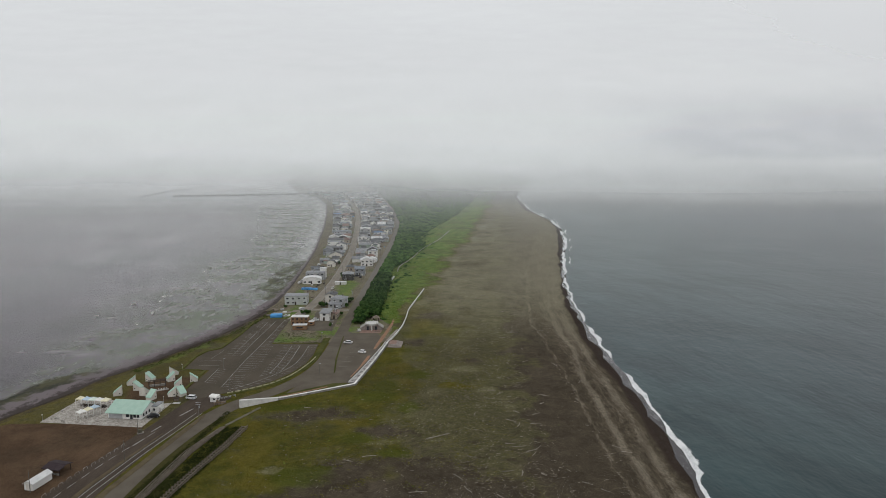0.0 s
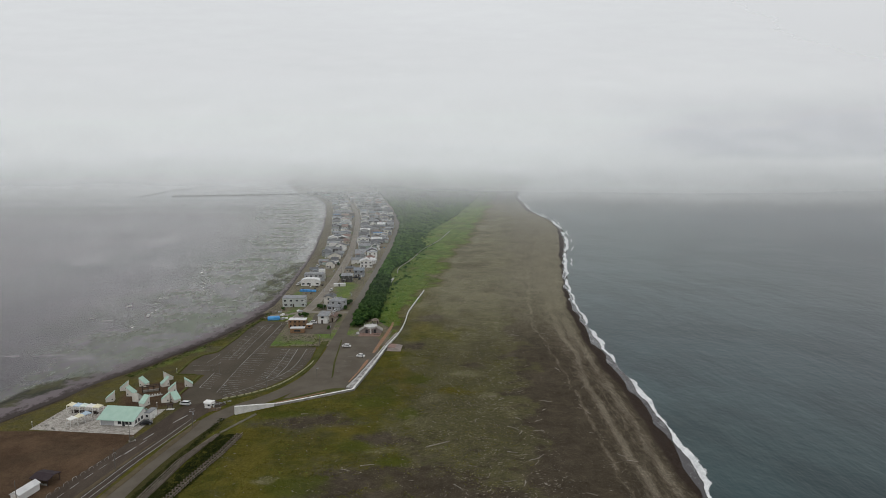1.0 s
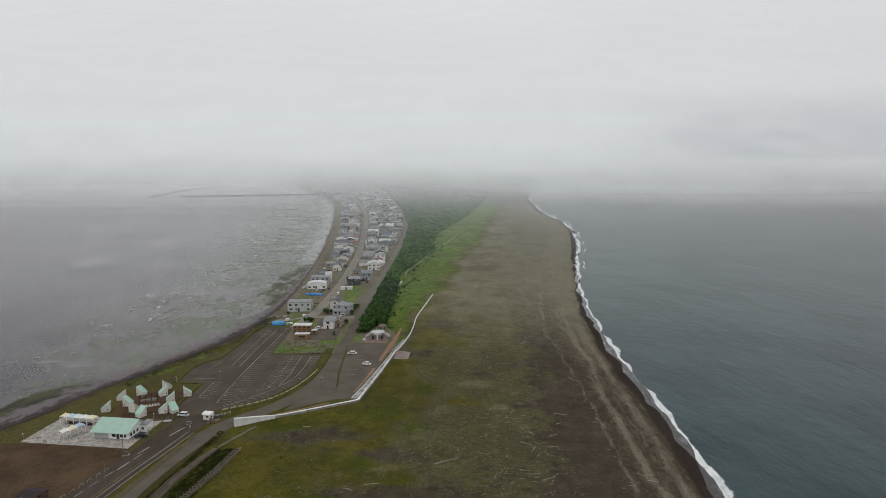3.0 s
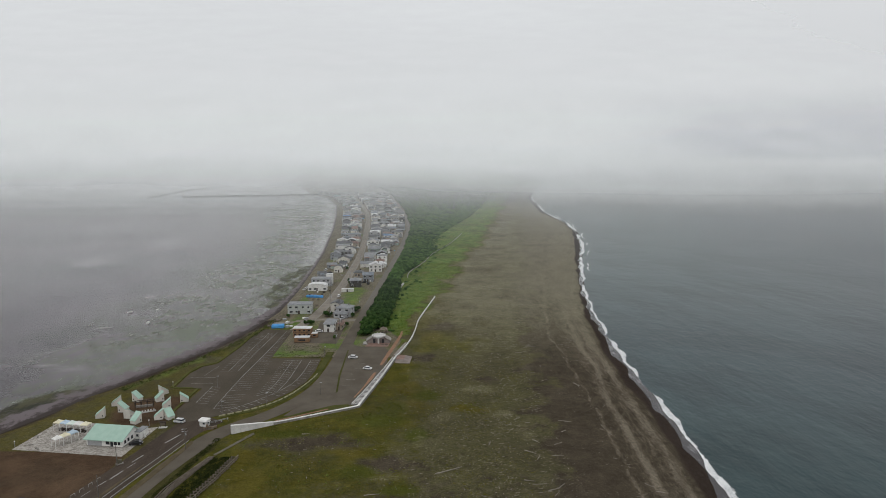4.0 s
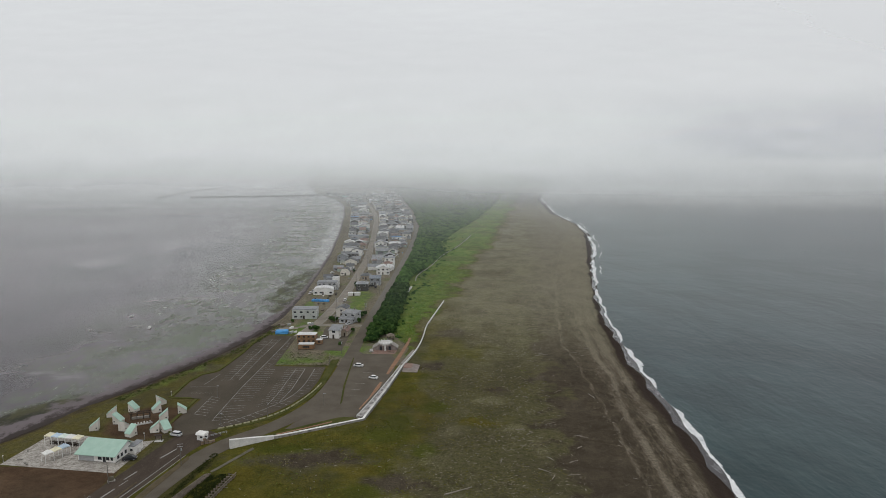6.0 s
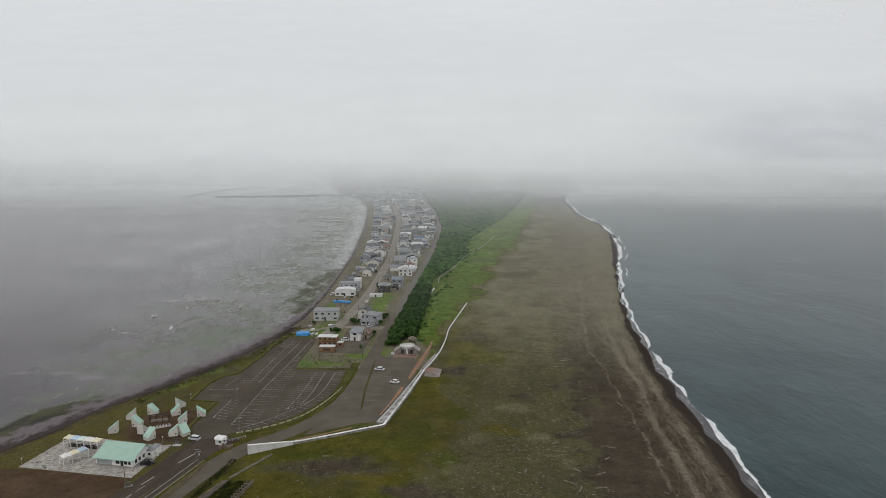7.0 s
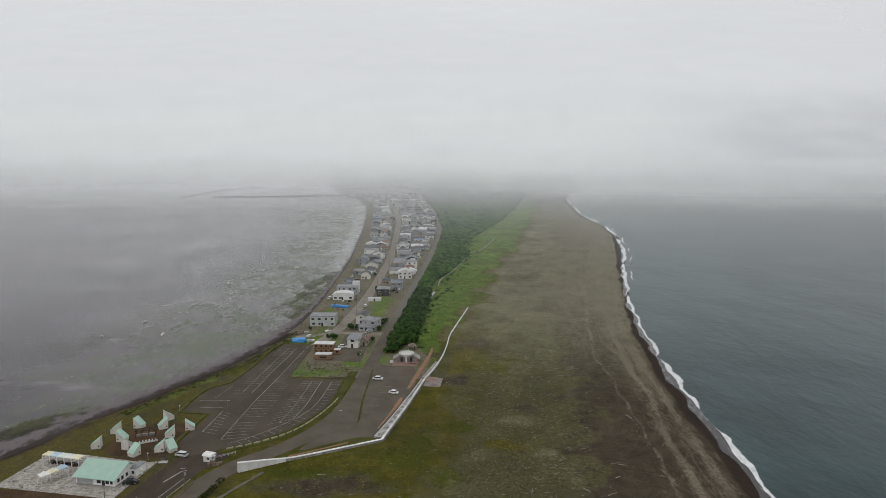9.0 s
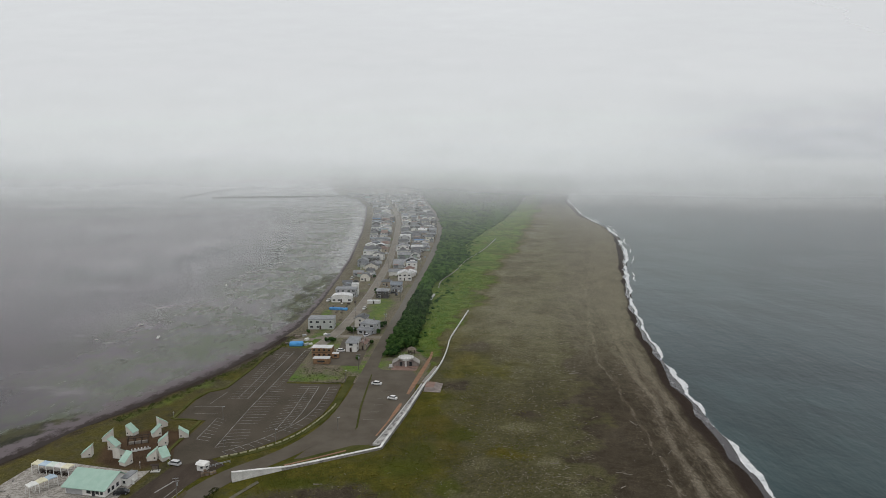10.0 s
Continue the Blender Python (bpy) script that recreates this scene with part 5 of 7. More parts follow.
def vehicle(x, y, turn, length, width, height, paint, label, kind_="car", cab=(0.22, 0.80)):
    root = thing(kind_, pose(x, y, 0.07, 0, 0, turn), label, "car" if kind_ != "van" else "van", "parked vehicles")
    L2, low, belt = length / 2, 0.28, height * 0.64
    a, b = -L2 + length * cab[0], -L2 + length * cab[1]
    bm = prism(bmesh.new(), [(-L2, low), (L2, low), (L2, belt * 0.86), (b + 0.25, belt), (a - 0.2, belt), (-L2, belt * 0.95)], "y", -width / 2, width / 2)
    bmesh.ops.bevel(bm, geom=list(bm.edges), offset=0.07, segments=2, affect="EDGES")
    part("body", bm, paint, root)
    bm = prism(bmesh.new(), [(a - 0.2, belt - 0.02), (b + 0.35, belt - 0.02), (b - 0.35, height - 0.08), (a + 0.12, height - 0.08)], "y", -width / 2 + 0.09, width / 2 - 0.09)
    part("glazing", bm, M_GLASS, root, "dark tinted glass")
    bm = boxed(a + 0.05, b - 0.33, -width / 2 + 0.1, width / 2 - 0.1, height - 0.09, height, bevel=0.03)
    part("roof", bm, paint, root)
    for sx_ in (-1, 1):
        for sy_ in (-1, 1):
            cx, cy = sx_ * length * 0.31, sy_ * (width / 2 - 0.08)
            wh = part("wheel", tube(bmesh.new(), (cx, cy - 0.1, 0.31), (cx, cy + 0.1, 0.31), 0.31, None, 14), M_BLACK, root, "black tyre")
            part("rim", tube(bmesh.new(), (cx, cy + sy_ * 0.09, 0.31), (cx, cy + sy_ * 0.115, 0.31), 0.19, None, 10), M_METAL, wh)
        for sy_ in (-1, 1):
            lm = part("lamp", boxed(-0.03, 0.03, -0.16, 0.16, -0.07, 0.07), M_TENT_W if sx_ > 0 else M_ORANGE, root, "clear headlight" if sx_ > 0 else "red tail light")
            lm.location = (sx_ * (L2 + 0.005), sy_ * (width / 2 - 0.3), belt * 0.76)
    return root


def tent(x, y, turn, cloth, colour):
    root = thing("canopy_tent", pose(x, y, 0.05, 0, 0, turn), "%s peaked canopy tent on white poles, over stone paving" % colour, "tent", "canopy tents")
    bm = bmesh.new()
    s, z = 1.36, 3.0
    ring = [bm.verts.new((s * u, s * v, z + (0.0 if abs(u) == abs(v) else 0.12))) for u, v in ((-1, -1), (0, -1), (1, -1), (1, 0), (1, 1), (0, 1), (-1, 1), (-1, 0))]
    mid_ = [bm.verts.new((s * 0.45 * u, s * 0.45 * v, z + 0.42)) for u, v in ((-1, -1), (0, -1), (1, -1), (1, 0), (1, 1), (0, 1), (-1, 1), (-1, 0))]
    low_ = [bm.verts.new((v.co.x, v.co.y, v.co.z - 0.28)) for v in ring]
    top = bm.verts.new((0, 0, z + 1.0))
    for i in range(8):
        j = (i + 1) % 8
        bm.faces.new((ring[i], ring[j], mid_[j], mid_[i]))
        bm.faces.new((mid_[i], mid_[j], top))
        bm.faces.new((low_[i], low_[j], ring[j], ring[i]))
    part("canopy", bm, cloth, root)
    for u in (-1, 1):
        for v in (-1, 1):
            part("pole", tube(bmesh.new(), (u * 1.3, v * 1.3, 0), (u * 1.3, v * 1.3, 2.9), 0.08), M_WHITE, root, "white pole")
    return root


def pole(x, y, height=8.0, arms=True, name="utility_pole", label="grey concrete utility pole with crossarms by the road"):
    root = thing(name, pose(x, y, 0, 0, 0, random.uniform(-20, 20)), label, "pole", "lamp posts" if arms is False else "utility poles")
    part("post", tube(bmesh.new(), (0, 0, -0.3), (0, 0, height), 0.13, 0.08), M_POLE, root)
    if arms is None:
        return root
    if arms:
        for z in (height - 0.5, height - 1.3):
            part("crossarm", boxed(-0.9, 0.9, -0.05, 0.05, z, z + 0.1), M_METAL, root)
        part("transformer", tube(bmesh.new(), (0.3, 0, height - 2.6), (0.3, 0, height - 1.8), 0.22), M_METAL, root)
    else:
        part("lamp_head", boxed(-0.1, 0.8, -0.12, 0.12, height - 0.1, height + 0.06, bevel=0.03), M_METAL, root)
    return root


def lumpy(verts, faces, c, r, tall, rng, rings=3, around=8):
    """A rough dome of leaf mass; its bosses and hollows are uneven."""
    base = len(verts)
    turn = rng.uniform(0, 6.28)
    for k in range(rings):
        h = math.pi / 2 * (k - 0.35) / rings
        for i in range(around):
            a = turn + 2 * math.pi * (i + 0.5 * (k % 2)) / around
            q = rng.uniform(0.78, 1.18)
            verts.append((c[0] + r * q * math.cos(h) * math.cos(a), c[1] + r * q * math.cos(h) * math.sin(a), c[2] + tall * q * math.sin(h)))
    verts.append((c[0] + rng.uniform(-0.2, 0.2) * r, c[1] + rng.uniform(-0.2, 0.2) * r, c[2] + tall * rng.uniform(0.9, 1.1)))
    for k in range(rings - 1):
        for i in range(around):
            j = (i + 1) % around
            p, q = base + k * around, base + (k + 1) * around
            faces.append((p + i, p + j, q + j, q + i))
    top, p = len(verts) - 1, base + (rings - 1) * around
    for i in range(around):
        faces.append((p + i, p + (i + 1) % around, top))


def crown_mesh(name, rng, radius, tall, clumps, size, material):
    """Lobes of leaf mass set with many small leaf clumps, with gaps between the lobes."""
    verts, faces = [], []
    lobes = [(rng.uniform(-0.62, 0.62) * radius, rng.uniform(-0.62, 0.62) * radius, rng.uniform(0.30, 0.72) * tall, rng.uniform(0.36, 0.56) * radius) for _ in range(8)]
    for lx, ly, lz, lr in lobes:
        lumpy(verts, faces, (lx, ly, lz), lr * 0.94, lr * 1.0, rng)
    for _ in range(clumps):
        lx, ly, lz, lr = rng.choice(lobes)
        dvec = Vector((rng.gauss(0, 1), rng.gauss(0, 1), rng.gauss(0.35, 0.7))).normalized()
        c = Vector((lx, ly, lz)) + dvec * lr * rng.uniform(0.9, 1.12)
        c.z = max(c.z, 0.12 * tall)
        r = size * rng.uniform(0.6, 1.3)
        q = Euler((rng.uniform(0, 3), rng.uniform(0, 3), rng.uniform(0, 3))).to_matrix()
        base = len(verts)
        for u in ((1, 0, 0), (-0.5, 0.8, 0), (-0.5, -0.8, 0), (0, 0, 0.6)):
            verts.append(tuple(c + q @ (Vector(u) * r * rng.uniform(0.7, 1.3))))
        for i0, i1, i2 in ((0, 1, 3), (1, 2, 3), (2, 0, 3), (0, 2, 1)):
            faces.append((base + i0, base + i1, base + i2))
    me = bpy.data.meshes.new(name)
    me.from_pydata(verts, [], faces)
    me.materials.append(material)
    return me


rng = random.Random(5)
CROWNS = [crown_mesh("crown", rng, 2.6, 4.4, 240, 0.26, M_LEAF) for _ in range(5)]
TRUNKS = []
for k in range(3):
    bm = tube(bmesh.new(), (0, 0, -0.3), (0.1, 0.05, 2.0), 0.16, 0.10, 7)
    for a in np.linspace(0, 5.2, 5):
        tube(bm, (0.07, 0.03, 1.1 + 0.15 * a), (0.07 + 1.1 * math.cos(a + k), 1.1 * math.sin(a + k), 2.6 + 0.1 * a), 0.06, 0.025, 5)
    me = bpy.data.meshes.new("trunk")
    bm.to_mesh(me)
    bm.free()
    me.materials.append(M_BARK)
    TRUNKS.append(me)


def tree(x, y, scale, label="low wind-shaped dark green broadleaf tree in the shore thicket", group="thicket trees", name="tree"):
    root = thing(name, pose(x, y, land_height(x, y), 0, 0, rng.uniform(0, 360)), label, "tree", group)
    for nm, me in (("trunk", rng.choice(TRUNKS)), ("crown", rng.choice(CROWNS))):
        ob = new(nm, me)
        ob.parent = root
        ob.scale = (scale, scale, scale * rng.uniform(0.85, 1.1))
    return root


# ---- the camp ----
HUTS = [(-131.7, 257.2, 196), (-131.7, 269.0, 192), (-126.0, 263.0, -4), (-125.7, 273.8, -12), (-121.0, 257.4, 80), (-116.2, 252.6, -112), (-117.0, 273.8, -142), (-118.6, 281.4, 48), (-111.2, 267.2, 200), (-106.9, 273.4, 22), (-109.4, 256.3, 196), (-105.6, 256.6, -40)]
for hx, hy, ha in HUTS:
    hut(hx, hy, ha)

hall = thing("camp_hall", pose(-117.0, 236.9, 0, 0, 0, -7), "long white hall with a broad mint-green metal roof on pale paving", "building")
part("wall", prism(bmesh.new(), [(-4.0, -0.2), (4.0, -0.2), (4.0, 3.5), (2.2, 4.9), (-4.0, 2.7)], "x", -6.5, 6.5), M_WHITE, hall)
part("roof", prism(bmesh.new(), [(-4.9, 2.42), (2.2, 5.0), (4.7, 3.1), (4.7, 3.28), (2.2, 5.22), (-4.9, 2.62)], "x", -7.2, 7.2), M_MINT, hall, "mint-green standing seam roof")
for u in np.arange(-6.6, 6.7, 0.9):
    part("roof_seam", prism(bmesh.new(), [(-4.9, 2.62), (2.2, 5.22), (2.2, 5.235), (-4.9, 2.635)], "x", u - 0.025, u + 0.025), M_MINT, hall)
part("plinth", boxed(-6.6, 6.6, -4.1, 4.1, -0.1, 0.3), M_CONCRETE_OLD, hall)
part("shutter", boxed(-6.1, -0.9, -4.07, -3.98, 0.35, 2.3), M_METAL, hall, "grey roller shutter")
for u, w_ in ((1.2, 1.4), (4.0, 1.2), (5.4, 0.9)):
    window(hall, u, 0.9, w_, 1.2, -4.0, 0)
for u in (-2.4, -0.6, 1.4):
    window(hall, u, 0.9, 1.1, 1.2, -6.5, math.pi / 2)
dr = part("door", boxed(-0.5, 0.5, -4.07, -3.98, 0.3, 2.3), M_GLASS, hall, "dark glazed door")
dr.location = (2.7, 0, 0)
annex = thing("annex", pose(-108.9, 241.4, 0, 0, 0, -7), "small white annex with a grey flat roof beside the hall", "building")
part("wall", boxed(-1.1, 1.1, -2.4, 2.4, -0.1, 2.5), M_WHITE, annex)
part("roof", boxed(-1.25, 1.25, -2.55, 2.55, 2.5, 2.68), ROOFS[0][0], annex)
window(annex, 0.0, 0.9, 0.9, 0.9, -2.4, 0)
part("tank", tube(bmesh.new(), (1.6, -0.6, 0.0), (1.6, -0.6, 1.5), 0.4), M_WHITE, annex, "white upright tank")

line0, line1 = Vector((-140.6, 246.1)), Vector((-130.0, 244.4))
for i, (cloth, colour) in enumerate(((M_TENT_Y, "pale yellow"), (M_TENT_B, "light blue"), (M_TENT_G, "pale green"), (M_TENT_W, "white"), (M_TENT_Y, "pale yellow"))):
    q = line0.lerp(line1, i / 4)
    tent(q.x, q.y, -9.5, cloth, colour)
for i, (cloth, colour) in enumerate(((M_TENT_W, "white"), (M_TENT_Y, "pale yellow"), (M_TENT_B, "light blue"))):
    q = Vector((-133.4, 233.0)).lerp(Vector((-130.8, 237.6)), i / 2)
    tent(q.x, q.y, 58, cloth, colour)
for i in range(7):
    q = line0.lerp(line1, 0.08 + i / 7)
    b = thing("picnic_table", pose(q.x, q.y + random.uniform(-0.4, 0.4), 0.05, 0, 0, random.uniform(-15, 15)), "dark wooden picnic table with benches under a canopy", "table", "picnic tables")
    part("tabletop", boxed(-0.7, 0.7, -0.35, 0.35, 0.68, 0.74), M_DARKWOOD, b)
    for s_ in (-1, 1):
        part("bench", boxed(-0.7, 0.7, s_ * 0.65 - 0.13, s_ * 0.65 + 0.13, 0.40, 0.45), M_DARKWOOD, b)
        part("leg", boxed(s_ * 0.5 - 0.05, s_ * 0.5 + 0.05, -0.7, 0.7, 0.0, 0.40), M_DARKWOOD, b)
        part("post", boxed(s_ * 0.5 - 0.05, s_ * 0.5 + 0.05, -0.08, 0.08, 0.40, 0.68), M_DARKWOOD, b)
for bx, by, ba_ in ((-144.6, 240.0, -60), (-141.0, 247.4, 20), (-143.0, 233.6, 10), (-139.0, 230.6, -30)):
    b = thing("bench", pose(bx, by, 0.05, 0, 0, ba_), "low grey concrete bench on the terrace", "bench", "terrace benches")
    part("seat", boxed(-0.9, 0.9, -0.25, 0.25, 0.32, 0.42, bevel=0.03), M_CONCRETE_OLD, b)
    for s_ in (-0.6, 0.6):
        part("leg", boxed(s_ - 0.12, s_ + 0.12, -0.2, 0.2, 0.0, 0.32), M_CONCRETE_OLD, b)

cook = thing("cooking_shelter", pose(-120.0, 267.3, 0, 0, 0, 20), "dark timber frame shelter with stone sinks in the camp", "shelter")
for u in (-3.2, -1.1, 1.1, 3.2):
    for v in (-1.0, 1.0):
        part("post", boxed(u - 0.1, u + 0.1, v - 0.1, v + 0.1, 0, 2.3), M_DARKWOOD, cook)
for v in (-1.0, 1.0):
    part("beam", boxed(-3.6, 3.6, v - 0.09, v + 0.09, 2.3, 2.5), M_DARKWOOD, cook)
for u in np.linspace(-3.4, 3.4, 9):
    part("rafter", boxed(u - 0.06, u + 0.06, -1.3, 1.3, 2.5, 2.62), M_DARKWOOD, cook)
part("counter", boxed(-3.0, 3.0, -0.35, 0.35, 0, 0.85, bevel=0.03), M_CONCRETE_OLD, cook, "long stone sink counter")
wash = thing("fire_pits", pose(-116.6, 262.4, 0, 0, 0, 30), "row of pale concrete fire pits with dark openings", "fire pit")
part("base", boxed(-3.0, 3.0, -0.5, 0.5, -0.1, 0.25), M_CONCRETE, wash)
for i in range(6):
    part("block", boxed(-2.9 + i, -2.5 + i, -0.5, 0.5, 0.25, 0.8, bevel=0.03), M_CONCRETE, wash)
for lx, ly in ((-110.0, 249.6), (-147.0, 231.5), (-117.8, 288.6)):
    b = thing("lamp_post", pose(lx, ly, 0), "short slim post lamp with a pale globe", "lamp post", "path lamps")
    part("post", tube(bmesh.new(), (0, 0, -0.1), (0, 0, 2.2), 0.06), M_METAL, b)
    bm = bmesh.new()
    bmesh.ops.create_icosphere(bm, subdivisions=2, radius=0.22, matrix=Matrix.Translation((0, 0, 2.35)))
    part("globe", bm, M_TENT_W, b, "white globe", True)
board = thing("notice_board", pose(-104.6, 248.7, 0, 0, 0, 8), "roofed timber notice board by the camp entrance", "notice board")
part("panel", boxed(-1.0, 1.0, -0.06, 0.06, 0.8, 2.0), M_TIMBER, board)
for s_ in (-1, 1):
    part("post", boxed(s_ * 0.95 - 0.08, s_ * 0.95 + 0.08, -0.08, 0.08, -0.1, 2.1), M_DARKWOOD, board)
part("roof", prism(bmesh.new(), [(-0.6, 2.05), (0, 2.4), (0.6, 2.05), (0.6, 2.13), (0, 2.48), (-0.6, 2.13)], "x", -1.3, 1.3), M_DARKWOOD, board)
part("base", boxed(-1.4, 1.4, -0.8, 0.8, -0.1, 0.12), M_CONCRETE, board)

kiosk = thing("kiosk", pose(-90.2, 250.6, 0.05, 0, 0, -12) @ Matrix.Scale(0.88, 4), "small white ticket kiosk on the road", "kiosk")
part("wall", boxed(-1.6, 1.6, -1.3, 1.3, 0.0, 2.3), M_WHITE, kiosk)
part("roof", prism(bmesh.new(), [(-1.7, 2.3), (1.7, 2.3), (1.2, 2.95), (-1.2, 2.95)], "x", -1.95, 1.95), M_WHITE, kiosk, "white hipped roof")
window(kiosk, 0.4, 1.0, 1.0, 0.8, -1.3, 0)
window(kiosk, 0.0, 1.0, 1.2, 0.8, -1.6, math.pi / 2)
part("awning", boxed(1.6, 2.4, -0.9, 0.9, 2.0, 2.08), M_WHITE, kiosk)
stack = thing("timber_stack", pose(-87.4, 247.2, 0.06, 0, 0, 25), "rough stack of brown timber crates by the roadside", "crates")
for bx, by, bz, bs in ((-1.3, 0, 0, 1.0), (0.0, 0.1, 0, 1.1), (1.2, -0.1, 0, 0.9), (-0.6, 0, 1.1, 0.8), (2.2, 0.4, 0, 0.8)):
    c = part("crate", boxed(-bs / 2, bs / 2, -bs / 2, bs / 2, bz, bz + bs), M_TIMBER, stack)
    c.location = (bx, by, 0)
    for zz in (0.05, bs - 0.15):
        part("batten", boxed(-bs / 2 - 0.04, bs / 2 + 0.04, -bs / 2 - 0.04, bs / 2 + 0.04, bz + zz, bz + zz + 0.1), M_WOOD, c)
rail = thing("barrier_rail", pose(-86.2, 253.4, 0.05, 0, 0, 38), "grey steel barrier rail beside the kiosk", "barrier")
for u in (-3.4, -1.1, 1.1, 3.4):
    part("post", boxed(u - 0.07, u + 0.07, -0.07, 0.07, 0, 0.95), M_METAL, rail)
for z in (0.5, 0.85):
    part("rail", boxed(-3.6, 3.6, -0.05, 0.05, z, z + 0.1), M_METAL, rail)

silver = plain("silver_car_paint", (0.56, 0.57, 0.58), (0.64, 0.65, 0.66), 0.3, 2.0, 0.3, 0.5, 0.0)
white_p = plain("white_car_paint", (0.72, 0.72, 0.71), (0.80, 0.80, 0.79), 0.3, 2.0, 0.3, 0.5, 0.0)
black_p = plain("black_car_paint", (0.018, 0.018, 0.02), (0.03, 0.03, 0.033), 0.3, 2.0, 0.25, 0.5, 0.0)
vehicle(-100.4, 252.9, 168, 4.1, 1.62, 1.6, silver, "silver estate car parked by the camp entrance", "car", (0.10, 0.82))
vehicle(-107.6, 234.6, 18, 4.3, 1.7, 1.5, black_p, "black hatchback parked beside the hall")
vehicle(-48.4, 328.2, 172, 4.4, 1.75, 1.55, white_p, "white hatchback parked on the forecourt")
vehicle(-39.4, 312.4, 165, 3.9, 1.6, 1.5, white_p, "small white car with a dark bonnet on the forecourt")
vehicle(-73.6, 372.4, 10, 4.2, 1.6, 1.6, white_p, "white pick-up parked in the gravel yard")
vehicle(-65.6, 399.6, 60, 3.8, 1.55, 1.6, silver, "silver car parked before a grey house")
for k, (cx_, cy_, ca_) in enumerate(((-105.0, 478, 80), (-104.2, 484, 70), (-66.4, 503, 15), (-77.6, 458, 88), (-90.4, 566, 20), (-63.0, 498, 90), (-92.5, 545, 5), (-70.0, 600, 10), (-99.0, 539, 30), (-104.5, 552, 70), (-93.0, 607, 10), (-77.8, 583, 80), (-79.8, 620, 85), (-98.5, 640, 20), (-70.5, 628, 5), (-62.0, 640, 85), (-96.0, 670, 30), (-75.0, 665, 15), (-104.0, 700, 40), (-80.0, 716, 60), (-66.0, 690, 88), (-112.0, 775, 20))):
    vehicle(cx_, cy_, ca_, 4.2, 1.65, 1.5, (white_p, silver, black_p)[k % 3], ("white", "silver", "black")[k % 3] + " car parked in the village")

# ---- by the lower road ----
shed = thing("shed", pose(-120.7, 185.3, 0, 0, 0, -12), "white gabled shed with a white metal roof on bare soil", "shed")
part("wall", prism(bmesh.new(), [(-1.5, -0.1), (1.5, -0.1), (1.5, 2.1), (0, 2.9), (-1.5, 2.1)], "y", -3.6, 3.6), M_WHITE, shed)
for s_ in (-1, 1):
    part("roof", prism(bmesh.new(), [(s_ * 1.75, 2.0), (0, 2.93), (0, 3.05), (s_ * 1.75, 2.12)], "y", -3.9, 3.9), ROOFS[3][0], shed)
part("door", boxed(-0.8, 0.8, -3.66, -3.58, 0, 1.9), M_CREAM, shed, "cream double door")
per = thing("open_shelter", pose(-119.4, 193.0, 0, 0, 0, -14), "dark timber open shelter with a dark roof beside the shed", "shelter")
for u in (-2.8, 0.0, 2.8):
    for v in (-2.2, 2.2):
        part("post", boxed(u - 0.1, u + 0.1, v - 0.1, v + 0.1, -0.1, 2.2), M_DARKWOOD, per)
part("roof", prism(bmesh.new(), [(-2.7, 1.95), (0.2, 2.7), (2.7, 2.2), (2.7, 2.34), (0.2, 2.84), (-2.7, 2.09)], "x", -3.3, 3.3), M_PLUM, per)
for u in (-1.6, 0.0, 1.6):
    part("bench", boxed(u - 0.6, u + 0.6, -2.0, -1.5, 0.0, 0.45, bevel=0.03), M_CONCRETE_OLD, per)

HOOP = bpy.data.meshes.new("hoop")
tmp = bmesh.new()
arc = [(-0.85, -0.1), (-0.85, 0.6), (-0.6, 0.82), (0.6, 0.82), (0.85, 0.6), (0.85, -0.1)]
for (u0, v0), (u1, v1) in zip(arc, arc[1:]):
    tube(tmp, (u0, 0, v0), (u1, 0, v1), 0.07, None, 6)
tmp.to_mesh(HOOP)
tmp.free()
HOOP.materials.append(M_CONCRETE_OLD)
ps = resample([(-117.3, 165), (-114.4, 180.3), (-112.6, 190), (-110.3, 198.7), (-108.0, 207.5), (-106.6, 213.5)], 3.3)
for p0, p1 in zip(ps, ps[1:]):
    d = p1 - p0
    b = new("hoop_barrier", HOOP)
    b.matrix_world = Matrix.Translation((*p0, 0.05)) @ Matrix.Rotation(math.atan2(d.y, d.x), 4, "Z")
    tagged(b, "pale tubular hoop barrier along the road edge", "barrier", "hoop barriers")
sign = thing("stone_marker", pose(-106.4, 221.0, 0, 0, 0, 30), "grey stone marker beside the road", "marker")
part("stone", boxed(-0.7, 0.7, -0.3, 0.3, -0.1, 1.5, bevel=0.08), M_DRAIN, sign)
part("base", boxed(-1.1, 1.1, -0.6, 0.6, -0.1, 0.25, bevel=0.05), M_CONCRETE_OLD, sign)
for px, py in ((-102.2, 200.5), (-120.3, 180.6), (-106.4, 219.4)):
    pole(px, py, 7.0, None, "slim_pole", "slim bare grey pole beside the road")
for px, py in ((-89.6, 231.7), (-59.8, 347.0), (-72.0, 396.0), (-62.6, 374.0)):
    pole(px, py, 7.5)
for px, py in ((-54.6, 281.7), (-87.6, 261.0), (-73.4, 270.4), (-62.4, 331.0), (-99.0, 288.5)):
    pole(px, py, 5.0, False, "lamp_post", "slim grey steel lamp post by the car park")

terrace = thing("long_seating", pose(0, 0, 0), "long pale weathered timber seating strips beside the road", "seating")
a_, b_ = V([(-89.4, 150), (-88.2, 177.4), (-87.0, 190.0), (-85.2, 206.6), (-79.6, 225.6)]), V([(-86.2, 150), (-85.1, 177.4), (-83.8, 190.0), (-82.1, 206.6), (-77.6, 225.8)])
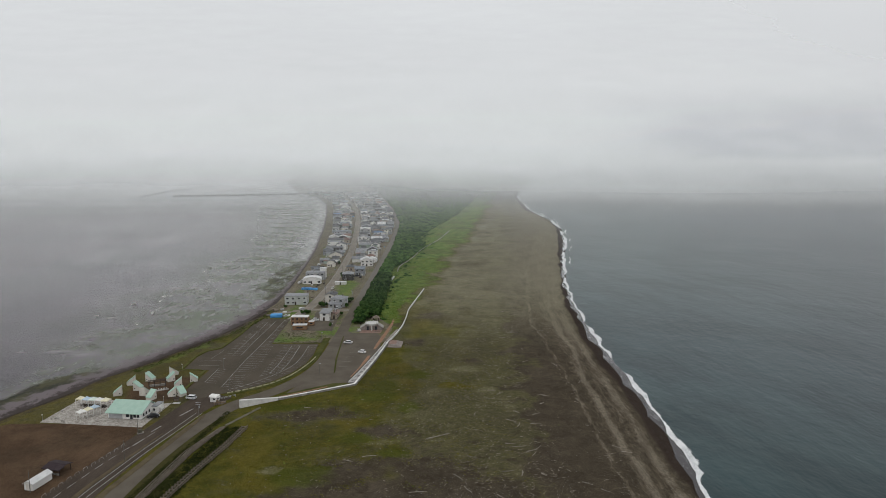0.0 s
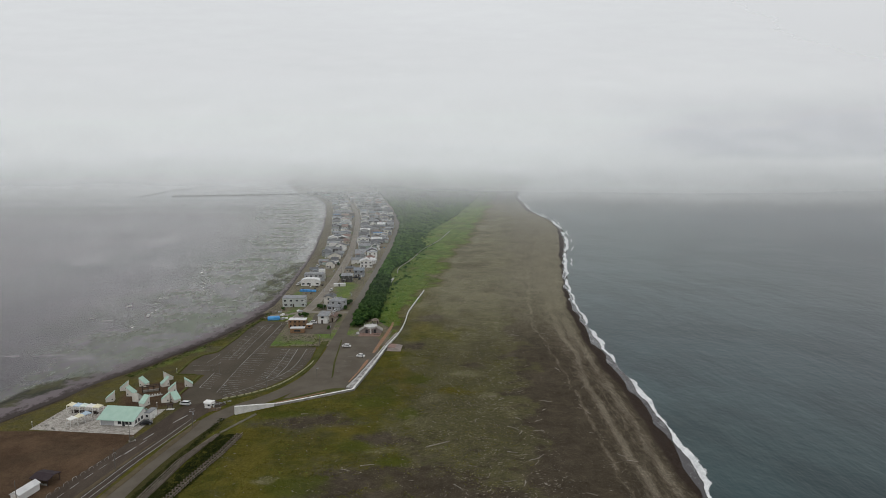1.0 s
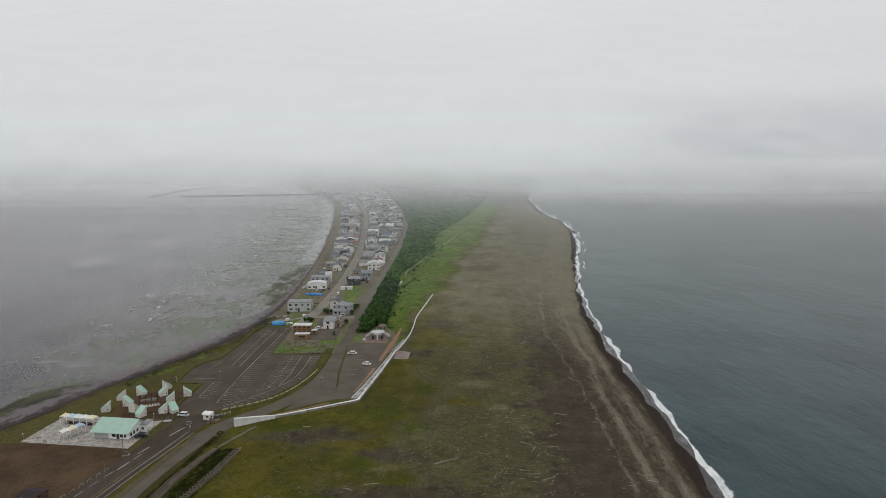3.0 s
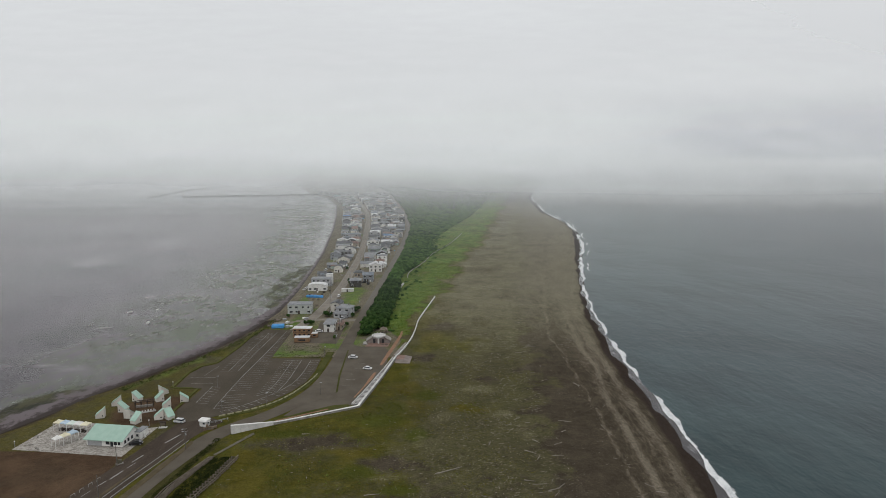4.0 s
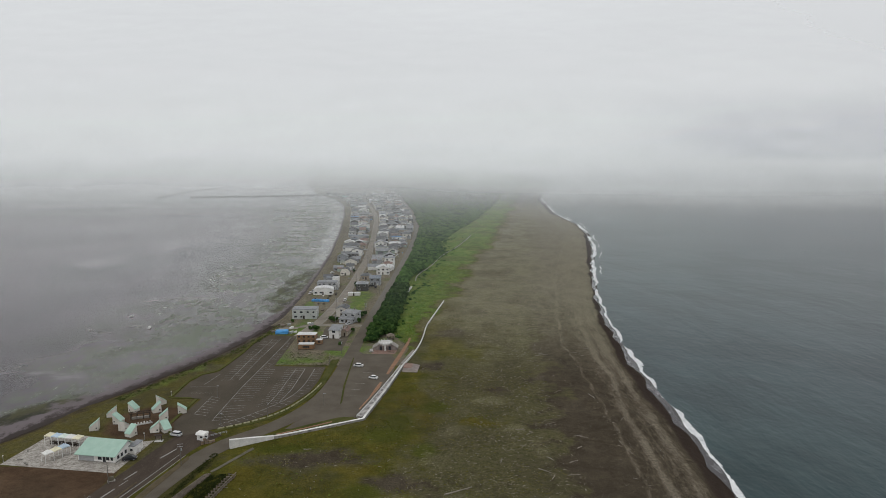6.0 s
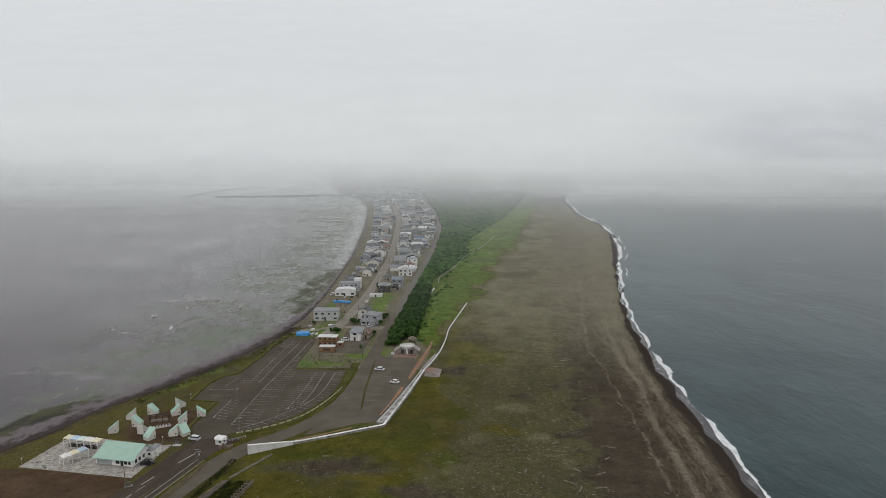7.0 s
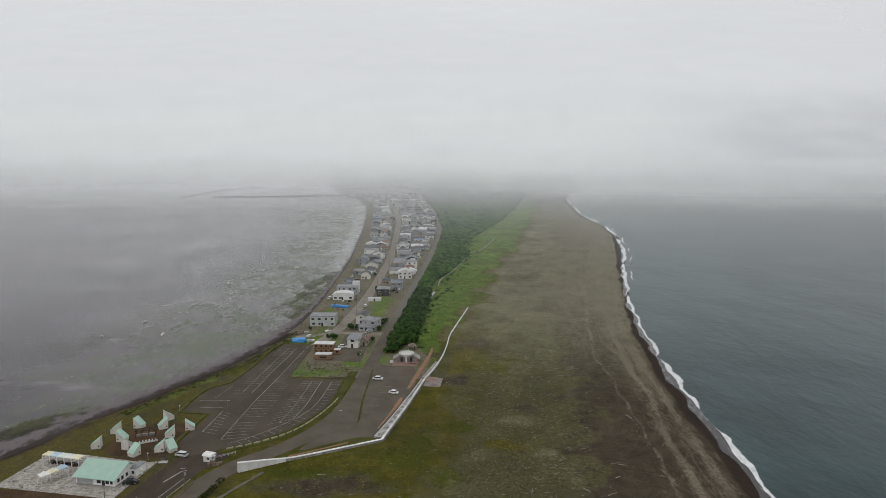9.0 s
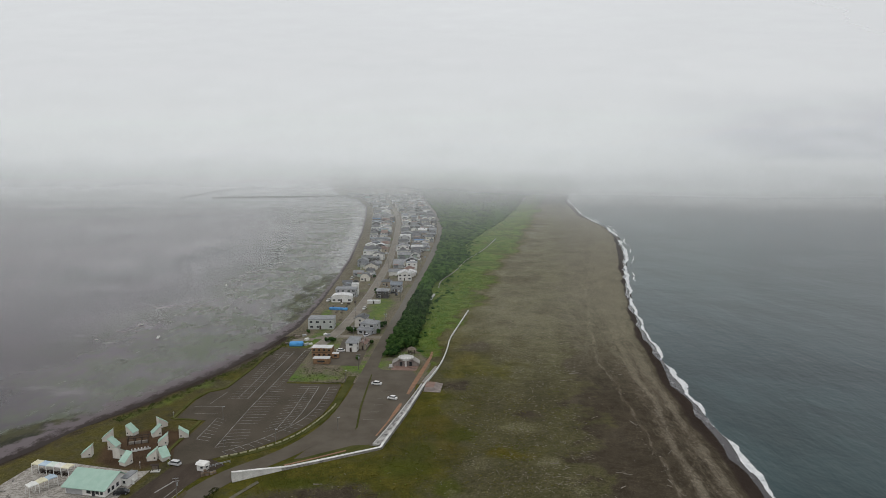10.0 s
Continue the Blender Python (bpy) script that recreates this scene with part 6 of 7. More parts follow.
for k in range(4):
    mid_l = [p.lerp(q, k / 3.4) for p, q in zip(a_, b_)]
    ps = resample(mid_l, 4.0)
    for p0, p1 in zip(ps, ps[1:]):
        d = p1 - p0
        st = part("plank", boxed(-d.length / 2 + 0.03, d.length / 2 - 0.03, -0.10, 0.10, -0.3 + 0.1 * k, 0.40 + 0.12 * k, bevel=0.03), M_TIMBER, terrace)
        st.matrix_basis = Matrix.Translation((*((p0 + p1) / 2), 0)) @ Matrix.Rotation(math.atan2(d.y, d.x), 4, "Z")
fence = thing("log_fence", pose(0, 0, 0), "weathered double-rail timber fence with thick posts in the scrub", "fence")
ps = resample([(-80.8, 150), (-78.4, 178.1), (-75.8, 193.2), (-72.3, 209.5), (-70.0, 225.8)], 1.5)
post_mesh, rail_mesh = bpy.data.meshes.new("post"), bpy.data.meshes.new("rail")
tmp = tube(bmesh.new(), (0, 0, -0.3), (0, 0, 1.35), 0.20, 0.18)
tmp.to_mesh(post_mesh)
tmp.free()
tmp = tube(bmesh.new(), (-0.75, 0, 0), (0.75, 0, 0), 0.13)
tmp.to_mesh(rail_mesh)
tmp.free()
for me in (post_mesh, rail_mesh):
    me.materials.append(M_TIMBER)
for p0, p1 in zip(ps, ps[1:]):
    d = p1 - p0
    r = Matrix.Rotation(math.atan2(d.y, d.x), 4, "Z")
    zz = land_height(*p0)
    piece("post", post_mesh, fence, Matrix.Translation((*p0, zz)))
    piece("post", post_mesh, fence, Matrix.Translation((p0.x - 1.5, p0.y + 0.2, zz)))
    for z in (0.45, 1.15):
        piece("rail", rail_mesh, fence, Matrix.Translation((*((p0 + p1) / 2), zz + z)) @ r)
    piece("rail", rail_mesh, fence, Matrix.Translation((p0.x - 0.75, p0.y + 0.1, zz + 1.2)))

# ---- around the forecourt ----
toilet = thing("rest_house", pose(-39.2, 355.6, 0, 0, 0, 4), "low reddish rest house with fanned roofs and round white terrace", "building")
part("wall", boxed(-3.6, 3.6, -2.6, 3.4, -0.1, 2.7), M_STEP, toilet, "pinkish brick wall")
part("drum", tube(bmesh.new(), (0, 0.2, 2.7), (0, 0.2, 3.5), 3.3, 3.6, 24), M_CONCRETE, toilet, "round pale roof terrace")
for i in range(14):
    a = 2 * math.pi * i / 14
    part("railing_post", boxed(-0.06, 0.06, -0.06, 0.06, 3.5, 4.2), M_WHITE, toilet).location = (3.4 * math.cos(a), 0.2 + 3.4 * math.sin(a), 0)
for s_ in (-1, 1):
    part("wing_roof", prism(bmesh.new(), [(s_ * 2.6, 3.3), (s_ * 6.4, 1.0), (s_ * 6.4, 1.2), (s_ * 2.6, 3.55)], "y", -2.9, 2.6), M_CONCRETE_OLD, toilet, "sloping light grey roof")
    part("wing_wall", prism(bmesh.new(), [(s_ * 3.6, -0.1), (s_ * 5.9, -0.1), (s_ * 5.9, 1.1), (s_ * 3.6, 2.4)], "y", -2.4, 2.3), M_STEP, toilet)
part("porch_column", tube(bmesh.new(), (0, -3.4, -0.1), (0, -3.4, 3.0), 0.45), M_CONCRETE, toilet)
part("porch", boxed(-1.3, 1.3, -3.9, -2.6, 2.9, 3.15), M_CONCRETE, toilet)
for u in (-2.2, 2.2):
    part("doorway", boxed(u - 0.6, u + 0.6, -2.66, -2.58, 0, 2.1), M_GLASS, toilet, "dark open doorway")
lot("forecourt_paving", [(-45.0, 347.0), (-33.6, 347.0), (-33.2, 353.0), (-45.4, 353.4)], 0.09, M_BRICK_PAVE, "reddish paved apron before the rest house", "paving")
gaz = thing("gazebo", pose(-38.5, 371.5, 0, 0, 0, 10), "small dark timber gazebo behind the rest house", "gazebo")
for u in (-1.4, 1.4):
    for v in (-1.4, 1.4):
        part("post", boxed(u - 0.1, u + 0.1, v - 0.1, v + 0.1, -0.1, 2.4), M_DARKWOOD, gaz)
bm = bmesh.new()
bmesh.ops.create_cone(bm, cap_ends=True, segments=4, radius1=2.8, radius2=0.1, depth=1.2, matrix=Matrix.Translation((0, 0, 3.0)) @ Matrix.Rotation(math.pi / 4, 4, "Z"))
part("roof", bm, M_TIMBER, gaz)
part("bench", boxed(-1.2, 1.2, 0.8, 1.2, 0, 0.45), M_TIMBER, gaz)
mark = thing("stone_monument", pose(-45.6, 350.4, 0.05, 0, 0, 10), "pale stone monument on a low base beside the forecourt", "monument")
part("stone", boxed(-0.8, 0.8, -0.25, 0.25, 0.3, 1.5, bevel=0.1), M_CONCRETE, mark)
part("base", boxed(-1.3, 1.3, -0.6, 0.6, -0.1, 0.3, bevel=0.05), M_CONCRETE_OLD, mark)
for bx, by in ((-36.5, 349.2), (-34.6, 349.0)):
    b = thing("bench", pose(bx, by, 0.09), "dark timber bench on reddish paving", "bench", "forecourt benches")
    part("seat", boxed(-0.8, 0.8, -0.22, 0.22, 0.4, 0.47), M_DARKWOOD, b)
    for s_ in (-0.55, 0.55):
        part("leg", boxed(s_ - 0.08, s_ + 0.08, -0.18, 0.18, 0, 0.4), M_CONCRETE_OLD, b)

# brown timber units with white tops, behind the grass plot
def unit(x, y, w, d, h, turn=3.0, floors=1):
    root = thing("timber_unit", pose(x, y, 0.06, 0, 0, turn), "orange-brown timber box unit with a white flat top", "cabin", "timber units")
    part("wall", boxed(-w / 2, w / 2, -d / 2, d / 2, 0, h), M_WOOD, root)
    part("roof", boxed(-w / 2 - 0.08, w / 2 + 0.08, -d / 2 - 0.08, d / 2 + 0.08, h, h + 0.2, bevel=0.03), ROOFS[3][0], root)
    for k in range(floors):
        part("window", boxed(-w * 0.22, w * 0.22, -d / 2 - 0.05, -d / 2 + 0.02, 0.9 + k * 2.3, 1.7 + k * 2.3), M_GLASS, root, "dark window")
        part("floor_band", boxed(-w / 2 - 0.05, w / 2 + 0.05, -d / 2 - 0.05, d / 2 + 0.05, k * 2.3, k * 2.3 + 0.18), M_DARKWOOD, root)
    for u in np.arange(-w / 2 + 0.3, w / 2, 0.6):
        part("batten", boxed(u - 0.04, u + 0.04, -d / 2 - 0.04, -d / 2 + 0.02, 0, h), M_TIMBER, root)
    return root


for k in range(4):
    unit(-84.4 + k * 2.45, 365.4, 2.3, 5.0, 4.5, 2.0, 2)
unit(-78.6, 354.8, 7.6, 3.6, 2.5)
unit(-73.9, 363.0, 3.0, 2.6, 2.2)
tarp = thing("blue_tarpaulin", pose(-98.2, 381.2, 0, 0, 0, 8), "bright blue tarpaulin pulled over stacked gear by the shore", "tarpaulin")
bm = boxed(-3.4, 3.4, -1.8, 1.8, -0.1, 1.9, bevel=0.35)
bmesh.ops.subdivide_edges(bm, edges=list(bm.edges), cuts=2, use_grid_fill=True)
for v in bm.verts:
    v.co += Vector((random.uniform(-0.1, 0.1), random.uniform(-0.1, 0.1), random.uniform(-0.2, 0.1) if v.co.z > 0.5 else 0))
part("sheet", bm, M_BLUE, tarp)
for k in range(5):
    tp = thing("blue_tarpaulin", pose(-98.0 + k * 2.3, 456.6 - k * 0.3, 0, 0, 0, -8 + random.uniform(-5, 5)), "blue tarpaulin over a low row of fishing gear", "tarpaulin", "tarpaulin row")
    bm = boxed(-1.1, 1.1, -1.3, 1.3, -0.1, random.uniform(1.2, 1.7), bevel=0.3)
    for v in bm.verts:
        v.co += Vector((random.uniform(-0.08, 0.08), random.uniform(-0.08, 0.08), random.uniform(-0.12, 0.08) if v.co.z > 0.5 else 0))
    part("sheet", bm, M_BLUE, tp)
for k, (bx, by, bs) in enumerate(((-103.5, 383.5, 1.1), (-93.2, 382.0, 1.3), (-91.6, 383.4, 0.9), (-101.5, 395.5, 1.4), (-98.8, 398.0, 1.0), (-95.5, 391.0, 1.2), (-104.2, 399.0, 0.9), (-86.5, 399.5, 1.2), (-88.2, 401.0, 1.0))):
    b = thing("gear_crate", pose(bx, by, 0, 0, 0, bx * 37 % 90), "weathered fishing crate lying in the shore yard", "crate", "fishing gear")
    m_ = (M_TIMBER, M_METAL, M_WHITE)[k % 3]
    part("body", boxed(-bs, bs, -bs * 0.6, bs * 0.6, -0.05, bs * 0.7, bevel=0.05), m_, b)
    part("lid", boxed(-bs - 0.05, bs + 0.05, -bs * 0.6 - 0.05, bs * 0.6 + 0.05, bs * 0.7, bs * 0.7 + 0.1), m_, b)


# ---- the village: the houses that stand nearest ----
W, R = WALLS, ROOFS
house(-93.5, 415.6, 14.0, 8.4, 5.6, 3, "flat", 0.0, W[7], R[0], 2, near=True, extra=" by the shore")
house(-96.0, 479.0, 13.2, 7.0, 3.4, 4, "barrel", 1.5, W[0], R[3], 1, near=True, name="boat_shed", category="shed", extra=" facing the street")
house(-96.4, 494.5, 13.8, 8.0, 5.4, 4, "flat", 0.0, W[2], R[0], 2, near=True)
house(-91.6, 500.5, 4.5, 5.0, 7.2, 4, "flat", 0.0, W[0], R[3], 2, near=True)
house(-65.2, 409.0, 8.6, 7.0, 5.2, -14, "hip", 1.7, W[2], R[0], 2, near=True, extra=" by the street")
house(-67.0, 404.4, 8.0, 3.6, 2.5, -14, "shed", 0.7, W[2], R[0], 1, near=True, name="porch_house", )
house(-72.2, 421.0, 6.0, 8.0, 5.0, -6, "gable", 1.2, W[1], R[1], 2, "y", near=True)
house(-68.0, 376.5, 5.4, 8.0, 4.4, -5, "shed", 0.8, W[0], R[0], 2, near=True, extra=" in the gravel yard")
house(-63.4, 380.5, 3.4, 8.0, 2.8, -5, "gable", 0.9, W[4], R[4], 1, "y", near=True, name="outbuilding", category="shed")
house(-71.4, 492.0, 8.0, 7.6, 4.8, 2, "hip", 1.5, W[5], R[0], 2, near=True, extra=" beside the lawn")
house(-64.8, 511.5, 7.6, 8.0, 5.2, 2, "gable", 1.4, W[3], R[2], 2, near=True)
house(-74.4, 474.4, 8.2, 2.6, 1.8, 4, "flat", 0.0, W[0], R[3], 1, near=True, name="garage", category="garage")
house(-93.4, 547.5, 6.8, 7.0, 2.8, 4, "barrel", 2.6, W[1], R[1], 1, near=True, name="boat_shed", category="shed")
house(-64.2, 552.5, 10.2, 9.5, 5.0, 6, "gable", 2.0, W[0], R[3], 2, "y", near=True)
house(-74.5, 530.0, 7.0, 7.0, 3.2, 2, "hip", 1.4, W[4], R[1], 1, near=True)
house(-96.6, 593.5, 9.6, 8.0, 3.4, 5, "gable", 2.2, W[1], R[1], 1, "y", near=True)
house(-102.4, 620.0, 15.0, 9.0, 5.0, 6, "flat", 0.0, W[5], R[1], 2, near=True)
house(-108.4, 657.0, 13.0, 8.0, 5.2, 6, "flat", 0.0, W[0], R[0], 2)
house(-76.0, 644.5, 11.0, 8.0, 4.2, 5, "gable", 1.8, W[6], R[0], 1)
house(-63.8, 596.5, 8.6, 8.0, 5.6, 3, "flat", 0.0, W[0], R[0], 2, near=True)
house(-75.8, 602.5, 8.0, 7.0, 2.8, 3, "gable", 1.3, W[2], R[0], 1)
house(-83.0, 689.0, 12.0, 8.0, 4.8, 7, "gable", 2.4, W[0], R[0], 2, "y")
house(-113.6, 738.0, 16.0, 9.0, 5.4, 8, "flat", 0.0, W[2], R[2], 2)
house(-102.5, 527.0, 6.5, 6.0, 2.8, 4, "gable", 1.2, W[2], R[1], 1)
house(-101.8, 565.0, 7.5, 6.5, 2.8, 5, "gable", 1.3, W[3], R[0], 1)
house(-93.6, 572.0, 6.0, 6.0, 3.0, 5, "gable", 1.4, W[0], R[1], 1)
TAKEN = [(o.matrix_world.translation.x, o.matrix_world.translation.y) for o in scene.objects if o.get("group") == "village houses"]
vill = random.Random(21)
STREET = [(q.x, q.y) for q in TOWN]
ROAD_W = [(q.x, q.y) for q in ROAD2_W]


def fill_block(y, x0, x1, turn):
    x = x0 + vill.uniform(0, 2)
    while x < x1 - 6:
        w_ = min(vill.uniform(6.5, 12.0), x1 - x)
        cx = x + w_ / 2
        yy = y + vill.uniform(-2.0, 2.0)
        x += w_ + vill.uniform(0.8, 5.0)
        if any(abs(cx - tx) < 12 and abs(yy - ty) < 10.5 for tx, ty in TAKEN) or vill.random() < 0.10:
            continue
        two = vill.random() < 0.5
        roof_ = vill.choices(("gable", "flat", "hip", "shed"), (6, 3, 2, 1))[0]
        house(cx, yy, w_, vill.uniform(6, 8.5), vill.uniform(4.8, 5.6) if two else vill.uniform(2.6, 3.2), turn + vill.uniform(-4, 4), roof_, vill.uniform(1.2, 2.2),
              vill.choices(W[:7], (9, 5, 5, 2, 3, 6, 1))[0], vill.choices(R, (7, 10, 2.5, 3, 2.2, 0.5, 0.5))[0], 2 if two else 1, vill.choice("xy"))


y = 512.0
while y < 1400:
    ws, st, rd = course(SHORE_W, y), course(STREET, y), course(ROAD_W, y)
    lean = math.degrees(math.atan2(course(STREET, y) - course(STREET, y + 40), 40))
    fill_block(y, ws + 9.5, st - 4.5, lean)
    fill_block(y + vill.uniform(-2, 3), st + 4.5, rd - 1.5, lean)
    y += 11.5 if y < 900 else 13.5
for y in list(range(430, 900, 38)):
    pole(course(STREET, y) + (4.0 if (y // 38) % 2 else -4.0), y, 8.5)
for y in range(420, 720, 60):
    pole(course(ROAD_W, y) - 1.2, y, 8.0)


# yard walls and clutter between the houses
yard_rng = random.Random(8)
for k in range(150):
    y = 425 + 520 * yard_rng.random() ** 1.2
    left = yard_rng.random() < 0.5
    x = yard_rng.uniform(course(SHORE_W, y) + 9, course(STREET, y) - 5) if left else yard_rng.uniform(course(STREET, y) + 5, course(ROAD_W, y) - 2)
    s_ = yard_rng.uniform(0.35, 1.1)
    if y < 505 and not left:
        continue
    b = thing("storage_box", pose(x, y, 0, 0, 0, yard_rng.uniform(0, 90)), "small weathered storage box in a village yard", "storage box", "yard clutter")
    m_ = yard_rng.choices((M_WHITE, M_BLUE, M_TIMBER, M_METAL, M_CREAM, M_DARKWOOD), (2, 1, 4, 3, 2, 4))[0]
    part("body", boxed(-s_, s_, -s_ * 0.7, s_ * 0.7, -0.1, s_, bevel=0.06), m_, b)
    part("lid", prism(bmesh.new(), [(-s_ * 0.8, s_), (s_ * 0.8, s_), (s_ * 0.8, s_ + 0.12), (-s_ * 0.8, s_ + 0.3)], "x", -s_ - 0.1, s_ + 0.1), m_, b)

# ---- woods and bushes ----
placed = []
y = 366.0
while len(placed) < 150:
    x0, x1 = course(WOOD_W, y), course(WOOD_E, y)
    x = x0 + rng.uniform(0.5, 2.0)
    while x < x1:
        if not (-46 < x < -32 and y < 380):
            tree(x, y + rng.uniform(-1, 1), rng.uniform(0.8, 1.2))
            placed.append((x, y))
        x += rng.uniform(2.6, 3.8)
    y += 2.9
WOOD_START = y
for bx, by, bs in ((-76.0, 405.5, 0.8), (-73.8, 406.5, 0.75), (-61.0, 416, 0.7), (-59.6, 420.0, 0.7), (-60.2, 405, 0.6), (-98.0, 403.0, 0.5), (-80.5, 387.5, 0.6), (-84.5, 388.5, 0.55), (-82.4, 389.5, 0.6), (-62.8, 360.5, 0.5), (-60.6, 386.0, 0.5), (-76.4, 498.5, 0.7), (-78, 505, 0.7), (-99.0, 532.0, 0.6), (-88.5, 558, 0.55)):
    tree(bx, by, bs, "round dark green garden shrub beside a house", "garden shrubs", "garden_shrub")


def many(name, places, builder, material, label, category):
    """One mesh of very many small growing or lying pieces."""
    verts, faces = [], []
    for q in places:
        vs, fs = builder(*q)
        base = len(verts)
        verts += vs
        faces += [tuple(base + i for i in f_) for f_ in fs]
    me = bpy.data.meshes.new(name)
    me.from_pydata(verts, [], faces)
    me.materials.append(material)
    return tagged(new(name, me), label, category, kind="stuff")


def bush(x, y, r, tall, clumps):
    """A lumpy crown of leaf clumps standing on the ground."""
    z0 = land_height(x, y)
    vs, fs = [], []
    if r > 0.9:
        lumpy(vs, fs, (x, y, z0 + 0.35 * tall), r, tall * 0.62, rng, 3, 7)
    for _ in range(clumps):
        d = Vector((rng.gauss(0, 1), rng.gauss(0, 1), abs(rng.gauss(0.3, 0.7)))).normalized()
        c = (x + d.x * r * rng.uniform(0.6, 1.08), y + d.y * r * rng.uniform(0.6, 1.08), z0 + d.z * tall * rng.uniform(0.7, 1.02) + 0.1)
        s_ = r * rng.uniform(0.14, 0.30)
        a = rng.uniform(0, 6.28)
        base = len(vs)
        for k in range(3):
            t = a + k * 2.094
            vs.append((c[0] + s_ * 1.2 * math.cos(t), c[1] + s_ * 1.2 * math.sin(t), c[2] - s_ * rng.uniform(0.2, 0.8)))
        vs.append((c[0] + rng.uniform(-0.3, 0.3) * s_, c[1] + rng.uniform(-0.3, 0.3) * s_, c[2] + s_ * rng.uniform(0.6, 1.1)))
        fs += [(base, base + 1, base + 3), (base + 1, base + 2, base + 3), (base + 2, base, base + 3)]
    return vs, fs


spots = []
y = WOOD_START
while y < 1750:
    x0, x1 = course(WOOD_W, y), course(WOOD_E, y)
    size = 2.1 + 0.0016 * (y - 400)
    x = x0 + rng.uniform(0, 2)
    while x < x1 - 3.5:
        thin = fractal(x, y, 0.03, 9.0)
        inside = min(x - x0, x1 - x)
        if inside < 28 + 10 * thin and not (thin > 0.45 and inside > 12):
            spots.append((x, y + rng.uniform(-1, 1), size * rng.uniform(0.75, 1.3), rng.uniform(2.4, 4.6) * (1.0 if x - x0 < 14 else 0.62), 26 if y < 700 else 16))
        elif rng.random() < 0.75:
            spots.append((x, y + rng.uniform(-1, 1), size * rng.uniform(0.7, 1.4), rng.uniform(1.2, 3.2), 20 if y < 700 else 14))
        x += size * rng.uniform(1.25, 1.9)
    y += size * 1.35
many("thicket", spots, bush, M_LEAF_FAR, "dense dark green thicket covering the middle of the spit", "thicket")

spots = []
for k in range(120):
    y = rng.uniform(372, 760)
    x = course(WOOD_E, y) - 1 + 9 * rng.uniform(0, 1) ** 2 + (rng.uniform(0, 18) if fractal(0, y, 0.02, 3.0) > 0.25 else 0)
    if x < course(LUSH_E, y) - 3:
        spots.append((x, y, rng.uniform(0.6, 1.6), rng.uniform(0.4, 1.3), 16))
many("low_bushes", spots, bush, M_LEAF_FAR, "low green bushes at the thicket edge", "bushes")
spots = []
for k in range(420):
    y = rng.uniform(284, 400)
    spots.append((course(SHORE_W, y) + rng.uniform(4.5, 10.0), y, rng.uniform(0.3, 0.8), rng.uniform(0.2, 0.5), 9))
for k in range(260):
    spots.append((rng.uniform(-86, -62), rng.uniform(328.5, 349), rng.uniform(0.2, 0.55), rng.uniform(0.12, 0.4), 7))
many("rough_grass", spots, bush, M_ROUGH, "rough green grass and weeds beside the car park", "grass")


spots = []
for k in range(800):
    t = rng.random()
    y = 170 + 56 * t
    x = -85.0 + (y - 177) * 0.135 + rng.uniform(0, 7.5)
    spots.append((x, y, rng.uniform(0.4, 0.9), rng.uniform(0.3, 0.9), 12))
for k in range(520):
    y = rng.uniform(165, 240)
    x = -90.6 + (y - 177) * 0.13 + rng.uniform(0, 2.2)
    spots.append((x, y, rng.uniform(0.3, 0.6), rng.uniform(0.15, 0.35), 8))
many("roadside_scrub", spots, bush, M_SCRUB, "dark green low scrub between the road and the fence", "scrub")


def tuft(x, y, r, h):
    z = land_height(x, y)
    vs, fs = [], []
    a = rng.uniform(0, 6.28)
    for k in range(3):
        t = a + k * 2.094
        base = len(vs)
        h *= 0.8
        vs += [(x + r * math.cos(t), y + r * math.sin(t), z - 0.03), (x + r * math.cos(t + 1.3), y + r * math.sin(t + 1.3), z - 0.03), (x + rng.uniform(-0.4, 0.4) * r, y + rng.uniform(-0.4, 0.4) * r, z + h * rng.uniform(0.6, 1.2))]
        fs.append((base, base + 1, base + 2))
    return vs, fs


olive_spots, green_spots, pale_spots, gold_spots, deep_spots = [], [], [], [], []
tries = 0
while tries < 80000:
    tries += 1
    y = 168 + 420 * rng.random() ** 1.5
    b, sw = course(BUILT, y), course(SAND_W, y)
    x = rng.uniform(b, sw + 6)
    (sc, me_, lu), (_, so, _), (lt, dn, yl) = zones(x, y)
    patch = fractal(x, y, 0.09, 2.0)
    big = 0.35 if y < 330 else 0.5
    if (so > 0.45 or sc + me_ < 0.3) and rng.random() < 0.85:
        continue
    if lt > 0.45 and rng.random() < 0.55:
        if x < sw - 4 + 8 * patch:
            pale_spots.append((x, y, rng.uniform(0.10, 0.30), rng.uniform(0.08, 0.22)))
        continue
    if lu > 0.45:
        if rng.random() < 0.5:
            green_spots.append((x, y, rng.uniform(0.25, 0.7) * big * 2, rng.uniform(0.2, 0.6)))
    elif y < 330 and me_ + patch * 0.8 > 0.5:
        if rng.random() < 0.8:
            (deep_spots if dn > 0.3 + 0.4 * rng.random() else gold_spots if yl > 0.3 + 0.4 * rng.random() else olive_spots if rng.random() < 0.93 else green_spots).append((x, y, rng.uniform(0.2, 0.6) * big * 2, rng.uniform(0.12, 0.4)))
    elif y < 330 and sc > 0.2 and patch > -0.12 + 0.3 * rng.random() - 0.15 and rng.random() < (sw + 10 * patch - x) / 26:
        k = rng.random()
        if k < 0.40:
            olive_spots.append((x, y, rng.uniform(0.15, 0.45), rng.uniform(0.1, 0.28)))
        elif k < 0.72:
            pale_spots.append((x, y, rng.uniform(0.10, 0.32), rng.uniform(0.08, 0.25)))
many("grass_olive", olive_spots, tuft, M_TUFT, "olive and yellowish grass tufts on dark sand", "grass")
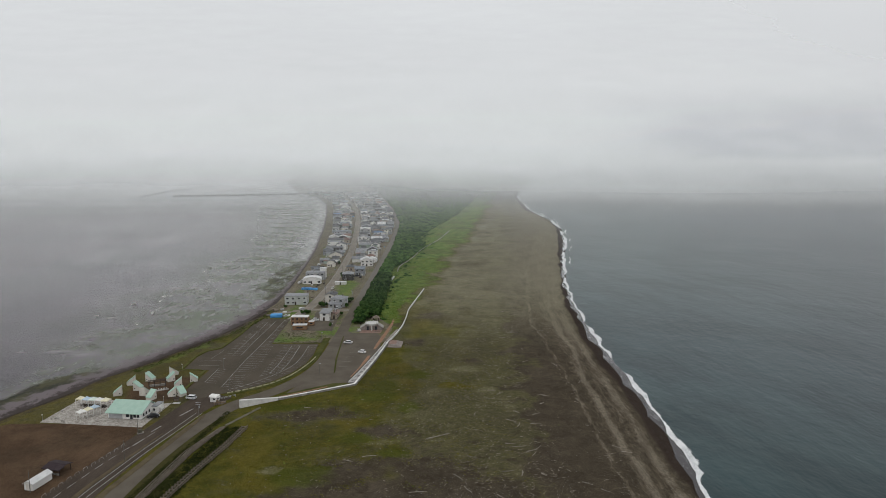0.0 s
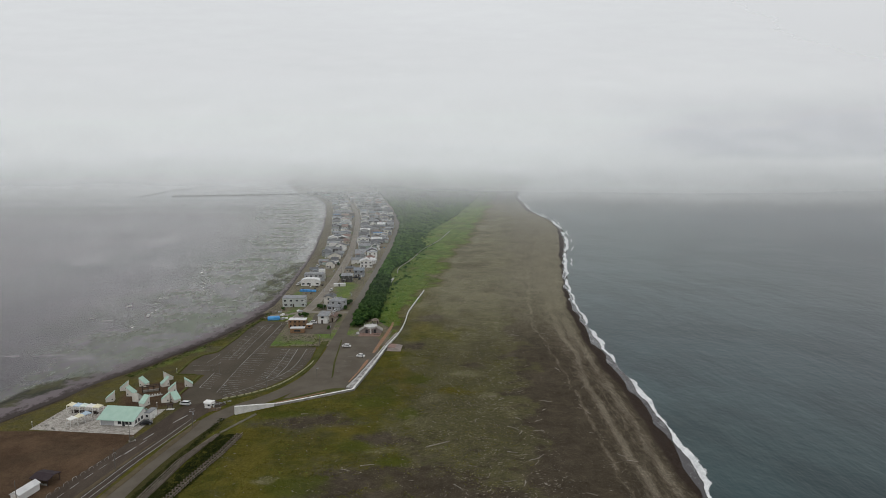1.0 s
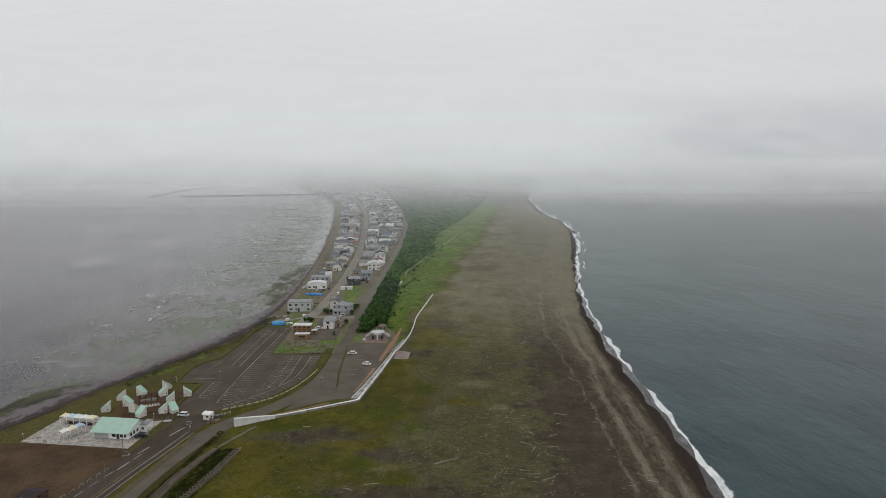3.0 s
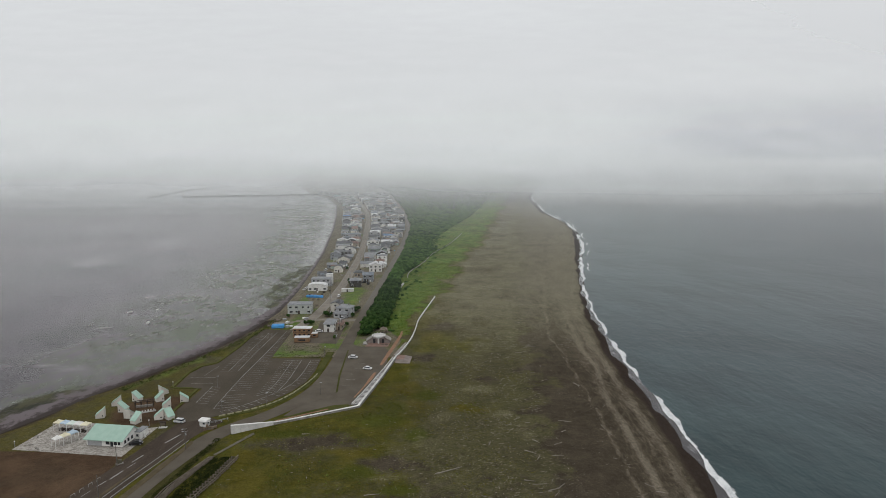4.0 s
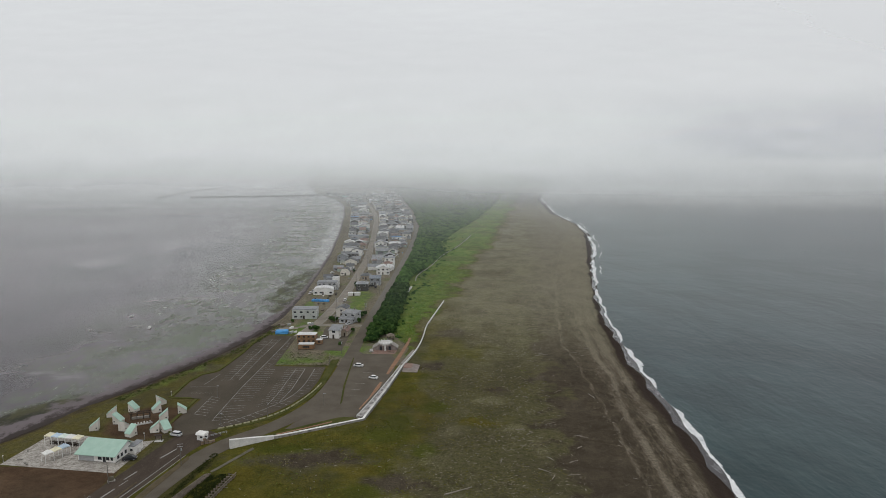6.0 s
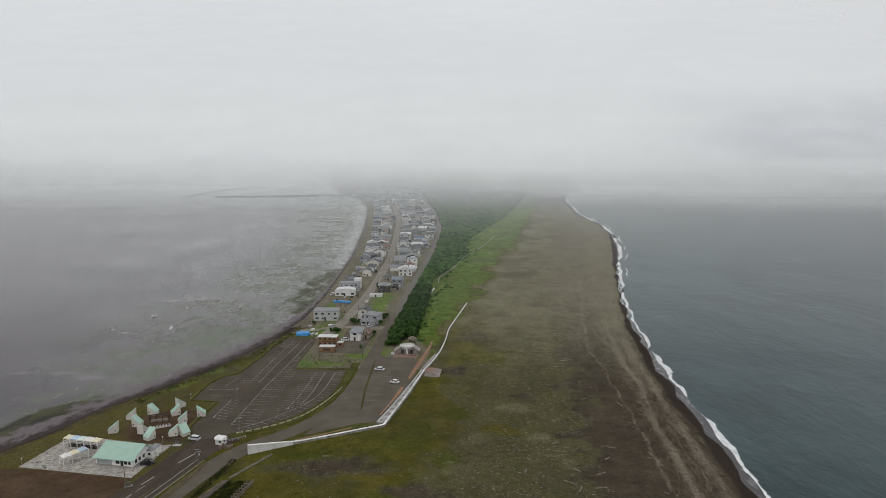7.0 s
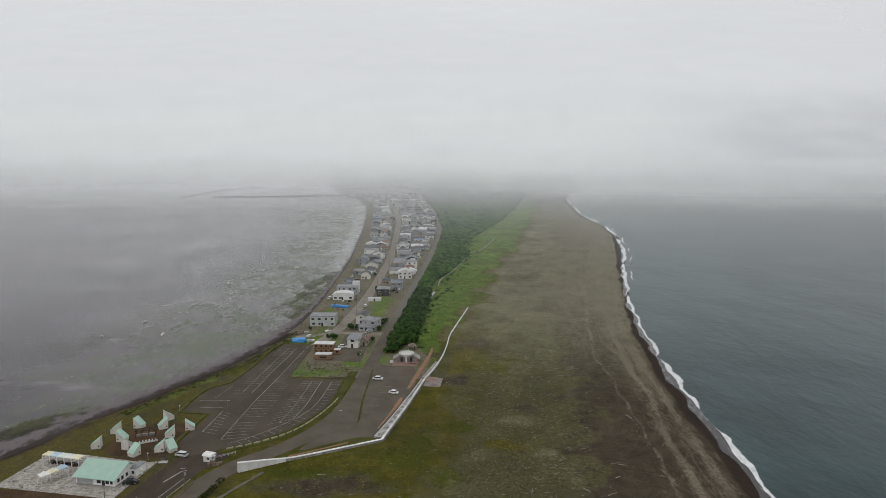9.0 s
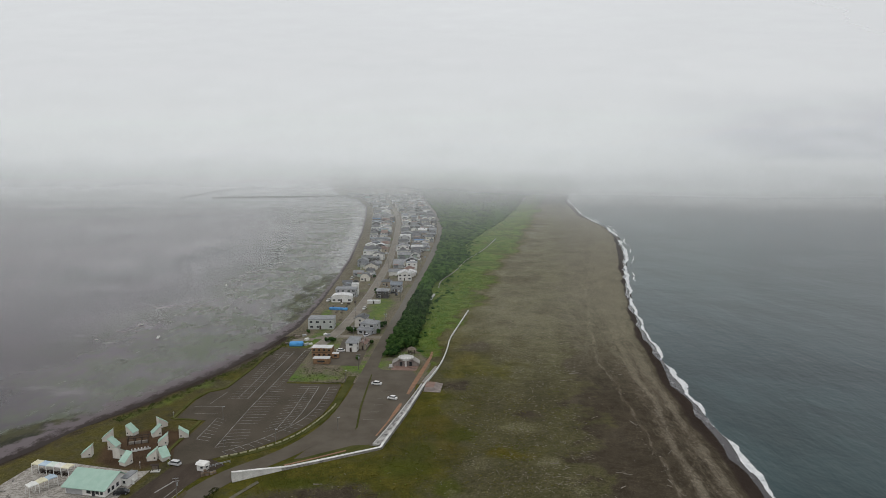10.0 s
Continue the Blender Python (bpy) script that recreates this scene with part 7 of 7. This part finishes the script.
many("grass_golden", gold_spots, tuft, M_TUFT_Y, "golden yellow dry grass on the dunes", "grass")
many("grass_deep_green", deep_spots, tuft, M_TUFT_D, "deep green grass patches on the dunes", "grass")
many("grass_green", green_spots, tuft, M_TUFT_G, "fresh green grass tufts", "grass")
many("dry_stalks", pale_spots, tuft, M_PALE, "pale dry stalks and lichen on dark gravel", "dry grass")

# ---- driftwood and stones on the beach ----
drift = random.Random(33)


def log(x, y, turn, length, radius, label="bleached driftwood log lying on dark sand"):
    bm = bmesh.new()
    n = 5
    prev = None
    bend = drift.uniform(-0.25, 0.25)
    for i in range(n):
        u = i / (n - 1)
        c = Vector(((u - 0.5) * length, bend * length * (u - 0.5) ** 2 + drift.uniform(-0.03, 0.03), radius * 0.6))
        r = radius * (1.15 - 0.55 * u) * drift.uniform(0.85, 1.1)
        ring = [bm.verts.new(c + Vector((0, r * math.cos(a), r * math.sin(a)))) for a in np.linspace(0, 2 * math.pi, 7)[:-1]]
        if prev:
            for j in range(6):
                bm.faces.new((prev[j], prev[(j + 1) % 6], ring[(j + 1) % 6], ring[j]))
        else:
            bm.faces.new(ring[::-1])
        prev = ring
    bm.faces.new(prev)
    if length > 3:
        for _ in range(2):
            u = drift.uniform(-0.3, 0.4)
            tube(bm, (u * length, 0, radius * 0.6), (u * length + drift.uniform(0.2, 0.6), drift.choice((-1, 1)) * drift.uniform(0.3, 0.9), radius + drift.uniform(0.1, 0.5)), radius * 0.4, radius * 0.15, 5)
    ob = part("driftwood_log", bm, M_GREYWOOD, None, label, True)
    ob.matrix_world = pose(x, y, land_height(x, y), 0, 0, turn)
    return tagged(ob, category="driftwood", group="driftwood logs")


log(-1.7, 218.3, 30, 9.2, 0.2, "long thin bleached log on the scrub")
for lx, ly, la, ln in ((12.0, 238, 80, 4), (25.8, 210.8, 10, 5.5), (31.7, 209.5, 50, 5), (29.5, 207.5, 25, 4.5), (25.1, 231.7, -35, 5), (33.7, 229.2, 8, 4.5), (27.5, 228.0, 70, 4), (20.3, 193.2, 12, 4.5), (24.6, 192.1, 80, 4), (4.8, 189.6, -55, 5), (7.0, 182.5, -60, 4), (-7.3, 181.2, 4, 6), (58.2, 210.8, -40, 3.5), (60.8, 206.6, -20, 4), (38.0, 349.1, -30, 6), (36.5, 347.5, 20, 5), (20.0, 261.9, 10, 4), (23.0, 258.9, 40, 3.5), (39.6, 257.5, 15, 3.5), (41.6, 256.5, -10, 3.0), (30.0, 205.2, 60, 4), (22.8, 212.5, -10, 4), (35, 238, 30, 3.5), (28, 240, -50, 3.5), (-24, 203.5, 12, 5), (-30.5, 200.5, -20, 4), (-52, 243.5, 5, 3)):
    log(lx, ly, la, ln * 0.9, drift.uniform(0.09, 0.17))
for k in range(42):
    y = 172 + 330 * drift.random() ** 1.4
    x = drift.gauss(course(SAND_W, y) - 6, 16) if drift.random() < 0.7 else drift.uniform(course(BAND_W, y) - 2, course(BAND_W, y) + 8)
    if course(BUILT, y) + 12 < x < course(WET_W, y) - 3:
        log(x, y, drift.gauss(0, 50), drift.uniform(1.2, 3.6), drift.uniform(0.07, 0.14))


def stick(x, y, turn, length, r):
    z = land_height(x, y)
    c, s_ = math.cos(turn), math.sin(turn)
    vs = []
    for u in (-length / 2, length / 2):
        for a in (0.5, 2.6, 4.7):
            v, h = r * math.cos(a), r * math.sin(a) + r * 0.7
            vs.append((x + c * u - s_ * v, y + s_ * u + c * v, z + h))
    return vs, [(0, 1, 4, 3), (1, 2, 5, 4), (2, 0, 3, 5), (0, 2, 1), (3, 4, 5)]


spots = []
while len(spots) < 2700:
    y = 170 + 520 * drift.random() ** 1.35
    sw = course(SAND_W, y)
    b = course(BUILT, y)
    k = drift.random()
    x = drift.gauss(sw - 16, 12) if k < 0.66 else (drift.gauss(course(WRACK[0][0], y), 1.1) if k < 0.72 else drift.uniform(b + 10, sw))
    if b + 8 < x < course(WET_W, y) - 2 and fractal(x, y, 0.11, 6.0) > -0.1 and (k > 0.66 or x < sw + 1 or drift.random() < 0.12):
        spots.append((x, y, drift.gauss(0.0, 0.9), drift.uniform(0.3, 1.3), drift.uniform(0.03, 0.08)))
many("driftwood_litter", spots, stick, M_GREYWOOD, "scattered bleached sticks and wrack on dark sand", "driftwood")


def pebble(x, y, r):
    z = land_height(x, y)
    vs = [(x + r * math.cos(a) * drift.uniform(0.7, 1.2), y + r * math.sin(a) * drift.uniform(0.7, 1.2), z - 0.02) for a in np.linspace(0, 2 * math.pi, 6)[:-1]]
    vs.append((x + drift.uniform(-0.2, 0.2) * r, y, z + r * 0.8))
    return vs, [(i, (i + 1) % 5, 5) for i in range(5)]


spots = []
while len(spots) < 1500:
    y = 170 + 300 * drift.random() ** 1.4
    x = drift.uniform(max(course(BUILT, y) + 25, -20), course(WET_W, y) - 1)
    if fractal(x, y, 0.06, 12.0) > 0.0 and (x < course(SAND_W, y) or drift.random() < 0.25):
        spots.append((x, y, drift.uniform(0.07, 0.2)))
many("beach_stones", spots, pebble, M_ROCK, "scattered grey stones on the dark beach", "stones")

# ---- afloat, and the harbour ----
for k, (fy0, fy1, off) in enumerate(((612, 626, 13.0), (622, 640, 15.5), (632, 648, 12.5), (644, 660, 14.0), (655, 670, 11.5))):
    bm = bmesh.new()
    prev = None
    for y in np.arange(fy0, fy1, 1.5):
        x = course(SHORE_W, y) - off + fractal(k, y, 0.06, 3.0) * 2
        wd = 0.6 * max(0.05, math.sin(math.pi * (y - fy0) / (fy1 - fy0))) * (0.6 + 0.5 * abs(fractal(k, y, 0.2, 5.0)))
        cur = [bm.verts.new((x - wd, y, LAGOON_Z + 0.1)), bm.verts.new((x + wd, y, LAGOON_Z + 0.1))]
        if prev:
            bm.faces.new((prev[0], prev[1], cur[1], cur[0]))
        prev = cur
    tagged(part("surf", bm, M_FOAM, None, "short white breaker at the lagoon shore"), category="surf", kind="stuff")

def boat(x, y, turn, length, label):
    root = thing("fishing_boat", pose(x, y, LAGOON_Z, 0, 0, turn), label, "boat", "moored boats")
    L2, B, h = length / 2, length * 0.17, length / 6.5
    bm = bmesh.new()
    rings = []
    for u, wd, lo in ((-1, 0.8, 0.0), (-0.4, 1.0, -0.3), (0.3, 0.95, -0.3), (0.75, 0.55, -0.1), (1.0, 0.05, 0.3)):
        rings.append([bm.verts.new((u * L2, v * B * wd, z)) for v, z in ((-1, h * (0.75 + 0.25 * max(0, u))), (-0.7, lo), (0.7, lo), (1, h * (0.75 + 0.25 * max(0, u))))])
    for r0, r1 in zip(rings, rings[1:]):
        for i in range(3):
            bm.faces.new((r0[i], r0[i + 1], r1[i + 1], r1[i]))
        bm.faces.new((r0[3], r0[0], r1[0], r1[3]))
    bm.faces.new(rings[0])
    bm.faces.new(rings[-1])
    bmesh.ops.recalc_face_normals(bm, faces=bm.faces)
    part("hull", bm, M_WHITE, root, "white hull")
    part("cabin", boxed(-0.25 * length, 0.05 * length, -B * 0.6, B * 0.6, 0.7 * h, 1.75 * h, bevel=0.05), M_WHITE, root)
    part("cabin_window", boxed(0.04 * length, 0.055 * length, -B * 0.5, B * 0.5, 1.25 * h, 1.6 * h), M_GLASS, root, "dark glass")
    part("mast", tube(bmesh.new(), (-0.1 * length, 0, 1.7 * h), (-0.1 * length, 0, 2.2 * h), 0.03), M_METAL, root)
    part("rubbing_band", boxed(-L2 * 0.95, L2 * 0.3, -B * 1.02, B * 1.02, 0.45 * h, 0.56 * h), M_DARKWOOD, root, "dark rubbing band")
    return root


boat(-198.6, 417.0, 60, 3.3, "small white fishing boat moored in the lagoon")
boat(-176.3, 393.0, 100, 4.2, "white fishing boat with a dark band moored in the lagoon")
boat(-160.0, 592.0, 40, 4.2, "small white boat far out on the lagoon")
boat(-207.2, 387.5, 20, 1.8, "low grey skiff on the lagoon")

pier = thing("pier", pose(0, 0, 0), "long low dark concrete breakwater across the lagoon mouth", "breakwater")
p0, p1 = Vector((-540, 1331)), Vector((-278, 1396))
for i in range(20):
    a, b = p0.lerp(p1, i / 20), p0.lerp(p1, (i + 1) / 20)
    d = b - a
    q = part("caisson", boxed(-d.length / 2 + 0.05, d.length / 2 - 0.05, -2.5, 2.5, -4.0, 1.2, bevel=0.15), M_CONCRETE_OLD, pier)
    q.matrix_basis = Matrix.Translation((*((a + b) / 2), 0)) @ Matrix.Rotation(math.atan2(d.y, d.x), 4, "Z")
mole = thing("rock_mole", pose(0, 0, 0), "curved rubble mole of grey rocks far out in the fog", "breakwater")
for q in resample(smooth_line([(-597, 1305), (-600, 1380), (-608, 1481), (-600, 1600), (-560, 1680)]), 5.0):
    bm = bmesh.new()
    bmesh.ops.create_icosphere(bm, subdivisions=1, radius=drift.uniform(1.4, 2.4))
    for v in bm.verts:
        v.co *= drift.uniform(0.7, 1.2)
    part("rock", bm, M_ROCK, mole).location = (q.x + drift.uniform(-2, 2), q.y, -0.6)
for k in range(26):
    fx, fy = -505 + (k % 13) * 9.0, 1500 + (k // 13) * 80
    b = thing("pontoon", pose(fx, fy, LAGOON_Z, 0, 0, drift.uniform(-8, 8)), "low dark harbour pontoon with moored craft", "pontoon", "harbour pontoons")
    part("deck", boxed(-2.6, 2.6, -1.0, 1.0, -0.4, 0.5), M_CONCRETE_OLD, b)
    part("craft", boxed(-2.0, 1.4, 1.1, 2.5, -0.2, 1.1, bevel=0.3), M_WHITE, b)
